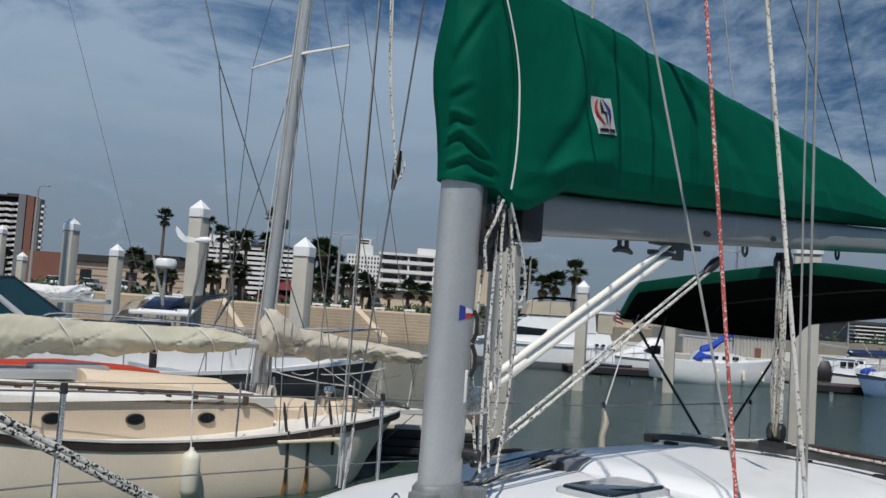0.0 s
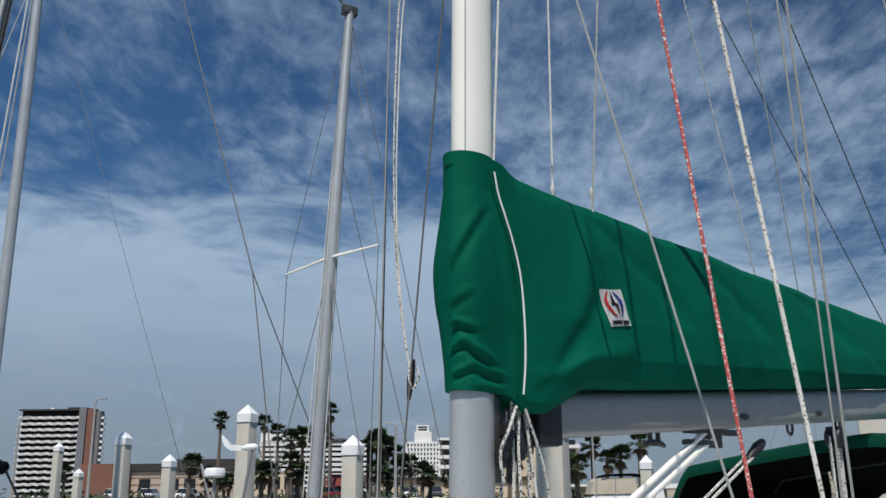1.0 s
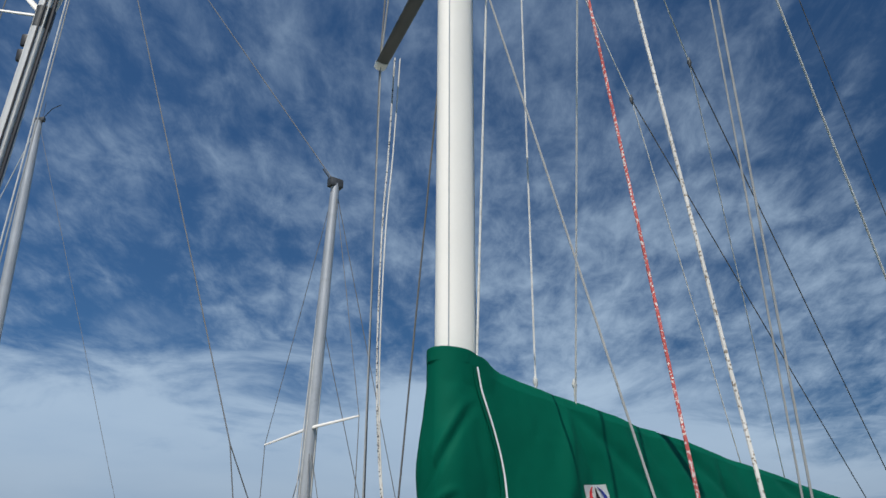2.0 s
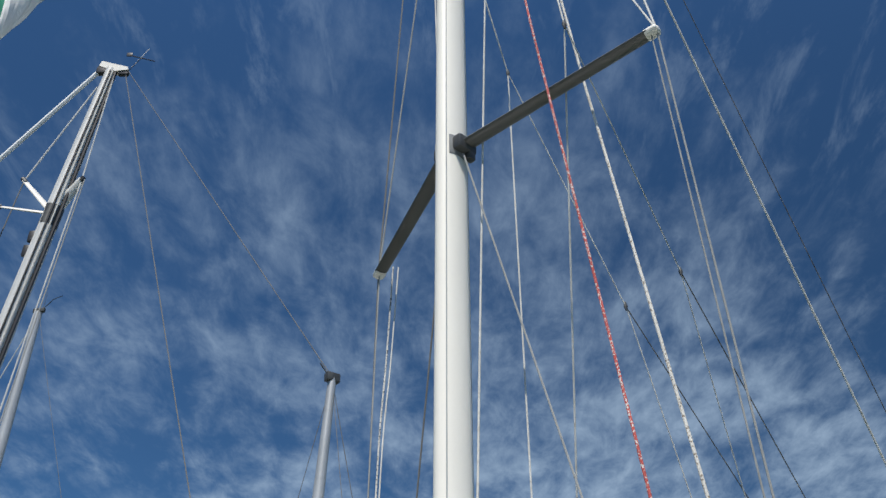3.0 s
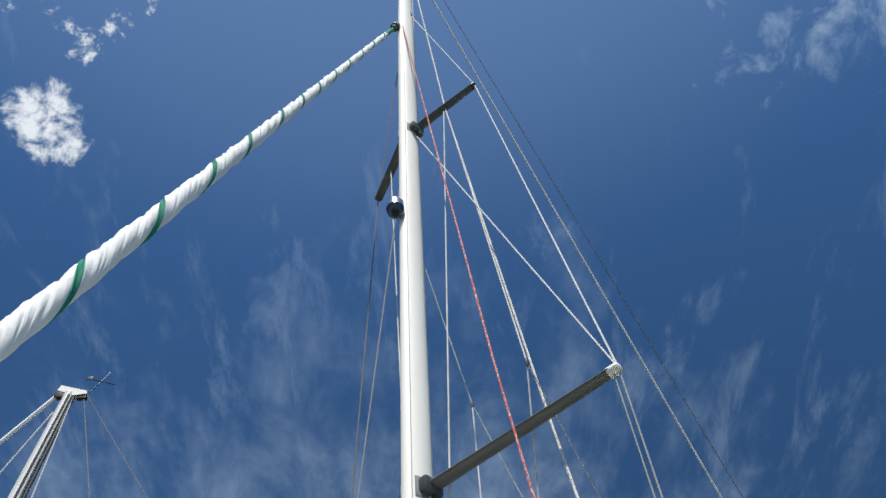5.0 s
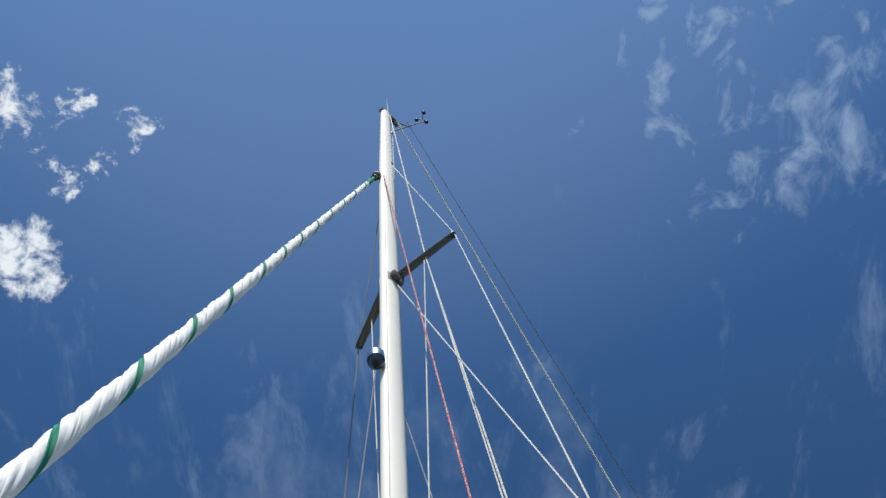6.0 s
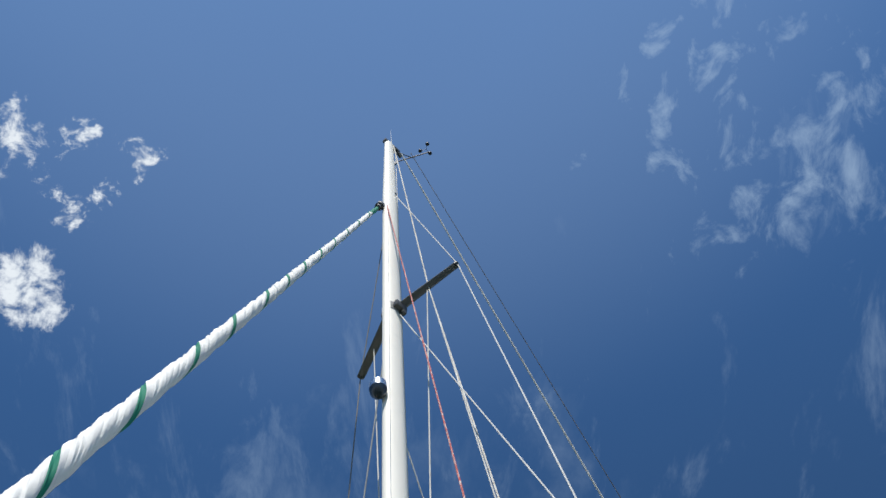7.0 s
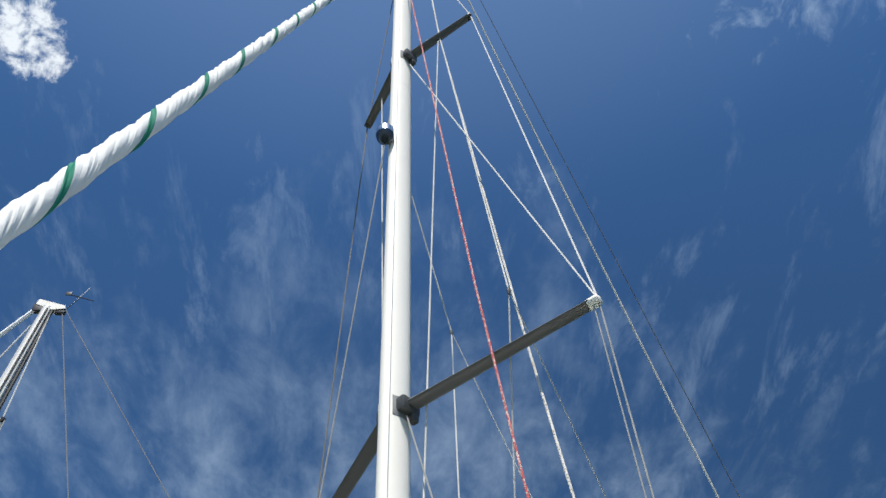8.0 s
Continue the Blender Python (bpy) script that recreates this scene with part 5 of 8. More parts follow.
    for x, z in ((-3.7, 0.86), (-2.8, 0.84), (-1.97, 0.81), (-1.16, 0.80)):
        y = -1.05 + 0.25 * ((x + 3.6) / 3.32) ** 1.6 if x > -3.6 else -1.05
        ringo = lambda q, d: [Vector((x + 0.088 * q * math.cos(t), y - d, z + 0.052 * q * math.sin(t))) for t in (2 * math.pi * i / 22 for i in range(22))]
        bm = B()
        loft(bm, [ringo(1.12, 0.0), ringo(1.12, 0.016), ringo(0.95, 0.018)])
        pl = part("portlight", bm, DARK_METAL, c, "oval bronze portlight")
        bm = B()
        loft(bm, [ringo(0.93, 0.015), ringo(0.93, 0.021)])
        part("portlight_glass", bm, DARK_GLASS, pl)
    # spar and its gear
    head = CUTTER.inverted() @ Vector((-1.585, 12.50, 9.02))
    foot = CUTTER.inverted() @ Vector((-1.955, 12.30, 0.75))
    at = lambda z: foot.lerp(head, (z - 0.75) / 8.27)
    ms = part("cutter_mast", tube(B(), [foot, at(7.2), head], [0.085, 0.08, 0.062], 16), GREY_SPAR, c, "weathered grey alloy mast")
    for p, q in ((CUTTER.inverted() @ Vector((-1.767, 12.40, 5.34)), CUTTER.inverted() @ Vector((-2.448, 13.0, 5.26))), (CUTTER.inverted() @ Vector((-1.767, 12.40, 5.34)), CUTTER.inverted() @ Vector((-1.07, 11.86, 5.36)))):
        part("spreader", tube(B(), [p, q], [0.034, 0.022], 10, flat=0.55), OFFWHITE, ms, "white spreader")
    bm = box(B(), (-0.11, -0.06, -0.05), (0.11, 0.06, 0.09), 0.02, Matrix.Translation(head))
    tube(bm, [head + Vector((-0.1, 0, 0.08)), head + Vector((-0.2, 0.03, 0.22))], 0.012, 6)
    part("masthead_fitting", bm, DARK_METAL, ms)
    for k, (x, y) in enumerate(((-0.12, -0.05), (-0.13, 0.05), (0.08, -0.09), (0.12, -0.04), (0.13, 0.04))):
        part("halyard", tube(B(), [at(0.95) + Vector((x, y, 0)), at(2.4) + Vector((x * 0.9, y * 0.9, 0)), head + Vector((x * 0.4, y * 0.4, -0.05))], 0.006, 6), ROPE_PLAIN, ms)
    for i in range(7):
        dx, dy, w = -0.07 + 0.035 * i, -0.13 + 0.02 * math.sin(2.3 * i), 0.02 * math.sin(1.9 * i)
        pts = [at(1.50) + Vector((dx * 0.6, dy, 0)), at(1.28) + Vector((dx * 0.8 + w, dy - 0.01, 0)), at(1.02) + Vector((dx + w * 1.5, dy - 0.02, 0)), at(0.80 + 0.03 * (i % 3)) + Vector((dx * 1.2, dy - 0.01, 0)), at(0.84) + Vector((dx * 1.2 + 0.035, dy - 0.02, 0)), at(1.15) + Vector((dx + 0.02, dy - 0.02, 0))]
        part("rope_fall", tube(B(), curve_pts(pts, 6), 0.008, 6), ROPE_PLAIN, ms)
    bm = box(B(), (0, -0.05, -0.06), (0.05, 0.05, 0.06), 0.01, Matrix.Translation(at(3.1) + Vector((0.07, -0.02, 0))))
    part("mast_light", bm, DARK_METAL, ms)
    # stays and shrouds
    bowtip = Vector((2.40, 0, 0.70))
    tl, tr = CUTTER.inverted() @ Vector((-2.448, 13.0, 5.26)), CUTTER.inverted() @ Vector((-1.07, 11.86, 5.36))
    for a, b, r in ((head, bowtip, 0.006), (at(6.9), (1.9, 0, 0.82), 0.006), (head, tr, 0.005), (tr, (-0.02, -1.22, 0.66), 0.006), (head, tl, 0.005), (tl, (-0.02, 1.22, 0.66), 0.006),
                    (at(5.2), (0.35, -1.20, 0.68), 0.006), (at(5.2), (-0.45, -1.24, 0.66), 0.006), (at(5.2), (0.35, 1.2, 0.68), 0.006), (at(5.2), (-0.45, 1.2, 0.66), 0.006)):
        part("stay", tube(B(), [a, b], r, 6), WIRE, c)
    for x in (-3.05, -0.98, 0.02, 0.62, 1.1):
        y = 0.09 - wide(x)
        part("stanchion", tube(B(), [(x, y, 0.62), (x + 0.01, y, 1.22)], 0.013, 8), STEEL, c, "steel stanchion")
    for z in (1.20, 0.94):
        part("lifeline", tube(B(), [(-4.4, -1.1, z + 0.03), (-3.05, -1.22, z), (-0.98, -1.22, z), (0.62, -1.16, z), (1.1, -0.82, z + 0.01), (1.95, -0.15, z + 0.02)], 0.004, 6), WIRE, c)
    # pulpit and sprit
    bm = B()
    loft(bm, [[Vector((x, -h, z - 0.04)), Vector((x, h, z - 0.04)), Vector((x, h, z + 0.02)), Vector((x, -h, z + 0.02))] for x, h, z in ((1.2, 0.16, 0.76), (2.0, 0.14, 0.735), (2.45, 0.09, 0.72))])
    part("bowsprit", bm, OFFWHITE, c, "white plank bowsprit")
    part("bobstay", tube(B(), [bowtip, (1.55, 0, 0.12)], 0.006, 6), WIRE, c)
    # chainplates over a channel board, with rust running down
    side = lambda x: -wide(x) - 0.012
    for k, x in enumerate((-0.40, -0.12, 0.24)):
        y = side(x)
        cp = part("chainplate", box(B(), (x - 0.014, y - 0.016, 0.16 if k < 2 else 0.40), (x + 0.014, y + 0.004, 0.70), 0.004), DARK_METAL, c, "rust-streaked chainplate")
        for dx, w, z1 in ((0.0, 0.012, -0.04), (0.014, 0.007, 0.05)):
            if k < 2:
                bm = B()
                loft(bm, [[Vector((x + dx - w * q + 0.01 * math.sin(z * 9), y - 0.006 + 0.10 * (0.4 - z) ** 2, z)), Vector((x + dx + w * q + 0.01 * math.sin(z * 9), y - 0.006 + 0.10 * (0.4 - z) ** 2, z)), Vector((x + dx + w * q, y + 0.09, z)), Vector((x + dx - w * q, y + 0.09, z))] for z, q in ((0.30, 0.7), (0.16, 1.0), (0.08, 0.8), (z1, 0.35))])
                part("rust_streak", bm, RUST, cp, "orange rust streak")
        part("turnbuckle", tube(B(), [(x, y + 0.03, 0.66), (x - 0.01, y + 0.10, 0.92), (x - 0.012, y + 0.12, 1.0)], [0.016, 0.019, 0.008], 8), BLACK, c, "dark taped turnbuckle")
    part("channel_board", box(B(), (-0.53, -1.405, 0.575), (0.33, -1.26, 0.605), 0.012), CREAM, c, "pale wooden channel board")
    for x, w in ((0.9, 0.12),):
        part("deck_cleat", tube(B(), [(x - w, -1.12 + 0.28 * max(0, x), 0.70), (x, -1.12 + 0.28 * max(0, x), 0.675), (x + w, -1.12 + 0.28 * max(0, x), 0.70)], [0.012, 0.022, 0.012], 8), DARK_METAL, c)
    part("mooring_bitt", tube(B(), [(0.80, -0.35, 0.66), (0.80, -0.35, 0.86), (0.80, -0.35, 0.90)], [0.10, 0.10, 0.07], 14), PEACH, c)
    part("deck_winch", tube(B(), [(0.86, -0.12, 0.7), (0.86, -0.12, 0.98), (0.86, -0.12, 1.0), (0.86, -0.12, 1.06)], [0.05, 0.05, 0.075, 0.06], 14), STEEL, c, "steel deck winch")
    part("rope_heap", tube(B(), [(1.25 + 0.14 * math.cos(t) * (1 - t / 60), -0.30 + 0.12 * math.sin(t), 0.80 + 0.0045 * t) for t in np.linspace(0, 22, 90)], 0.014, 6), ROPE_DARK, c, "dark mooring rope heaped on the foredeck")
    part("rope_hank", tube(B(), [(0.02 + 0.045 * math.cos(t), -0.15 + 0.03 * math.sin(t * 0.7), 0.92 + 0.15 * math.sin(t)) for t in np.linspace(0, 26, 110)], 0.008, 6), ROPE_PLAIN, c, "white rope hank hung at the mast")
    # windlass, cleats, pulpit clutter
    bm = tube(B(), [(1.0, -0.25, 0.96), (1.0, 0.25, 0.96)], 0.07, 14)
    tube(bm, [(1.0, 0, 0.80), (1.0, 0, 1.0)], 0.09, 12)
    part("windlass", bm, DARK_METAL, c, "dark anchor windlass")
    part("anchor", tube(B(), curve_pts([(1.3, 0.1, 0.83), (2.0, 0.1, 0.81), (2.2, 0.02, 0.77), (2.15, -0.1, 0.75)], 5), 0.03, 8), DARK_METAL, c)
    part("hatch_slide", box(B(), (-3.3, -0.4, 1.15), (-2.4, 0.4, 1.23), 0.02), GREY_SPAR, c, "grey companionway slide")
    return at


cut_at = cutter()


def soft_cover(name, pts, half, mtl, label, m, lumps=0.03, seed=1.0, n=70, seg=26, ties=()):
    """Canvas cover over a flaked sail; pts are (x, bottom, top)."""
    holder = thing(name, label, "sail cover", m)
    xs = [p[0] for p in pts]
    rings = []
    for x in np.linspace(xs[0], xs[-1], n):
        lo, hi = interp(x, xs, [p[1] for p in pts]), interp(x, xs, [p[2] for p in pts])
        w = half * interp(x, (xs[0], xs[0] + 0.12, xs[-1] - 0.12, xs[-1]), (0.55, 1, 1, 0.6))
        ring = []
        for j in range(seg):
            t = 2 * math.pi * j / seg
            cz, cy = math.sin(t), math.cos(t)
            f = 1 + lumps * 2.2 * noise.noise(Vector((x * 2.0 + seed, cy * 1.2, cz * 1.2 + seed)))
            # long drapes that hang from the top edge, and sharp creases that lean with the lashings
            drape = 1 - abs(noise.noise(Vector((x * 3.6 + cz * 0.7 + seed, cy * 0.15, seed)))) * 4.5
            f += lumps * 1.1 * max(-0.8, drape) * (0.75 - 0.25 * cz)
            valley = 1 - abs(noise.noise(Vector((x * 2.1 - cz * 0.9 + seed * 2, cy * 0.15, 4.0)))) * 8.0
            f -= lumps * 1.2 * max(0.0, valley)
            f += lumps * 0.22 * max(-0.5, 1 - abs(noise.noise(Vector((x * 9.0 - cz * 1.4, cy * 0.3 + seed, cz * 0.3)))) * 4.0)
            for tx in ties:
                f -= 0.12 * math.exp(-((x - tx + 0.12 * cz) / 0.05) ** 2)
            z = (lo + hi) / 2 + (hi - lo) / 2 * cz * (f if cz < 0 else 0.6 + 0.4 * f)
            ring.append(Vector((x, w * cy * f * (1.0 - 0.45 * max(0, cz)), z)))
        rings.append(ring)
    bm = B()
    loft(bm, rings)
    part("cover_cloth", bm, mtl, holder)
    for tx in ties:
        lo, hi = interp(tx, xs, [p[1] for p in pts]), interp(tx, xs, [p[2] for p in pts])
        loop = [(tx - 0.11 * math.sin(t), half * 1.02 * math.cos(t) * (1 - 0.42 * max(0, math.sin(t))), (lo + hi) / 2 + (hi - lo) / 2 * 1.0 * math.sin(t)) for t in np.linspace(0, 2 * math.pi, 26)]
        part("tie", tube(B(), loop, 0.009, 6), ROPE_PLAIN, holder, "white lashing")
    return holder


soft_cover("boom_cover", [(-4.6, 1.31, 1.80), (-3.05, 1.355, 1.79), (-1.4, 1.425, 1.73), (-0.75, 1.46, 1.735), (-0.45, 1.48, 1.69), (-0.3, 1.54, 1.65)], 0.19, KHAKI, "faded khaki boom cover with mildew, lashed over the sail", CUTTER, 0.115, 3.3, 260, 44, (-3.9, -2.45, -1.55, -0.85))
soft_cover("staysail_cover", [(-0.14, 1.50, 1.84), (-0.04, 1.44, 1.99), (0.06, 1.42, 2.01), (0.20, 1.42, 1.92), (0.40, 1.43, 1.79), (1.1, 1.40, 1.69), (1.9, 1.38, 1.60), (2.36, 1.36, 1.53)], 0.15, SAND, "sand-coloured staysail cover with soft folds", CUTTER, 0.15, 8.1, 240, 44, (0.02, 1.30))
solid("staysail_boom", tube(B(), [(0.1, 0, 1.44), (2.55, 0, 1.47)], 0.032, 10), GREY_SPAR, "grey staysail boom under its cover", "boom", CUTTER)
solid("main_boom", tube(B(), [(-0.12, 0, 1.56), (-4.7, 0, 1.42)], 0.045, 12), GREY_SPAR, "grey alloy boom under its khaki cover", "boom", CUTTER)
for k, (p, q) in enumerate((((2.3, 0, 1.40), (2.18, -0.05, 0.78)), ((2.36, 0, 1.40), (2.25, 0.05, 0.78)), ((1.75, 0, 1.42), (1.72, -0.02, 1.02)), ((0.75, -0.1, 1.30), (1.6, -0.1, 0.86)), ((0.9, 0.05, 1.42), (1.75, 0.0, 0.9)))):
    solid("staysail_line", tube(B(), [p, q], 0.006, 6), ROPE_PLAIN, "white staysail line hanging to the foredeck", "rope", CUTTER)
for p, q in (((-0.15, -0.9, 1.3), (0.55, -0.2, 1.24)), ((0.0, -0.2, 1.25), (1.0, -0.45, 1.10)), ((0.55, -0.4, 1.24), (1.5, -0.4, 1.33))):
    solid("deck_line", tube(B(), sag(p, q, 0.03), 0.007, 6), ROPE_PLAIN, "white rope slung over the foredeck", "rope", CUTTER)
bm = B()
loft(bm, [ring_ellipse(0, 0, z, r, r, 16) for z, r in ((0.06, 0.02), (0.03, 0.03), (0, 0.075), (-0.05, 0.095), (-0.36, 0.095), (-0.42, 0.07), (-0.45, 0.02))])
solid("fender", bm, RUBBER, "yellowed white fender hanging on the cream hull", "fender", CUTTER @ Matrix.Translation((-1.54, -1.44, 0.52)))
solid("fender_rope", tube(B(), [(-1.54, -1.42, 0.56), (-1.53, -1.38, 0.70), (-1.5, -1.24, 1.2)], 0.008, 6), ROPE_PLAIN, "rope holding the fender", "rope", CUTTER)
# solar box and the kayak behind
solid("deck_box", box(B(), (-2.75, -0.22, 1.10), (-2.0, 0.25, 1.28), 0.03), GREY_SPAR, "grey weathered deck box on the cabin roof", "box", CUTTER)
bm = B()
loft(bm, [[Vector((x, 0.9 + w * math.cos(t), z + h * math.sin(t))) for t in (2 * math.pi * i / 16 for i in range(16))] for x, w, h, z in ((-4.4, 0.02, 0.02, 1.16), (-4.0, 0.18, 0.07, 1.14), (-3.0, 0.28, 0.10, 1.15), (-2.2, 0.28, 0.10, 1.17), (-1.4, 0.16, 0.07, 1.14), (-1.0, 0.03, 0.02, 1.12))])
solid("kayak", bm, ORANGE, "orange-red plastic kayak lying on the cutter's side deck", "kayak", CUTTER)
solid("outboard_cover", box(B(), (-0.03, -0.04, -0.26), (0.05, 0.05, 0.0), 0.02), BLACK, "black outboard hung on the rail", "outboard", CUTTER @ Matrix.Translation((-1.0, 1.15, 1.42)))


# ---- hulls behind and over the water ----
def motor_yacht(m, length, beam, label, hull_mtl=GELCOAT, low_mtl=None, cabin=True, canopy=None, deck_z=1.2, bow_z=1.7, arch=False):
    y = thing("motor_yacht", label, "motor yacht", m)
    rings = hull_rings(length, beam, deck_z, 0.4, bow_z, deck_z, 22, 0.42, 13, 0.5)
    part("hull", hull_mesh(rings), low_mtl or hull_mtl, y)
    if low_mtl and hull_mtl:
        bm = B()
        loft(bm, [[r[j] + Vector((0, -0.012, 0)) for j in (0, 1, 2, 3)] for r in rings], cap=False, closed=False)
        part("white_strake", bm, hull_mtl, y, "white upper topsides")
    part("deck", deck_mesh(rings, 0.02), GELCOAT, y)
    for s in (-1, 1):
        part("rub_rail", rail_mesh(rings, s, 0.03, 0.03), GELCOAT if not hull_mtl else STEEL, y)
    L = length
    if cabin:
        bm = B()
        rr = []
        for x, h, w in ((0.20 * L, 0.95, 0.80), (0.36 * L, 0.90, 0.80), (0.50 * L, 0.55, 0.74), (0.66 * L, 0.30, 0.6), (0.84 * L, 0.06, 0.3)):
            hw = beam / 2 * w
            rr.append([Vector((x, -hw, deck_z - 0.05)), Vector((x, -hw * 0.96, deck_z + h * 0.75)), Vector((x, -hw * 0.75, deck_z + h)), Vector((x, 0, deck_z + h + 0.08)), Vector((x, hw * 0.75, deck_z + h)), Vector((x, hw * 0.96, deck_z + h * 0.75)), Vector((x, hw, deck_z - 0.05))])
        loft(bm, rr)
        cab = part("cabin", bm, GELCOAT, y)
        for s in (-1, 1):
            bm = B()
            hw = beam / 2 * 0.80 * 0.99
            q = [Vector((0.24 * L, s * (hw + 0.012), deck_z + 0.30)), Vector((0.40 * L, s * (hw + 0.0), deck_z + 0.30)), Vector((0.47 * L, s * (hw - 0.02), deck_z + 0.42)), Vector((0.36 * L, s * (hw + 0.005), deck_z + 0.66)), Vector((0.24 * L, s * (hw + 0.012), deck_z + 0.66))]
            bmesh.ops.solidify(bm, geom=[bm.faces.new([bm.verts.new(p) for p in q])], thickness=0.02)
            part("cabin_window", bm, DARK_GLASS, cab, smooth=False)
        for k in range(3):
            x = (0.60 + 0.07 * k) * L
            hw = beam / 2 * 0.93
            bm = B()
            loft(bm, [[Vector((x + 0.17 * math.cos(t), -hw - d, deck_z - 0.25 + 0.09 * math.sin(t))) for t in (2 * math.pi * i / 16 for i in range(16))] for d in (-0.25, 0.01)])
            part("porthole", bm, DARK_GLASS, y)
    if canopy:
        bm = B()
        loft(bm, [[Vector((x, s * beam * 0.42, deck_z + 1.15 + h - 0.25 * abs(s) ** 3)) for s in np.linspace(-1, 1, 11)] for x, h in ((0.02 * L, 0.45), (0.14 * L, 0.62), (0.26 * L, 0.55), (0.36 * L, 0.10), (0.385 * L, -0.2))], cap=False, closed=False)
        bmesh.ops.solidify(bm, geom=bm.faces[:], thickness=0.03)
        part("canopy", bm, canopy, y, "tan canvas cockpit cover")
        for x in (0.03, 0.18, 0.33):
            for s in (-1, 1):
                part("canopy_pole", tube(B(), [(x * L, s * beam * 0.41, deck_z + 0.1), (x * L, s * beam * 0.41, deck_z + 1.35)], 0.016, 6), STEEL, y)
    if arch:
        bm = B()
        loft(bm, [[p, p + Vector((0.55, 0, 0)), p + Vector((0.45, 0, 0.10)), p + Vector((-0.05, 0, 0.10))] for p in (Vector((0.10 * L, s * beam * 0.44, deck_z + h)) for s, h in ((-1, 0.0), (-0.96, 0.9), (-0.85, 1.25), (0.85, 1.25), (0.96, 0.9), (1, 0.0)))])
        part("radar_arch", bm, GELCOAT, y)
    # bow rail
    for s in (-1, 1):
        pts = [r[0 if s < 0 else -1] + Vector((0, -0.06 * s, 0.55)) for r in rings[9:]]
        part("bow_rail", tube(B(), pts, 0.014, 6), STEEL, y, "steel bow rail")
        for r in rings[9::3]:
            p = r[0 if s < 0 else -1]
            part("rail_post", tube(B(), [p, p + Vector((0, -0.06 * s, 0.55))], 0.011, 6), STEEL, y)
    return y


# express cruiser directly behind the cutter, grey below and white above
near_yacht = motor_yacht(CUTTER @ pose(-4.4, 4.2, 0, 0, 0, -2), 8.3, 2.9, "dark grey motor yacht with white deck moored behind the cutter", None, GREY_HULL, False, None, 0.92, 1.17)


def windshield():
    m = CUTTER @ pose(-4.4, 4.2, 0, 0, 0, -2)
    ws = thing("yacht_windshield", "raked teal windshield in silver frames on the motor yacht's white coachroof", "windshield", m)
    bm = B()
    rows = []
    for x, w, z in ((-0.6, 1.34, 1.66), (1.2, 1.34, 1.67), (2.4, 1.33, 1.67), (3.3, 1.28, 1.64), (4.4, 1.16, 1.60), (5.5, 0.98, 1.53), (6.4, 0.76, 1.42), (7.2, 0.48, 1.28), (7.8, 0.16, 1.14)):
        rows.append([Vector((x, w * q, z - 0.16 * abs(q) ** 3 - (z - 1.0 if abs(q) > 0.995 else 0.0))) for q in (-1, -0.97, -0.85, -0.6, -0.3, 0, 0.3, 0.6, 0.85, 0.97, 1)])
    loft(bm, rows, cap=False, closed=False)
    part("coachroof", bm, GELCOAT, ws, "white moulded foredeck and coachroof")
    V3 = Vector
    q = {"fl": V3((2.35, -1.02, 1.66)), "fc": V3((3.16, 0, 1.69)), "fr": V3((2.35, 1.02, 1.66)), "tl": V3((1.74, -0.92, 2.14)), "tc": V3((2.40, 0, 2.20)), "tr": V3((1.74, 0.92, 2.14)),
         "ml": V3((1.62, -1.06, 1.66)), "mtl": V3((1.24, -0.96, 2.10)), "al": V3((0.2, -1.12, 1.64)), "atl": V3((0.0, -1.02, 2.02)), "ar": V3((0.2, 1.12, 1.64)), "atr": V3((0.0, 1.02, 2.02))}
    for name, keys in (("front_pane", ("fl", "fc", "tc", "tl")), ("front_pane", ("fc", "fr", "tr", "tc")), ("side_pane", ("ml", "fl", "tl", "mtl")), ("side_pane", ("al", "ml", "mtl", "atl")), ("side_pane", ("ar", "fr", "tr", "atr"))):
        bm = B()
        bmesh.ops.solidify(bm, geom=[bm.faces.new([bm.verts.new(q[k]) for k in keys])], thickness=0.01)
        part(name, bm, TINT, ws, "teal tinted glass", smooth=False)
    for a, b, r in (("fl", "tl", 0.042), ("fr", "tr", 0.03), ("tl", "tc", 0.022), ("tc", "tr", 0.022), ("fl", "fc", 0.02), ("fc", "fr", 0.02), ("fc", "tc", 0.02), ("tl", "mtl", 0.034), ("mtl", "atl", 0.034), ("al", "ml", 0.026), ("ml", "fl", 0.026), ("ml", "mtl", 0.016)):
        part("frame_bar", tube(B(), [q[a], q[b]], r, 8), FRAME_GREY if r > 0.025 else BLACK, ws, "silver window frame" if r > 0.025 else "black window seal")
    part("wiper", tube(B(), [(2.95, -0.12, 1.72), (2.45, -0.30, 1.83)], 0.012, 6), BLACK, ws)
    part("helm_seat", box(B(), (0.5, -0.6, 1.5), (1.1, 0.2, 1.95), 0.06), GELCOAT, ws)
    part("dash", box(B(), (1.6, -0.85, 1.6), (2.3, 0.85, 1.76), 0.05), BLACK, ws, "black dashboard behind the glass")
    bm = B()
    loft(bm, [[Vector((x, y, z)), Vector((x, y + 0.22 * k, z + 0.01)), Vector((x, y + 0.22 * k, z + 0.06 * k)), Vector((x, y, z + 0.05 * k))] for x, y, z, k in ((2.7, -0.95, 1.60, 0.5), (3.3, -0.86, 1.60, 1.0), (4.4, -0.72, 1.57, 1.0), (5.5, -0.52, 1.52, 0.5))])
    part("deck_stripe", bm, BLACK, ws, "black non-slip stripe along the foredeck")
    part("hatch", box(B(), (4.0, -0.3, 1.60), (4.7, 0.3, 1.66), 0.015), SMOKED, ws, "dark deck hatch")
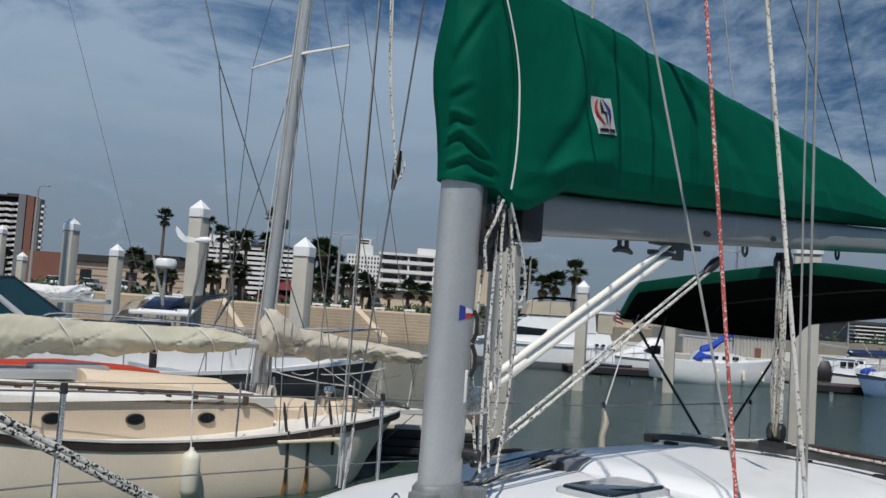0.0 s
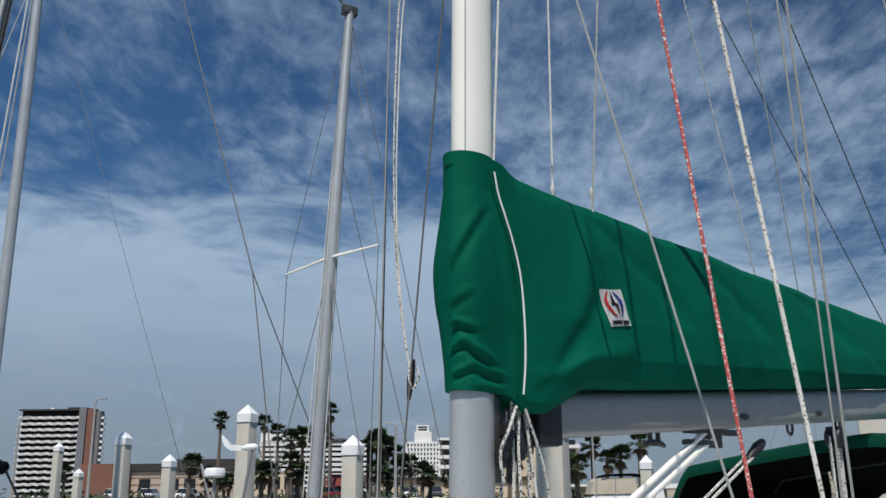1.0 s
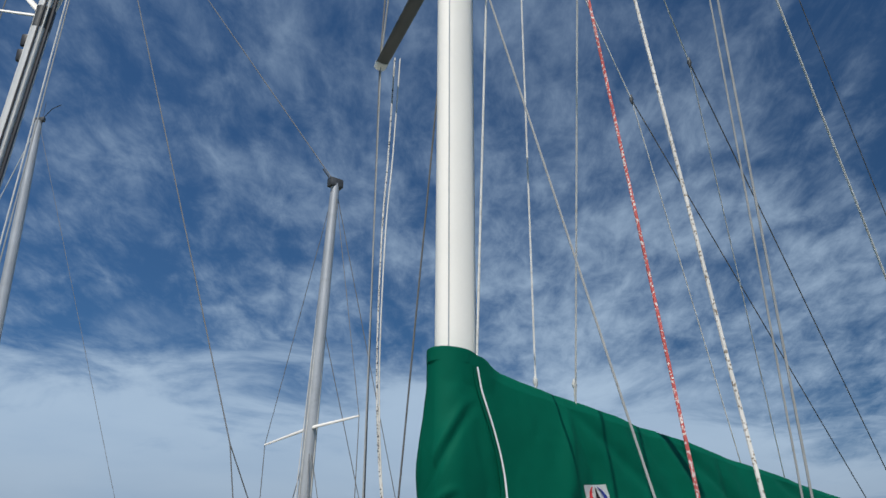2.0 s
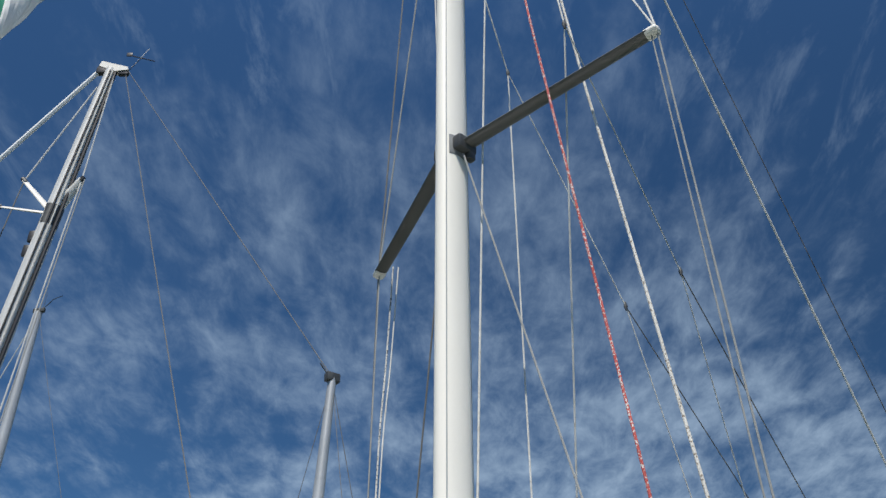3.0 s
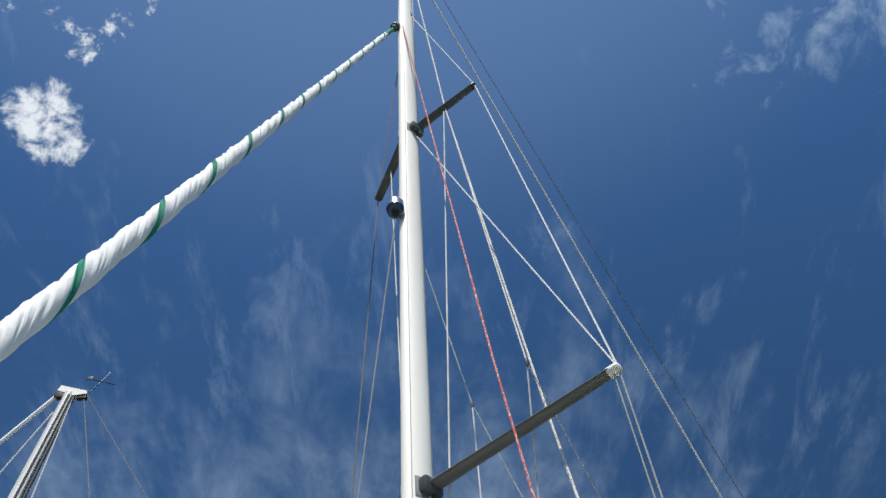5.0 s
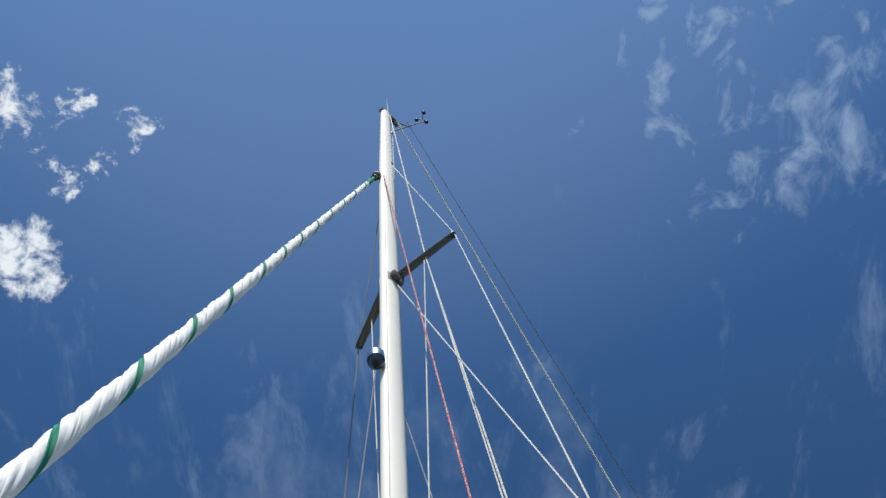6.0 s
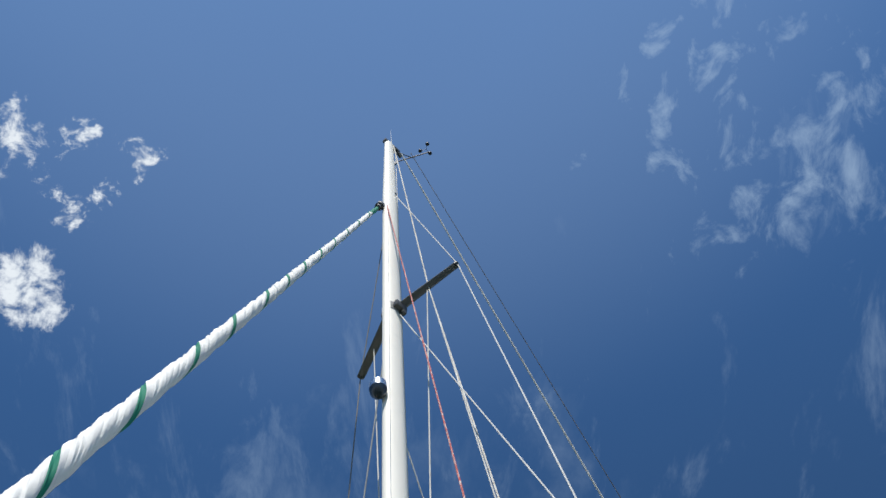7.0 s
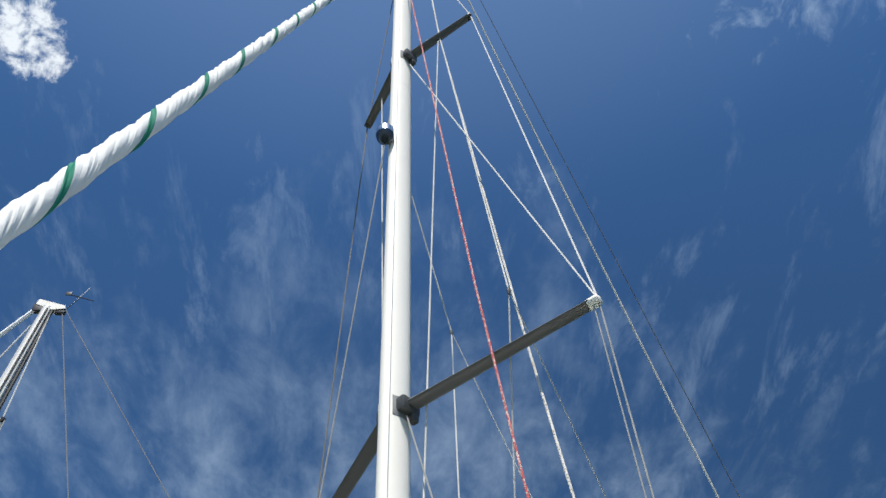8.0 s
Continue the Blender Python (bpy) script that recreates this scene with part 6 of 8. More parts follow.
    part("grab_rail", tube(B(), curve_pts([(2.6, -1.0, 1.62), (2.8, -0.98, 1.74), (4.2, -0.86, 1.72), (5.6, -0.66, 1.62), (5.8, -0.62, 1.52)], 6), 0.014, 8), STEEL, ws)
    top = thing("folded_canopy", "black folded canopy on black tubes over the motor yacht's cockpit", "canopy", m)
    bm = B()
    loft(bm, [[Vector((x, y, z + 0.085 * k * math.sin(t) * (1 + 0.15 * math.sin(7 * y + 3 * t)))) + Vector((0.10 * k * math.cos(t), 0, 0)) for t in (2 * math.pi * i / 14 for i in range(14))] for x, y, z, k in [(1.48 - 0.02 * abs(v), v, 2.70 - 0.05 * v * v, 1.0 if abs(v) < 1.0 else 0.4) for v in np.linspace(-1.05, 1.05, 24)]])
    part("rolled_cloth", bm, BLACK_CLOTH, top)
    for s in (-1, 1):
        part("canopy_tube", tube(B(), [(1.48, 1.02 * s, 2.66), (1.76, 0.96 * s, 2.16)], 0.016, 8), BLACK, top)
        part("canopy_tube", tube(B(), [(1.44, 1.02 * s, 2.66), (0.9, 1.04 * s, 2.06)], 0.016, 8), BLACK, top)


windshield()


def piling(x, y, top, turn=-22.0, w=0.166):
    p = thing("piling", "square concrete mooring pile with a white pointed cap", "piling", pose(x, y, 0, 0, 0, turn), "mooring piles")
    bm = box(B(), (-w, -w, -2.5), (w, w, top - 0.38), 0.022)
    part("shaft", bm, CONCRETE, p)
    h = w + 0.022
    bm = B()
    sq2 = lambda q, z: [Vector((h * q * a, h * q * b, z)) for a, b in ((1, 0.78), (0.78, 1), (-0.78, 1), (-1, 0.78), (-1, -0.78), (-0.78, -1), (0.78, -1), (1, -0.78))]
    loft(bm, [sq2(0.94, top - 0.405), sq2(1.0, top - 0.40), sq2(1.0, top - 0.215), sq2(0.96, top - 0.20), sq2(0.03, top)])
    part("cap", bm, CAP_WHITE, p, "white plastic cap", smooth=False)
    return p


for x, y, top in ((-4.90, 21.73, 4.30), (-2.24, 19.61, 3.466), (-9.48, 31.0, 3.62), (-9.88, 27.84, 4.16), (-18.07, 45.0, 3.63), (-18.7, 44.0, 4.78), (5.47, 29.0, 3.40), (2.93, 28.5, 2.58), (1.052, 11.8, 3.4), (5.18, 12.5, 3.6), (8.75, 30.6, 3.3)):
    piling(x, y, top)


def small_sailboat(m, length, label, hull_mtl=GELCOAT, mast_h=10.0, cover=None, mast_r=0.06, spreaders=True, mast_x=0.56):
    s = thing("moored_sailboat", label, "sailboat", m)
    beam = length * 0.32
    rings = hull_rings(length, beam, 0.85, 0.4, 1.15, 0.9, 18, 0.5, 11, 0.4)
    part("hull", hull_mesh(rings), hull_mtl, s)
    part("deck", deck_mesh(rings), GELCOAT, s)
    bm = B()
    rr = []
    for u, h, w in ((0.28, 0.35, 0.62), (0.36, 0.38, 0.62), (0.55, 0.33, 0.55), (0.66, 0.25, 0.42), (0.72, 0.02, 0.3)):
        hw, x = beam / 2 * w, u * length
        rr.append([Vector((x, -hw, 0.85)), Vector((x, -hw * 0.93, 0.88 + h)), Vector((x, 0, 0.93 + h)), Vector((x, hw * 0.93, 0.88 + h)), Vector((x, hw, 0.85))])
    loft(bm, rr)
    cab = part("cabin", bm, GELCOAT, s)
    for u in (0.36, 0.45, 0.54):
        for sd in (-1, 1):
            part("cabin_window", box(B(), (u * length, sd * beam * 0.29 - 0.015, 0.98), ((u + 0.055) * length, sd * beam * 0.29 + 0.015, 1.12), 0.01), DARK_GLASS, cab)
    mx = mast_x * length
    ms = part("mast", tube(B(), [(mx, 0, 1.1), (mx, 0, mast_h * 0.8), (mx, 0, mast_h)], [mast_r, mast_r, mast_r * 0.75], 12, flat=0.75), GREY_SPAR, s, "grey alloy mast")
    bm = box(B(), (-0.16, -0.05, -0.02), (0.16, 0.05, 0.10), 0.02, Matrix.Translation((mx, 0, mast_h)))
    tube(bm, [(mx - 0.1, 0, mast_h + 0.08), (mx - 0.4, 0.1, mast_h + 0.28), (mx - 0.75, 0.25, mast_h + 0.26)], 0.010, 6)
    tube(bm, [(mx - 0.1, 0, mast_h + 0.05), (mx - 0.1, 0, mast_h + 0.6)], 0.006, 6)
    part("masthead", bm, DARK_METAL, ms)
    if spreaders:
        for sd in (-1, 1):
            z = mast_h * 0.72
            tip = Vector((mx - 0.2, sd * 0.95, z + 0.12))
            part("spreader", tube(B(), [(mx, sd * 0.05, z), tip], [0.05, 0.035], 10, flat=0.4), GREY_SPAR, ms)
            for a, b in (((mx, 0, mast_h), tip), (tip, (mx - 0.1, sd * beam * 0.42, 0.95)), ((mx, 0, z - 0.1), (mx - 0.3, sd * beam * 0.4, 0.95))):
                part("shroud", tube(B(), [a, b], 0.006, 6), WIRE, s)
    part("forestay", tube(B(), [(mx, 0, mast_h - 0.1), (length + 0.2, 0, 1.2)], 0.012, 6), WIRE_LIGHT, s)
    part("backstay", tube(B(), [(mx, 0, mast_h), (0.05, 0, 0.95)], 0.006, 6), WIRE, s)
    part("boom", tube(B(), [(mx - 0.1, 0, 1.75), (0.12 * length, 0, 1.85)], 0.05, 10), GREY_SPAR, s)
    return s


# tall raked mast of the grey motor yacht
def yacht_mast():
    k = thing("motorsailer_mast", "tall pale grey raked mast with white spreaders on the motor yacht", "mast", Matrix())
    y = 13.65
    foot, head = Vector((-8.12, y, 1.2)), Vector((-6.70, y, 16.85))
    at = lambda z: foot.lerp(head, (z - 1.2) / 15.65)
    spar2 = part("spar", tube(B(), [foot, at(13.0), head], [0.17, 0.165, 0.115], 20, flat=0.8), SPAR_PALE, k)
    for dx, dy, r, mt in ((0.03, -0.152, 0.018, BLACK), (0.155, -0.05, 0.035, BLACK), (-0.10, -0.125, 0.012, WIRE_LIGHT), (0.10, -0.135, 0.014, ROPE_PLAIN)):
        off = Vector((dx, dy, 0))
        part("track" if mt is BLACK else "halyard", tube(B(), [at(2.0) + off, at(13.0) + off, head + off * 0.65 - Vector((0, 0, 0.1))], r, 8), mt, spar2)
    bm = B()
    loft(bm, [[head + Vector((x, s * w, z)) for x, z in ((-0.26, 0.06), (-0.22, 0.20), (0.34, 0.02), (0.36, -0.06), (0.10, -0.10))] for s, w in ((-1, 0.07), (1, 0.07))])
    cap = part("masthead", bm, OFFWHITE, spar2, "white wedge-shaped masthead casting", smooth=False)
    for lo, hi in (((-0.30, -0.06, -0.12), (-0.10, 0.06, 0.06)), ((0.16, -0.05, -0.16), (0.36, 0.05, -0.02))):
        part("sheave", box(B(), lo, hi, 0.02, Matrix.Translation(head)), BLACK, cap)
    part("aerial", tube(B(), [head + Vector((0.36, 0, 0.0)), head + Vector((0.62, 0.1, 0.75))], 0.007, 6), WIRE_LIGHT, cap)
    bm = tube(B(), [head + Vector((0.28, 0.0, 0.44)), head + Vector((0.86, -0.05, 0.20))], 0.013, 6)
    box(bm, (-0.06, -0.012, -0.05), (0.06, 0.012, 0.05), 0.01, Matrix.Translation(head + Vector((0.28, 0.0, 0.46))))
    tube(bm, [head + Vector((0.36, 0, 0.0)), head + Vector((0.55, -0.02, 0.33))], 0.008, 6)
    part("wind_vane", bm, BLACK, cap)
    root = at(13.08)
    tips = (Vector((-7.76, y, 13.88)), Vector((-7.90, y - 0.3, 13.02)), Vector((-6.66, y - 0.05, 13.86)))
    for tip, w0, w1 in zip(tips, (0.07, 0.075, 0.11), (0.05, 0.05, 0.06)):
        part("spreader", tube(B(), [root, root.lerp(tip, 0.25), tip], [w0, w0, w1], 12, flat=0.35), OFFWHITE, spar2, "white flat spreader")
        part("spreader_end", tube(B(), [root.lerp(tip, 0.95), root.lerp(tip, 1.06)], 0.045, 8), BLACK, spar2)
    part("spreader_clamp", tube(B(), [at(12.78), at(13.22)], 0.172, 16, flat=0.8), DARK_METAL, spar2)
    for p in (at(12.5) + Vector((-0.16, -0.08, 0)), at(12.2) + Vector((-0.17, -0.06, 0))):
        part("mast_block", box(B(), (-0.06, -0.04, -0.12), (0.06, 0.04, 0.12), 0.03, Matrix.Translation(p)), BLACK, spar2)
    fork, q1, q2 = Vector((-2.694, 11.98, 5.05)), Vector((-2.2, 12.1, 1.4)), Vector((-1.35, 13.2, 1.4))
    out = head + (Vector((-8.14, y, 14.525)) - head) * 3.4
    for a, b, r, mt in ((head + Vector((-0.26, 0, -0.05)), out, 0.045, PATCH_WHITE), (head + Vector((-0.2, 0, -0.5)), tips[0], 0.016, WIRE_LIGHT), (tips[0], Vector((-8.6, y - 0.4, 1.2)), 0.012, WIRE), (tips[1], Vector((-8.9, y - 0.8, 1.2)), 0.012, WIRE),
                        (head + Vector((0.10, -0.05, -0.2)), tips[2], 0.014, WIRE_LIGHT), (tips[2], Vector((-7.35, y - 0.1, 1.2)), 0.014, WIRE_LIGHT), (tips[2] + Vector((0.05, 0, 0)), Vector((-7.25, y - 0.1, 1.2)), 0.012, WIRE_MID),
                        (head + Vector((0.28, 0, -0.05)), fork, 0.010, WIRE), (fork, q1, 0.009, WIRE), (fork, q2, 0.009, WIRE), (head + Vector((0.32, 0, 0)), Vector((-1.62, 12.5, 9.1)), 0.008, WIRE)):
        part("stay", tube(B(), [a, b], r, 6), mt, spar2)


yacht_mast()

# cruising sloop with solar panel, wind generator and radar at its stern
far_b = small_sailboat(pose(-5.2, 20.3, 0, 0, 0, 170), 9.8, "white cruising sloop with a slim grey mast beside the seawall basin", GELCOAT, 15.75, None, 0.13, False)


def stern_gear():
    g = thing("solar_panel", "tilted solar panel on a steel frame at the sloop's stern", "solar panel", Matrix.Translation((-0.35, 0, 0.0)))
    q = [Vector((-4.80, 20.4, 1.81)), Vector((-3.47, 20.4, 2.13)), Vector((-3.55, 21.4, 2.22)), Vector((-4.65, 21.4, 2.08))]
    bm = B()
    bmesh.ops.solidify(bm, geom=[bm.faces.new([bm.verts.new(p) for p in q])], thickness=0.04)
    part("panel", bm, SOLAR, g, smooth=False)
    for p in q:
        part("strut", tube(B(), [p, (p.x * 0.4 - 4.62 * 0.6, 20.9, 0.9)], 0.02, 6), STEEL, g)
    w = thing("wind_generator", "white wind generator with still blades on a grey pole", "wind generator", Matrix.Translation((-3.915, 17.5, 0.50)) @ Matrix.Scale(0.80, 4))
    part("pole", tube(B(), [(-0.30, 0, 0.3), (0.12, 0, 3.22)], 0.034, 8), DARK_ALLOY, w)
    part("nacelle", tube(B(), [(-0.12, 0.0, 3.27), (0.0, 0, 3.28), (0.17, 0, 3.30), (0.24, 0, 3.30)], [0.03, 0.075, 0.075, 0.03], 12), CAP_WHITE, w)
    for ang in (0, 120, 240):
        t = radians(ang + 90)
        bm = tube(B(), [(0.25, 0, 3.30), (0.25, 0.42 * math.cos(t), 3.30 + 0.42 * math.sin(t))], [0.03, 0.012], 6, flat=0.4)
        part("blade", bm, GREY_SPAR, w)
    bm = B()
    loft(bm, [[Vector((x, y, z)) for y, z in ((-0.012, zc - h), (0.012, zc - h), (0.012, zc + h), (-0.012, zc + h))] for x, zc, h in ((-0.10, 3.27, 0.05), (-0.36, 3.28, 0.07), (-0.52, 3.42, 0.10), (-0.58, 3.52, 0.05))])
    part("tail_fin", bm, CAP_WHITE, w)
    r = thing("radar_dome", "white radar dome on a pole", "radar", Matrix.Translation((-5.28, 20.6, 0)))
    bm = B()
    loft(bm, [ring_ellipse(0, 0, z, q2, q2, 24) for z, q2 in ((2.66, 0.17), (2.70, 0.22), (2.80, 0.225), (2.86, 0.19), (2.87, 0.02))])
    part("dome", bm, CAP_WHITE, r)
    part("pole", tube(B(), [(0, 0, 0.9), (0, 0, 2.66)], 0.035, 8), POLE_STEEL, r)
    part("backstay_pole", tube(B(), [(-0.3, 0.0, 2.95), (0.12, 0, 1.5)], 0.03, 8), POLE_STEEL, r)
    b = thing("boat_dodger", "cream canvas dodger and white cabin with a dark hatch", "dodger", Matrix.Translation((0, 0, 0.2)))
    bm = B()
    loft(bm, [[Vector((x, 21.0 + 0.8 * s, 1.15 + h - 0.2 * abs(s) ** 3)) for s in np.linspace(-1, 1, 9)] for x, h in ((-6.35, 0.15), (-6.0, 0.55), (-5.7, 0.62), (-5.62, 0.4))], cap=False, closed=False)
    bmesh.ops.solidify(bm, geom=bm.faces[:], thickness=0.03)
    part("canvas", bm, SAND, b)
    tilt = Matrix.Translation((0, 20.1, 1.50)) @ Matrix.Rotation(radians(13), 4, "X") @ Matrix.Translation((0, -20.1, -1.50))
    part("hard_top", box(B(), (-5.85, 20.1, 1.44), (-4.55, 21.7, 1.52), 0.03, tilt), GELCOAT, b)
    part("dark_panel", box(B(), (-5.65, 20.3, 1.522), (-4.95, 21.4, 1.55), 0.01, tilt), SOLAR, b)
    for x in (-5.6, -4.9):
        for y in (20.25, 21.55):
            part("post", tube(B(), [(x, y, 0.85), (x, y, 1.6)], 0.025, 6), STEEL, b)


stern_gear()
soft_cover("flaked_sail", [(-10.4, 1.98, 2.16), (-8.7, 1.90, 2.16), (-8.0, 1.86, 2.14), (-7.6, 1.88, 2.12), (-7.2, 1.95, 2.18), (-7.0, 2.02, 2.12)], 0.20, FACADE_WHITE, "white sail flaked loosely on a boom", pose(0, 21.2, 0), 0.12, 2.2, 150, 34, (-8.6, -7.7, -7.0))
solid("sail_boom", tube(B(), [(-10.6, 0, 1.88), (-6.95, 0, 1.94)], 0.05, 10), CAP_WHITE, "white boom under a loosely flaked sail", "boom", pose(0, 21.25, 0))


# boats over the open water
def flybridge_cruiser():
    """White cruiser lying bow to the west, tan canvas round its flybridge."""
    y0 = 41.2
    c = thing("flybridge_cruiser", "white flybridge cruiser with tan canvas screens and dark windows", "motor yacht", Matrix.Translation((0, y0, 0)))
    rings = hull_rings(7.3, 2.7, 1.12, 0.4, 1.18, 1.16, 26, 0.10, 15, 0.7)
    rings = [[Vector((9.2 - p.x, p.y, p.z)) for p in r] for r in rings]
    hull = part("hull", hull_mesh(rings), GELCOAT, c)
    part("deck", deck_mesh(rings, 0.0), GELCOAT, c)
    for s in (-1, 1):
        bm = B()
        loft(bm, [[r[j if s < 0 else -1 - j] + Vector((0, 0.012 * s, 0)) for j in (3, 4, 5, 6)] for r in rings], cap=False, closed=False)
        part("boot_band", bm, FACADE_GREY, hull, "grey band along the waterline")
        part("rub_rail", rail_mesh(rings, s, 0.03, 0.03, -0.14), STEEL, hull)
    half = 1.08

    def slab(name, prof, h0, h1, mtl, parent, label="", smooth=False):
        """Profile in x and z, h0 half wide at its foot and h1 at its top."""
        bm = B()
        zs = [z for _, z in prof]
        lo, hi = min(zs), max(zs)
        wd = lambda z: h0 + (h1 - h0) * (z - lo) / max(0.01, hi - lo)
        loft(bm, [[Vector((x, k * wd(z), z)) for x, z in prof] for k in (-1, -0.92, 0.92, 1)])
        return part(name, bm, mtl, parent, label, smooth=smooth)

    house = slab("deckhouse", [(3.3, 1.14), (4.3, 1.36), (5.2, 2.12), (5.4, 2.24), (7.3, 2.30), (7.75, 1.75), (8.95, 1.70), (9.1, 1.14)], 1.10, 0.85, GELCOAT, c)
    for s in (-1, 1):
        for pts in (((4.35, 1.40), (6.05, 1.42), (6.25, 1.70), (4.95, 1.76), (4.60, 1.62)), ((6.50, 1.44), (7.05, 1.44), (6.85, 1.70), (6.60, 1.70))):
            bm = B()
            f = bm.faces.new([bm.verts.new((x, s * (1.10 - 0.215 * (z - 1.14) + 0.012), z)) for x, z in pts])
            bmesh.ops.solidify(bm, geom=[f], thickness=0.02)
            part("side_window", bm, DARK_GLASS, house, smooth=False)
        for x in (8.35, 8.62):
            bm = B()
            loft(bm, [[Vector((x + 0.075 * q * math.cos(t), s * (1.22 + d), 1.17 + 0.055 * q * math.sin(t))) for t in (2 * math.pi * i / 14 for i in range(14))] for q, d in ((1, -0.05), (1, 0.16))])
            part("porthole", bm, DARK_GLASS, hull)
    bm = B()
    f = bm.faces.new([bm.verts.new(v) for v in ((4.42, -0.85, 1.50), (4.42, 0.85, 1.50), (5.12, 0.72, 2.07), (5.12, -0.72, 2.07))])
    bmesh.ops.solidify(bm, geom=[f], thickness=0.02)
    part("front_window", bm, DARK_GLASS, house, smooth=False)
    fly = slab("canvas_screen", [(5.25, 2.30), (5.42, 2.80), (5.60, 2.94), (7.15, 2.96), (7.25, 2.32)], 0.92, 0.86, TAN, c, "tan canvas screen round the flybridge")
    bm = B()
    loft(bm, [[Vector((x, 0.93 * k, z + 0.10 * (1 - k * k))) for k in np.linspace(-1, 1, 9)] for x, z in ((5.75, 2.95), (6.1, 3.03), (7.2, 3.05), (7.7, 2.98))], cap=False, closed=False)
    bmesh.ops.solidify(bm, geom=bm.faces[:], thickness=0.04)
    part("flybridge_top", bm, BLACK_CLOTH, c, "black canvas flybridge top")
    for x in (5.5, 6.3, 7.2):
        for s in (-1, 1):
            part("canvas_pole", tube(B(), [(x, 0.95 * s, 2.26), (x + 0.03, 0.93 * s, 3.0)], 0.018, 6), STEEL, c)
    part("hard_top", box(B(), (7.65, -1.05, 2.50), (9.0, 1.05, 2.60), 0.035), GELCOAT, c, "white cockpit hard top")
    for s in (-1, 1):
        bm = B()
        loft(bm, [[Vector((x0, 0.98 * s - 0.04, z)), Vector((x1, 0.98 * s - 0.04, z)), Vector((x1, 0.98 * s + 0.04, z)), Vector((x0, 0.98 * s + 0.04, z))] for x0, x1, z in ((7.65, 8.35, 1.65), (7.95, 8.3, 2.2), (8.0, 8.25, 2.52))])
        part("arch_pillar", bm, GELCOAT, c, smooth=False)
        part("cockpit_screen", box(B(), (8.4, 1.0 * s - 0.015, 1.68), (9.05, 1.0 * s + 0.015, 2.50), 0.005), TAN, c, "tan canvas cockpit screen", smooth=False)
    for s in (-1, 1):
        pts = [Vector((x, s * y, 1.75 - 0.03 * k)) for k, (x, y) in enumerate(((4.6, 1.2), (3.4, 1.05), (2.6, 0.7), (1.95, 0.1)))]
        part("bow_rail", tube(B(), pts, 0.013, 6), STEEL, c)
        for q in pts[:3]:
            part("rail_post", tube(B(), [q, q - Vector((0, 0, 0.58))], 0.010, 6), STEEL, c)
    part("satellite_dome", tube(B(), [(7.9, 0.3, 2.6), (7.9, 0.3, 3.05), (7.9, 0.3, 3.14), (7.9, 0.3, 3.34), (7.9, 0.3, 3.42)], [0.04, 0.04, 0.17, 0.17, 0.06], 14), CAP_WHITE, c, "white satellite dome on a post")


flybridge_cruiser()


def clutter_boat(x, y, length, label, hull_mtl=GELCOAT):
    """Small moored cabin boat."""
    return motor_yacht(pose(x, y, 0, 0, 0, 184), length, 1.6, label, hull_mtl, None, True, None, 0.62, 0.78)


clutter_boat(12.4, 42.4, 3.4, "small white cabin boat behind the dark dock")
nav = motor_yacht(pose(9.7, 39.6, 0, 0, 0, 186), 1.9, 0.9, "small navy dinghy beside the dark dock", NAVY, None, False, None, 0.42, 0.5)


def daysailer():
    s = small_sailboat(pose(10.45, 37.1, 0, 0, 0, 13), 5.2, "white daysailer with a bright blue sail cover", GELCOAT, 7.5, None, 0.05, True, 0.60)
    part("transom_box", box(B(), (-0.35, -0.55, 0.12), (0.15, 0.55, 0.86), 0.06), GELCOAT, s)
    for x in (1.9, 3.1, 4.1):
        part("side_fender", tube(B(), [(x, -0.86 + 0.09 * max(0, x - 2.6) ** 2, 0.62), (x, -0.88 + 0.09 * max(0, x - 2.6) ** 2, 0.55), (x, -0.90 + 0.09 * max(0, x - 2.6) ** 2, 0.22), (x, -0.88 + 0.09 * max(0, x - 2.6) ** 2, 0.16)], [0.02, 0.07, 0.07, 0.02], 10), RUBBER, s, "white fender")
    m = pose(10.45, 37.1, 0, 0, 0, 13)
    soft_cover("blue_cover", [(1.15, 0.98, 1.36), (1.6, 1.18, 1.52), (2.2, 1.62, 1.88), (2.7, 1.92, 2.24), (2.95, 2.10, 2.34)], 0.16, BLUE_CANVAS, "bright blue canvas sail cover on the daysailer", m @ Matrix.Translation((0.35, -0.2, 0.10)), 0.09, 4.4, 90, 24, ())
    soft_cover("blue_heap", [(0.9, 0.90, 1.05), (1.15, 0.92, 1.30), (1.6, 0.92, 1.22), (1.8, 0.92, 1.0)], 0.3, BLUE_CANVAS, "crumpled bright blue canvas lying in the daysailer's cockpit", m @ Matrix.Translation((0.3, -0.3, 0.0)), 0.12, 6.4, 60, 24, ())


daysailer()


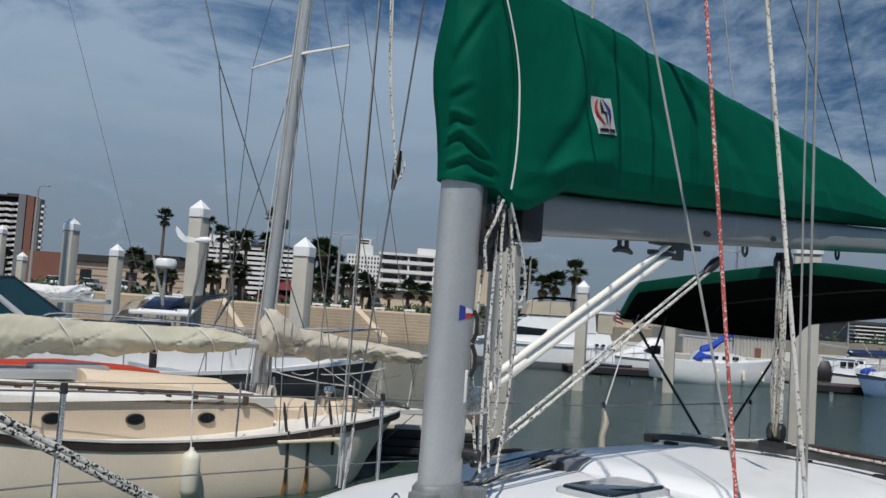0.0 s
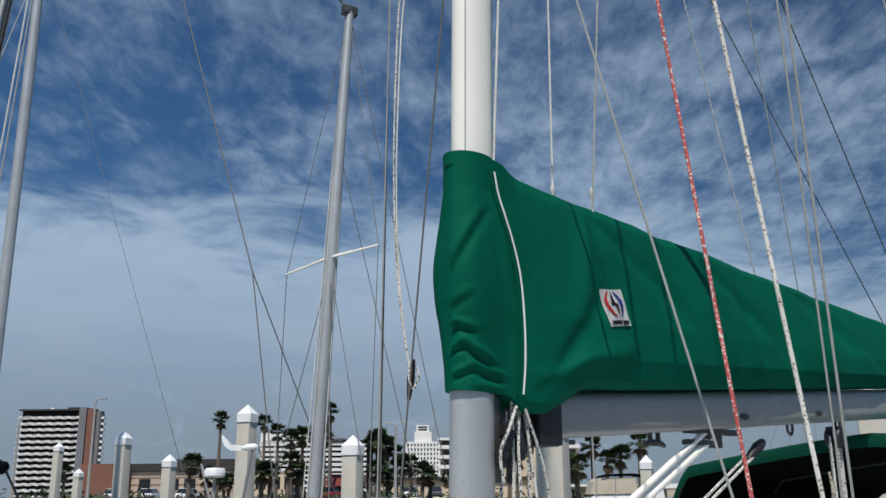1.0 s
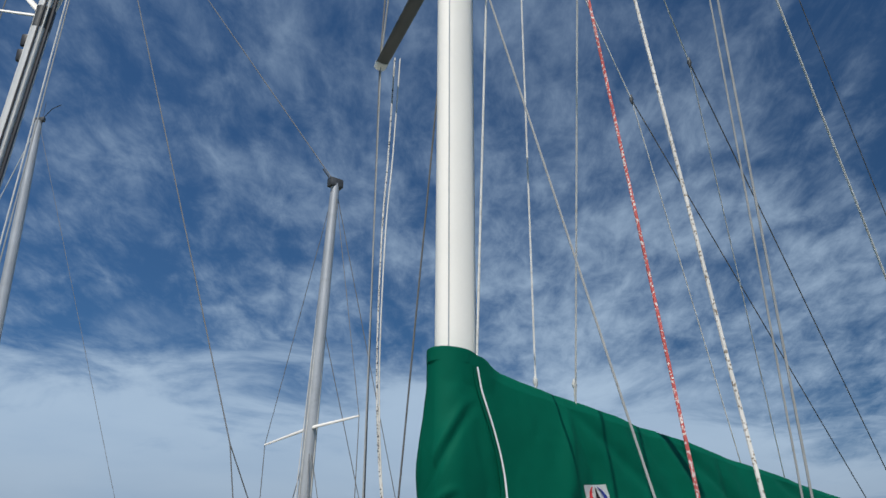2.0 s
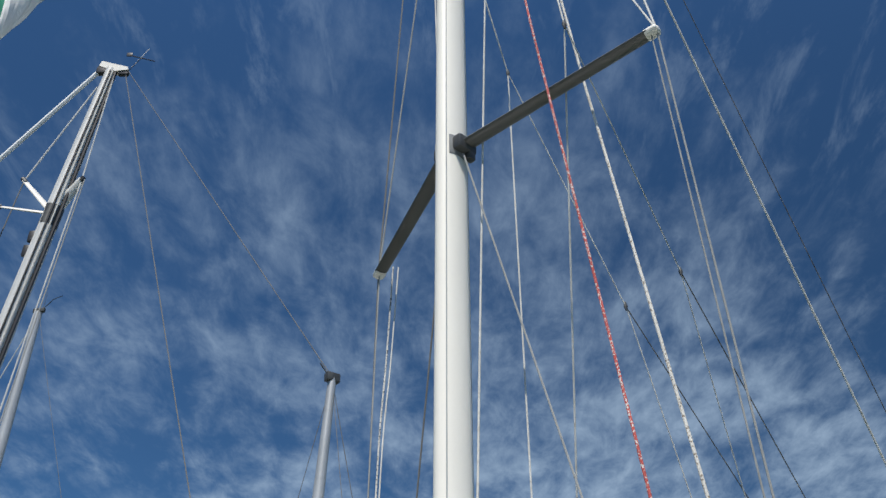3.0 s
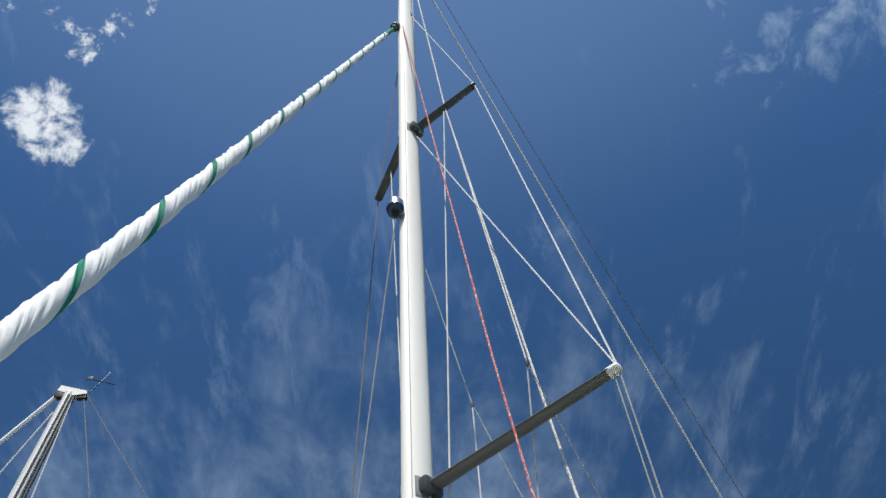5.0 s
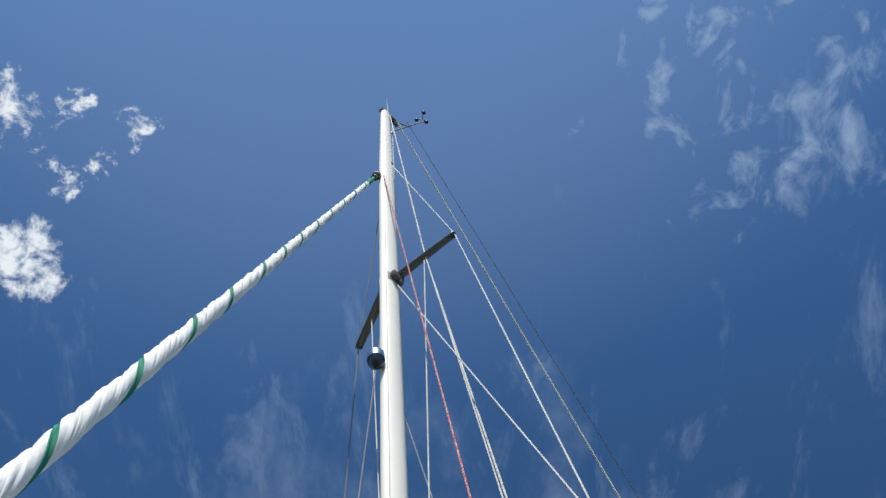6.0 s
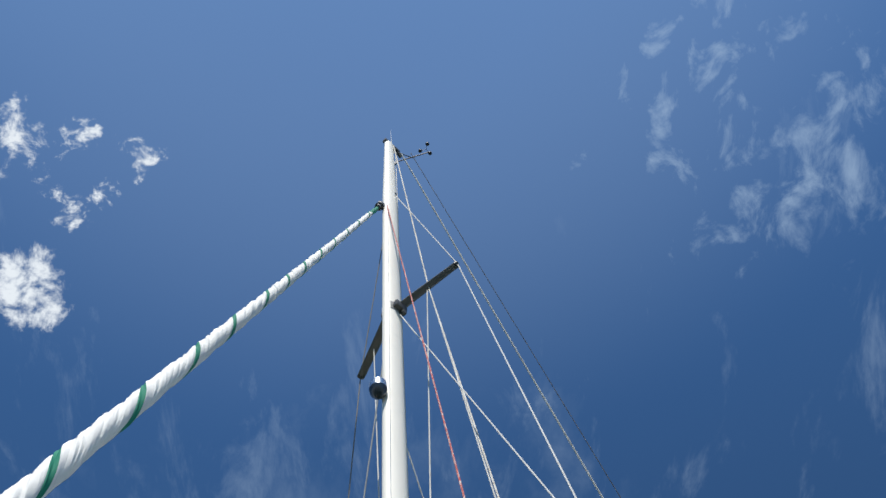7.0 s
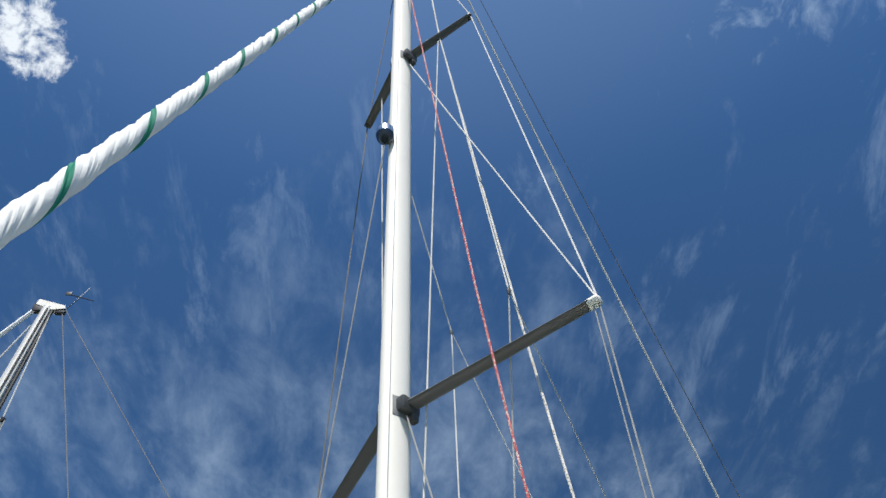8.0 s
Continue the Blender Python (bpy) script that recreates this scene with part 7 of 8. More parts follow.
def cabin_boat(m, length, beam, label, hull_mtl):
    """Small boat with a boxy wheelhouse, windows and rails."""
    b = thing("cabin_boat", label, "boat", m)
    rings = hull_rings(length, beam, 0.62, 0.3, 0.85, 0.66, 20, 0.15, 13, 0.4)
    part("hull", hull_mesh(rings), hull_mtl, b)
    part("deck", deck_mesh(rings, 0.02), GELCOAT, b)
    for s in (-1, 1):
        part("rub_rail", rail_mesh(rings, s, 0.03, 0.03, -0.02), BLACK, b)
    L, h = length, beam * 0.36
    bm = B()
    loft(bm, [[Vector((x, k * h * (1 if z < 1 else 0.9), z)) for x, z in ((0.28 * L, 0.6), (0.28 * L, 1.28), (0.52 * L, 1.30), (0.60 * L, 0.98), (0.80 * L, 0.92), (0.86 * L, 0.6))] for k in (-1, 1)])
    cab = part("cabin", bm, GELCOAT, b, smooth=False)
    for s in (-1, 1):
        for u0, u1, z0, z1 in ((0.31, 0.39, 0.98, 1.18), (0.42, 0.50, 0.98, 1.18), (0.63, 0.69, 0.74, 0.86)):
            part("cabin_window", box(B(), (u0 * L, s * h * 0.97 - 0.015, z0), (u1 * L, s * h * 0.97 + 0.03 * s + 0.015, z1), 0.005), DARK_GLASS, cab, smooth=False)
    part("roof", box(B(), (0.25 * L, -h, 1.28), (0.55 * L, h, 1.33), 0.02), GELCOAT, cab)
    for s in (-1, 1):
        pts = [Vector((x * L, s * y * beam, 1.22)) for x, y in ((0.62, 0.42), (0.8, 0.32), (0.95, 0.12), (1.04, 0.0))]
        part("bow_rail", tube(B(), pts, 0.012, 6), STEEL, b)
        for q in pts[:3]:
            part("rail_post", tube(B(), [q, q - Vector((0, 0, 0.5))], 0.009, 6), STEEL, b)
    return b


cabin_boat(pose(20.2, 39.9, 0, 0, 0, 184), 3.1, 1.5, "small white cabin boat beside the far dock", GELCOAT)
cabin_boat(pose(21.4, 36.3, 0, 0, 0, 192), 3.6, 1.7, "pale blue hulled cabin boat beside the far dock", BLUE_PAINT)
cabin_boat(pose(22.6, 43.0, 0, 0, 0, 170), 3.6, 1.7, "white cabin boat moored behind the far dock", GELCOAT)
soft_cover("navy_sail_cover", [(17.6, 1.50, 1.74), (19.4, 1.46, 1.80), (21.5, 1.44, 1.78)], 0.16, NAVY, "dark navy sail cover on the boom of the blue boat", pose(0, 36.4, 0), 0.06, 5.5, 90, 24, (18.4, 20.1))
solid("boat_boom", tube(B(), [(17.5, 0, 1.50), (21.6, 0, 1.46)], 0.05, 10), GREY_SPAR, "grey boom under a dark navy cover", "boom", pose(0, 36.4, 0))
solid("boom_crutch", tube(B(), [(18.9, 0, 0.6), (18.9, 0, 1.5)], 0.035, 8), GREY_SPAR, "grey crutch holding up the boom", "boom crutch", pose(0, 36.4, 0))
for k, (x, y, h) in enumerate(((17.9, 39.0, 1.9), (19.6, 38.6, 1.6), (20.6, 38.9, 1.3))):
    bm = B()
    loft(bm, [[Vector((x + 0.35 * q * math.cos(t) + 0.1 * math.sin(3 * t + k), y + 0.3 * q * math.sin(t), z)) for t in (2 * math.pi * i / 14 for i in range(14))] for z, q in ((0.32, 0.8), (0.6, 1.0), (0.9, 0.8), (h * 0.62, 0.25))])
    solid("dock_gear", bm, (BLACK, BLUE_CANVAS, GREY_HULL)[k], ("black covered gear heaped on the dark dock", "blue covered gear heaped on the dark dock", "dark grey covered gear on the dark dock")[k], "gear")
for x, y, h in ((22.5, 41.0, 7.0), (18.0, 40.5, 2.95), (26.5, 47.0, 8.0)):
    small_sailboat(pose(x, y, 0, 0, 0, 30), 4.6, "white sailboat moored beyond the far dock", GELCOAT, h, None, 0.05, False)


def dock(x0, x1, y, label, posts=5):
    """Low dark floating dock with fascia boards and rubber floats, black for the shade below."""
    d = thing("dock", label, "dock", Matrix.Translation((0, y, 0)), kind="structure")
    part("decking", box(B(), (x0, -0.9, 0.22), (x1, 0.9, 0.32), 0.02), TEAK_DARK, d, smooth=False)
    # black colour paints in the shaded gap under the decking
    part("fascia", box(B(), (x0 + 0.02, -0.94, 0.06), (x1 - 0.02, -0.90, 0.30), 0.01), BLACK, d, smooth=False)
    for i in range(posts):
        x = x0 + (x1 - x0) * (i + 0.5) / posts
        part("float", box(B(), (x - 0.45, -0.85, -0.3), (x + 0.45, 0.85, 0.22), 0.05), BLACK, d, smooth=False)


dock(6.9, 10.7, 39.4, "dark floating dock beside the cruiser", 3)
dock(1.4, 6.4, 42.9, "dark floating dock behind the cruiser", 4)
dock(15.4, 30.0, 36.9, "dark floating dock in front of the small boats", 8)
dock(-0.35, 1.5, 16.6, "dark floating finger dock off the cutter's bow", 3)
f = thing("ensign", "small striped red and white flag on a staff", "flag", Matrix.Translation((9.15, 40.4, 1.3)))
part("staff", tube(B(), [(0, 0, 0), (0.10, 0, 1.5)], 0.015, 6), STEEL, f)
for j in range(7):
    bm = B()
    z = 0.92 + 0.075 * j
    loft(bm, [[Vector((0.08 + u * 0.33, 0.03 * math.sin(u * 7), z - 0.12 * u)), Vector((0.08 + u * 0.33, 0.03 * math.sin(u * 7), z + 0.075 - 0.12 * u))] for u in np.linspace(0, 1, 8)], cap=False, closed=False)
    bmesh.ops.solidify(bm, geom=bm.faces[:], thickness=0.006)
    part("stripe", bm, PATCH_RED if j % 2 == 0 else PATCH_WHITE, f)


# ---- shore: palms, cars, lamps, buildings ----
def palm_proto(height, spread, seed, fronds=58):
    rnd = random.Random(seed)
    p = thing("palm_tree", "tall fan palm with a ragged crown and a dry skirt", "palm tree", Matrix(), "shore palms")
    bend = rnd.uniform(-0.25, 0.25)
    pts = [(bend * (u ** 2), 0.1 * math.sin(u * 3), height * u) for u in np.linspace(0, 1, 9)]
    part("trunk", tube(B(), pts, [0.26 - 0.12 * u for u in np.linspace(0, 1, 9)], 8), PALM_TRUNK, p)
    top = Vector(pts[-1])
    live, dead = B(), B()
    for i in range(fronds):
        dry = i > fronds * 0.72
        az = rnd.uniform(0, 2 * math.pi)
        el = rnd.uniform(-0.35, 1.25) if not dry else rnd.uniform(-1.35, -0.7)
        d = Vector((math.cos(az) * math.cos(el), math.sin(az) * math.cos(el), math.sin(el)))
        ln = spread * rnd.uniform(0.75, 1.1) * (0.8 if dry else 1.0)
        base = top + Vector((0, 0, -0.25 if dry else 0))
        hub = base + d * ln * 0.45
        side = d.cross(Vector((0, 0, 1))).normalized()
        up = side.cross(d)
        bm = dead if dry else live
        a = bm.verts.new(base + side * 0.03)
        b = bm.verts.new(base - side * 0.03)
        c = bm.verts.new(hub - side * 0.02)
        e = bm.verts.new(hub + side * 0.02)
        bm.faces.new((a, b, c, e))
        for k in range(9):
            t = (k - 4) / 4 * 1.25
            blade = (d * math.cos(t) + side * math.sin(t)) * ln * (0.62 - 0.10 * abs(t)) + Vector((0, 0, -0.20 * ln * rnd.uniform(0.3, 1.0)))
            w = (side * math.cos(t) - d * math.sin(t)) * ln * 0.085
            q = [hub, hub + blade * 0.5 + w + up * 0.02, hub + blade, hub + blade * 0.5 - w + up * 0.02]
            bm.faces.new([bm.verts.new(v) for v in q])
    part("crown", live, PALM_LEAF, p, smooth=False)
    part("skirt", dead, PALM_DEAD, p, "dry brown hanging fronds", smooth=False)
    return p


PALM_SIZES = (9.6, 8.0, 6.6, 5.2, 3.9, 2.8)
protos = [palm_proto(h, 1.28 if h > 5.5 else 1.4, 3 + 5 * k) for k, h in enumerate(PALM_SIZES)]
rnd = random.Random(5)


def palms(spots):
    used = set()
    for x, y, top in spots:
        h = top - 1.86
        kind = min(range(len(PALM_SIZES)), key=lambda i: abs(PALM_SIZES[i] - h))
        size = h / PALM_SIZES[kind]
        m = pose(x, y, 1.86, 0, 0, rnd.uniform(0, 360))
        if kind in used:
            ob = copy_thing(protos[kind], m)
        else:
            ob = protos[kind]
            ob.matrix_basis = m
            used.add(kind)
        ob.scale = (size, size, size)


TALL_PALMS = [(-28.8, 112, 11.37), (-23.5, 112, 10.98), (-20.5, 105, 9.35), (-17.6, 98, 8.22), (-16.9, 100, 8.6), (-16, 115, 12.5), (-15.2, 105, 8.8), (-8.5, 95, 7.7), (-7.6, 97, 7.26), (-9.6, 100, 7.87), (-6.8, 98, 6.55), (12.3, 90, 6.88), (17.5, 95, 7.36)]
LOW_PALMS = [(-6, 96, 5.5), (-5.1, 95, 5.5), (-4, 94, 4.64), (-3.2, 96, 4.24), (-18.4, 88, 4.68), (-17.6, 88, 4.53), (-21.5, 88, 3.82), (-7.8, 88, 4.76), (-6.8, 90, 4.14), (-50.3, 120, 5.65), (-28.6, 100, 5.87), (-25.5, 95, 4.39), (-23.6, 95, 3.9), (-16.1, 88, 5.5), (15, 92, 5.97), (13.9, 92, 5.6), (10.8, 90, 5.1), (4.6, 95, 5.3), (5.3, 95, 6.16), (-15.4, 90, 4.6), (-1.2, 93, 4.0), (0.6, 94, 4.4), (2.2, 95, 4.2)]
palms(TALL_PALMS + LOW_PALMS)


def shrubs():
    bm = B()
    r2 = random.Random(9)
    for k in range(150):
        x, y = r2.uniform(-75, 60), r2.uniform(86, 112)
        h = r2.uniform(0.3, 1.2)
        for j in range(26):
            c = Vector((x + r2.gauss(0, 1.0), y + r2.gauss(0, 0.8), 1.9 + abs(r2.gauss(0, 0.5)) * h))
            d = Vector((r2.uniform(-1, 1), r2.uniform(-1, 1), r2.uniform(-0.4, 1))).normalized() * 0.3
            e = d.orthogonal().normalized() * 0.16
            bm.faces.new([bm.verts.new(v) for v in (c - d, c + e, c + d, c - e)])
    solid("shrubs", bm, BUSH, "dark green shrubs and hedges along the shore road", "shrub", kind="stuff", smooth=False)


shrubs()


def car_proto(paint, label):
    c = thing("car", label, "car", Matrix(), "cars parked on the shore road")
    bm = B()
    prof = ((-2.15, 0.45, 0.72), (-2.0, 0.35, 0.88), (-1.1, 0.32, 0.93), (0.9, 0.32, 0.93), (1.9, 0.33, 0.82), (2.15, 0.42, 0.66))
    loft(bm, [[Vector((x, -0.85, lo)), Vector((x, -0.88, (lo + hi) / 2)), Vector((x, -0.80, hi)), Vector((x, 0.80, hi)), Vector((x, 0.88, (lo + hi) / 2)), Vector((x, 0.85, lo))] for x, lo, hi in prof])
    part("body", bm, paint, c)
    bm = B()
    loft(bm, [[Vector((x0, -w, z)), Vector((x0, w, z)), Vector((x1, w, z)), Vector((x1, -w, z))] for x0, x1, w, z in ((-1.75, 1.15, 0.79, 0.90), (-1.35, 0.45, 0.66, 1.40))])
    part("glasshouse", bm, DARK_GLASS, c, "dark car glass")
    part("roof", box(B(), (-1.36, -0.67, 1.39), (0.46, 0.67, 1.45), 0.03), paint, c)
    for x in (-1.35, 1.35):
        for y in (-0.80, 0.80):
            w = part("wheel", tube(B(), [(x, y - 0.10, 0.32), (x, y + 0.10, 0.32)], 0.32, 16), TYRE, c)
            part("rim", tube(B(), [(x, y - 0.108, 0.32), (x, y + 0.108, 0.32)], 0.19, 12), STEEL, w)
    return c


white_car = car_proto(CAR_WHITE, "white car parked on the shore road")
red_car = car_proto(CAR_RED, "red car parked on the shore road")
grey_car = car_proto(GREY_HULL, "dark grey car parked on the shore road")
white_car.matrix_basis = pose(-36.6, 112, 1.92, 0, 0, 92)
red_car.matrix_basis = pose(-14.6, 106, 1.92, 0, 0, 60)
grey_car.matrix_basis = pose(-18.9, 110, 1.92, 0, 0, 88)
for x, y, r0 in ((-40.6, 112, 92), (-32.4, 113, 89), (-6.0, 110, 90)):
    copy_thing(white_car, pose(x, y, 1.92, 0, 0, r0))
copy_thing(grey_car, pose(-3.2, 111, 1.92, 0, 0, 92))


def bench(x, y, turn=0.0):
    """Low white concrete seat on the promenade."""
    b = thing("bench", "low white concrete bench on the promenade", "bench", pose(x, y, 1.92, 0, 0, turn), "promenade benches")
    part("bench_seat", box(B(), (-0.40, -0.22, 0.12), (0.40, 0.22, 0.26), 0.025), CAP_WHITE, b)
    for k in (-0.28, 0.28):
        part("bench_foot", box(B(), (k - 0.08, -0.18, 0.0), (k + 0.08, 0.18, 0.13), 0.01), CAP_WHITE, b)


for x in (-24.0, -20.6, -17.3, -15.9, -6.0, -4.7, -3.3, -1.6, 0.6):
    bench(x, 67.4, 4.0)


def street_lamp(x, y, top, arms=1):
    s = thing("street_lamp", "tall grey street lamp with a curved arm", "street lamp", pose(x, y, 1.88))
    h = top - 1.88
    part("pole", tube(B(), [(0, 0, 0), (0, 0, h - 0.4)], [0.13, 0.075], 8), POLE_STEEL, s)
    for k in range(arms):
        d = 1 if k == 0 else -1
        part("arm", tube(B(), curve_pts([(0, 0, h - 0.5), (0.12 * d, 0, h - 0.1), (0.5 * d, 0, h)], 5), 0.045, 6), POLE_STEEL, s)
        part("lamp_head", box(B(), (min(0.4 * d, 0.85 * d), -0.1, h - 0.06), (max(0.4 * d, 0.85 * d), 0.1, h + 0.05), 0.04), POLE_STEEL, s)


street_lamp(-27.4, 70.0, 9.5, 1)
street_lamp(-4.9, 70.0, 7.5, 2)
street_lamp(-33.0, 70.0, 8.2)
street_lamp(12.0, 88.0, 8.0)


def tower():
    """Dark apartment tower with wavy white balcony bands and a grey stair shaft."""
    t = thing("apartment_tower", "dark apartment tower with wavy white balcony bands", "building", Matrix())
    x0, x1, y0, top = -157.0, -135.0, 330.0, 32.6
    part("wall", box(B(), (x0 + 1, y0 + 1.5, 1.8), (x1, y0 + 6, top)), FACADE_DARK, t, smooth=False)
    for i in range(14):
        z = 2.6 + i * 2.08
        bm = B()
        pts = np.linspace(x0, x1, 61)
        rows = []
        for x in pts:
            w = 0.9 * math.sin((x - x0) / (x1 - x0) * 2 * math.pi * 6.5)
            dz = 0.16 * math.sin((x - x0) / (x1 - x0) * 2 * math.pi * 6.5)
            rows.append([Vector((x, y0 + 0.2 + w, z + dz)), Vector((x, y0 + 0.2 + w, z + 0.85 + dz)), Vector((x, y0 + 2, z + 0.85 + dz)), Vector((x, y0 + 2, z + dz))])
        loft(bm, rows)
        part("balcony", bm, FACADE_WHITE, t, smooth=False)
    part("stair_shaft", box(B(), (x1, y0 - 0.5, 1.8), (x1 + 2.6, y0 + 4, top + 0.9)), FACADE_GREY, t, smooth=False)
    part("lift_shaft", box(B(), (x1 + 3.2, y0 - 1.0, 1.8), (x1 + 5.6, y0 + 3, top + 0.4)), BRICK, t, smooth=False)
    part("side_wall", box(B(), (x1 + 2.6, y0 + 1.0, 1.8), (x1 + 7.0, y0 + 5, top - 0.2)), FACADE_GREY, t, smooth=False)
    for i in range(14):
        z = 2.6 + i * 2.08
        part("side_balcony", box(B(), (x1 + 7.0, y0 + 2, z), (x1 + 8.1, y0 + 4, z + 0.8)), FACADE_WHITE, t, smooth=False)
    roof = part("roof", box(B(), (x0, y0 + 0.5, top), (x1 + 2, y0 + 6, top + 0.5)), ROOF_DARK, t, smooth=False)
    part("roof_plant", box(B(), (x1 - 6, y0 + 4, top + 0.5), (x1 - 1.5, y0 + 9, top + 1.4)), ROOF_DARK, roof, smooth=False)
    part("roof_dish", tube(B(), [(x0 + 11, y0 + 3, top), (x0 + 11, y0 + 3, top + 1.1)], [0.8, 0.5], 10), CAP_WHITE, roof)


def banded_hotel():
    t = thing("hotel", "white hotel with dark window bands", "building", Matrix())
    x0, x1, y0, top = -47.0, -22.3, 220.0, 14.6
    part("wall", box(B(), (x0, y0 + 0.6, 1.8), (x1, y0 + 14, top)), FACADE_DARK, t, smooth=False)
    part("wall_high", box(B(), (x0, y0 + 0.5, 1.8), (-36.0, y0 + 14, top + 2.2)), FACADE_WHITE, t, smooth=False)
    for i in range(11):
        z = 2.3 + i * 1.16
        part("spandrel", box(B(), (x0 - 0.1, y0, z), (x1 + 0.1, y0 + 1.0, z + 0.64)), FACADE_WHITE, t, smooth=False)
        for j in range(8):
            part("window", box(B(), (x0 + 0.6 + j * 3.05, y0 + 0.40, z + 0.66), (x0 + 3.2 + j * 3.05, y0 + 0.56, z + 1.14)), FACADE_DARK, t, smooth=False)
    part("roof", box(B(), (x0 - 0.2, y0 - 0.1, top), (-35.8, y0 + 14, top + 0.3)), FACADE_WHITE, t, smooth=False)
    part("penthouse", tube(B(), [(-31.5, y0 + 6, top), (-31.5, y0 + 6, top + 1.0), (-31.5, y0 + 6, top + 1.5)], [4.2, 4.2, 3.0], 20), FACADE_GREY, t, smooth=False)
    part("dark_roof", box(B(), (-35.5, y0 - 0.2, top), (x1 + 0.2, y0 + 14, top + 0.25)), ROOF_DARK, t, smooth=False)


def white_tower():
    t = thing("office_tower", "old white office tower with rows of small windows", "building", Matrix())
    x0, x1, y0, top = -19.6, -6.6, 330.0, 20.8
    part("wall", box(B(), (x0, y0, 1.8), (x1, y0 + 12, top)), FACADE_WHITE, t, smooth=False)
    part("upper_wall", box(B(), (x0 + 3, y0 + 1, top), (-10.6, y0 + 9, 24.2)), FACADE_WHITE, t, smooth=False)
    part("crown", box(B(), (-16.0, y0 + 2, 24.2), (-11.6, y0 + 7, 26.6)), FACADE_WHITE, t, smooth=False)
    for zz in (24.7, 25.6):
        part("crown_louvre", box(B(), (-15.4, y0 + 1.9, zz), (-12.2, y0 + 2.02, zz + 0.5)), FACADE_DARK, t, smooth=False)
    part("aerial", tube(B(), [(-9.6, y0 + 4, top), (-9.6, y0 + 4, 33.0)], 0.14, 6), POLE_STEEL, t)
    for i in range(11):
        for j in range(11):
            x, z = x0 + 0.7 + j * 1.13, 4.0 + i * 1.52
            part("window", box(B(), (x, y0 - 0.03, z), (x + 0.5, y0 + 0.05, z + 0.85)), DARK_GLASS, t, smooth=False)


def balcony_block():
    t = thing("apartment_block", "white and tan apartment block with deep balconies", "building", Matrix())
    x0, x1, y0, top = -4.4, 21.0, 170.0, 12.1
    part("wall", box(B(), (x0 + 0.5, y0 + 2.2, 1.8), (x1 - 5, y0 + 16, top)), FACADE_PINK, t, smooth=False)
    part("corner_wall", box(B(), (6.2, y0 - 0.4, 1.8), (16.6, y0 + 14, top - 0.3)), FACADE_TAN, t, smooth=False)
    part("end_wall", box(B(), (16.6, y0 + 1.6, 1.8), (x1, y0 + 14, top - 0.8)), FACADE_PINK, t, smooth=False)
    part("parapet", box(B(), (x0, y0 - 0.2, top - 0.1), (6.0, y0 + 14, top + 0.35)), FACADE_WHITE, t, smooth=False)
    part("roof_house", box(B(), (2.6, y0 + 2, top + 0.3), (8.4, y0 + 10, top + 1.6)), FACADE_WHITE, t, smooth=False)
    for i in range(6):
        z = 1.9 + i * 1.72
        part("balcony", box(B(), (x0, y0, z), (6.0, y0 + 2.3, z + 0.62)), FACADE_WHITE, t, smooth=False)
        for j in range(3):
            part("window", box(B(), (x0 + 1.0 + j * 3.4, y0 + 2.1, z + 0.63), (x0 + 3.6 + j * 3.4, y0 + 2.25, z + 1.55)), DARK_GLASS, t, smooth=False)
        part("end_balcony", box(B(), (17.6, y0 + 0.4, z), (x1, y0 + 1.8, z + 0.55)), FACADE_WHITE, t, smooth=False)
        part("window", box(B(), (17.9, y0 + 1.5, z + 0.56), (20.4, y0 + 1.65, z + 1.5)), DARK_GLASS, t, smooth=False)
    for x in (x0 + 0.1, 0.9, 5.6):
        part("pier_wall", box(B(), (x, y0 + 0.15, 1.8), (x + 0.35, y0 + 2.4, top)), FACADE_WHITE, t, smooth=False)


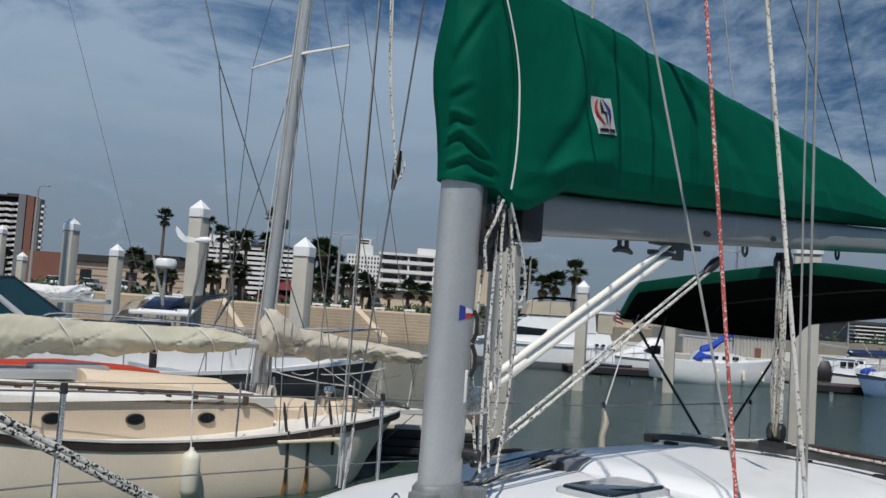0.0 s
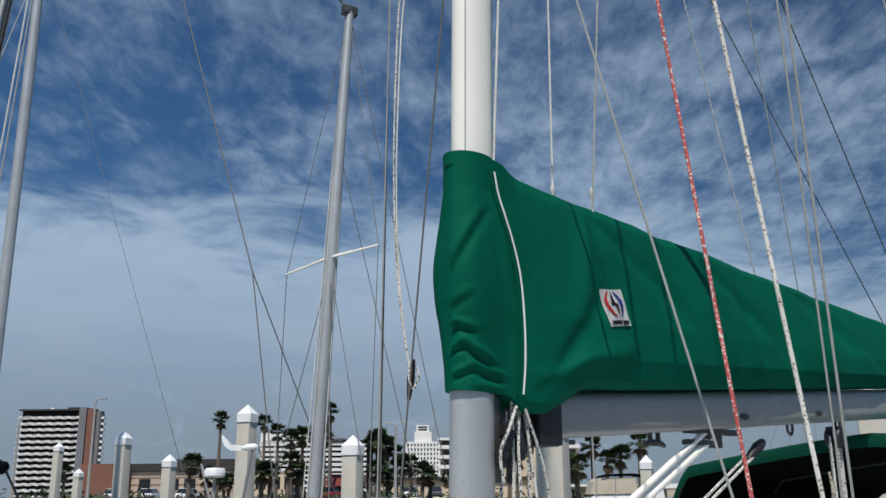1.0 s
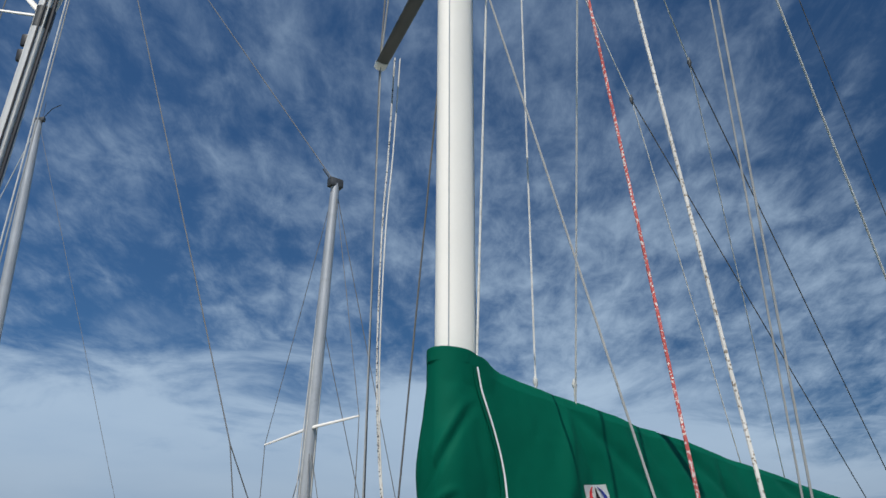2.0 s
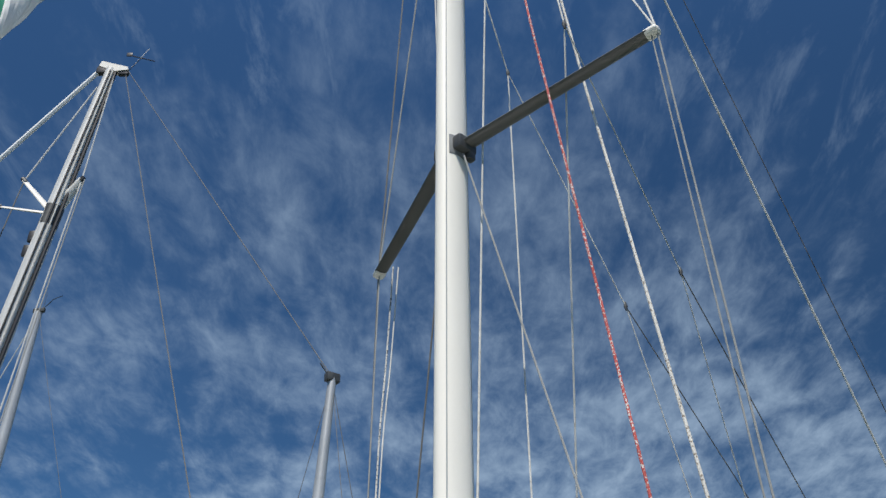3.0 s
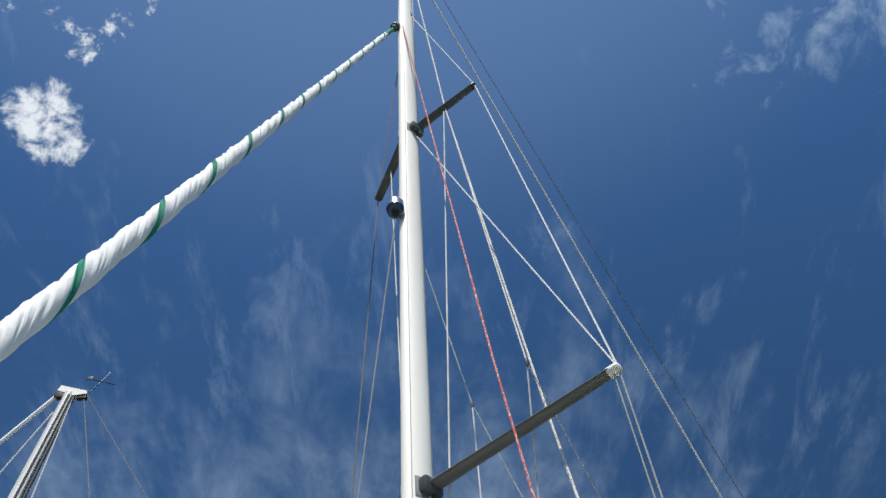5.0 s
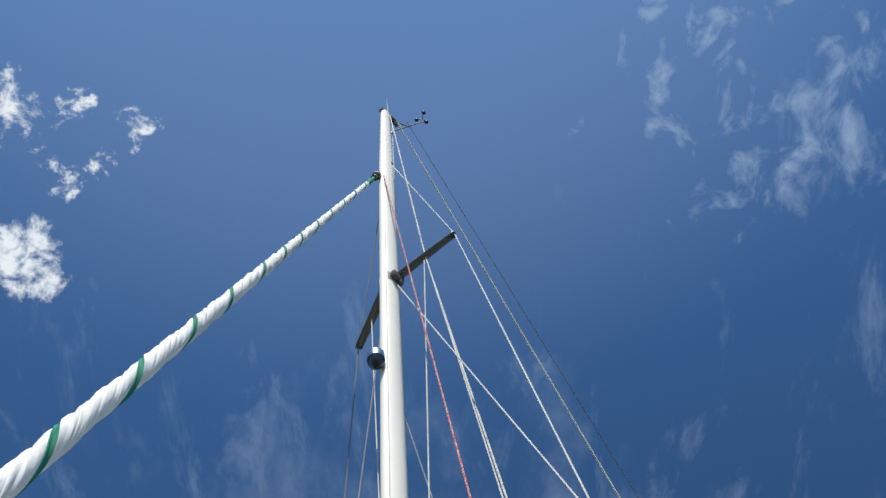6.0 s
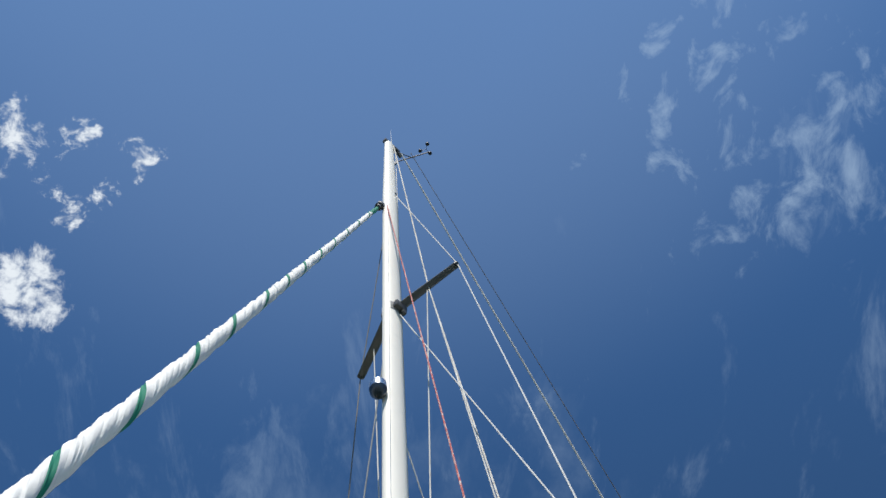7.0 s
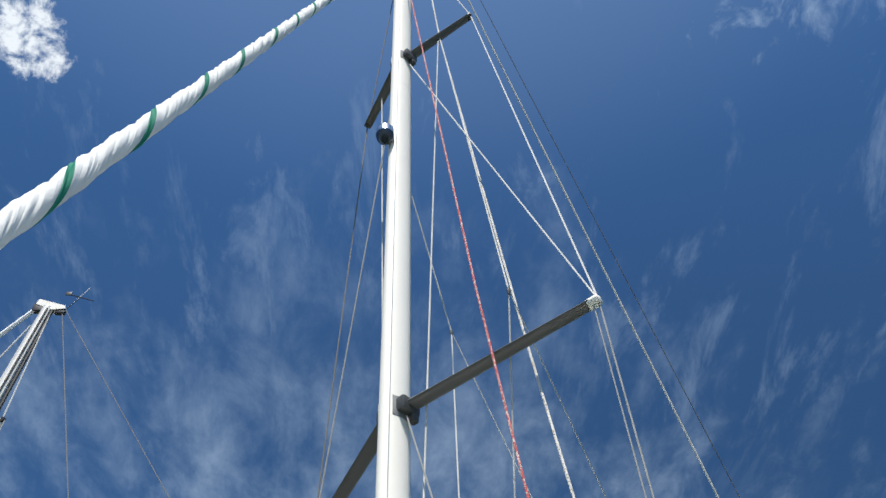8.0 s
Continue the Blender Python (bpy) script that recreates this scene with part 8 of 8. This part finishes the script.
def low_hall():
    t = thing("low_hall", "low limestone and brick hall with a dark flat roof", "building", Matrix())
    y0 = 160.0
    part("brick_wall", box(B(), (-64, y0 - 1, 1.8), (-55.6, y0 + 18, 7.9)), BRICK, t, smooth=False)
    part("stone_wall", box(B(), (-55.6, y0, 1.8), (-36.8, y0 + 18, 6.7)), LIMESTONE, t, smooth=False)
    for i in range(4):
        part("stone_band", box(B(), (-55.7, y0 - 0.12, 2.2 + i * 1.15), (-36.7, y0 + 0.1, 3.1 + i * 1.15)), LIMESTONE, t, smooth=False)
    part("roof", box(B(), (-60.0, y0 - 0.6, 6.75), (-36.2, y0 + 18, 7.9)), ROOF_DARK, t, smooth=False)
    part("roof_house", box(B(), (-50, y0 + 5, 7.9), (-39.0, y0 + 12, 8.8)), ROOF_DARK, t, smooth=False)
    for x in (-54.2, -49.4, -46.6, -41.2):
        part("window", box(B(), (x, y0 - 0.2, 3.6), (x + 1.9, y0 - 0.06, 5.4)), DARK_GLASS, t, smooth=False)
    t = thing("yellow_block", "small tan building with tall window slots", "building", Matrix())
    part("wall", box(B(), (-36.0, y0, 1.8), (-28.5, y0 + 10, 6.4)), FACADE_TAN, t, smooth=False)
    for j in range(5):
        part("window", box(B(), (-34.6 + j * 1.2, y0 - 0.06, 3.6), (-34.1 + j * 1.2, y0 + 0.04, 5.6)), DARK_GLASS, t, smooth=False)
    t = thing("red_pavilion", "low pavilion with a red awning", "building", Matrix())
    part("wall", box(B(), (-16.4, 118, 1.8), (-12.8, 124, 3.6)), FACADE_DARK, t, smooth=False)
    bm = B()
    loft(bm, [[Vector((x, 117.0, 3.6)), Vector((x, 119.0, 5.0)), Vector((x, 124.0, 5.0)), Vector((x, 124.5, 3.6))] for x in (-16.8, -12.4)])
    part("awning", bm, AWNING_RED, t, smooth=False)
    t = thing("shore_wall", "long pale shop front behind the palms", "building", Matrix())
    part("wall", box(B(), (-12.0, 130, 1.8), (9.0, 138, 4.4)), FACADE_TAN, t, smooth=False)
    part("roof", box(B(), (-12.3, 129.5, 4.4), (9.3, 138.3, 4.8)), ROOF_DARK, t, smooth=False)


def sheds():
    t = thing("boat_shed", "low corrugated boat shed behind the moored boats", "building", Matrix())
    part("wall", box(B(), (19.0, 62.2, 0.5), (26.0, 70, 2.15)), CORRUGATED, t, smooth=False)
    for i in range(29):
        part("rib", box(B(), (19.05 + i * 0.24, 62.14, 0.5), (19.17 + i * 0.24, 62.24, 2.12)), CORRUGATED, t, smooth=False)
    part("roof", box(B(), (18.8, 61.9, 2.15), (26.2, 70.3, 2.26)), FACADE_WHITE, t, smooth=False)
    part("door", box(B(), (23.9, 62.05, 0.5), (24.3, 62.2, 1.15)), BRICK, t, smooth=False)
    t = thing("quay_building", "grey two-storey quay building with outside stairs", "building", Matrix())
    part("wall", box(B(), (48.0, 98, 1.8), (75.0, 110, 3.9)), FACADE_GREY, t, smooth=False)
    part("roof", box(B(), (47.5, 97.5, 3.9), (75.5, 110.5, 4.2)), ROOF_DARK, t, smooth=False)
    for i in range(5):
        part("slab", box(B(), (48.0, 96.6, 2.0 + i * 0.4), (75.0, 98.0, 2.12 + i * 0.4)), FACADE_WHITE, t, smooth=False)
    t = thing("tan_house", "tan quay house with a flat roof", "building", Matrix())
    part("wall", box(B(), (9.0, 96, 1.8), (30.0, 106, 3.1)), FACADE_TAN, t, smooth=False)
    part("roof", box(B(), (8.6, 95.6, 3.1), (30.4, 106.4, 3.35)), FACADE_WHITE, t, smooth=False)
    for j in range(4):
        part("window", box(B(), (10.0 + j * 2.0, 95.9, 2.0), (11.1 + j * 2.0, 96.02, 2.8)), DARK_GLASS, t, smooth=False)


solid("quay", box(B(), (11.0, 60.5, -2.0), (140.0, 92.2, 0.5), 0.05), CONCRETE, "low concrete quay behind the moored boats", "quay", kind="structure", smooth=False)
tower()
banded_hotel()
white_tower()
balcony_block()
low_hall()
sheds()
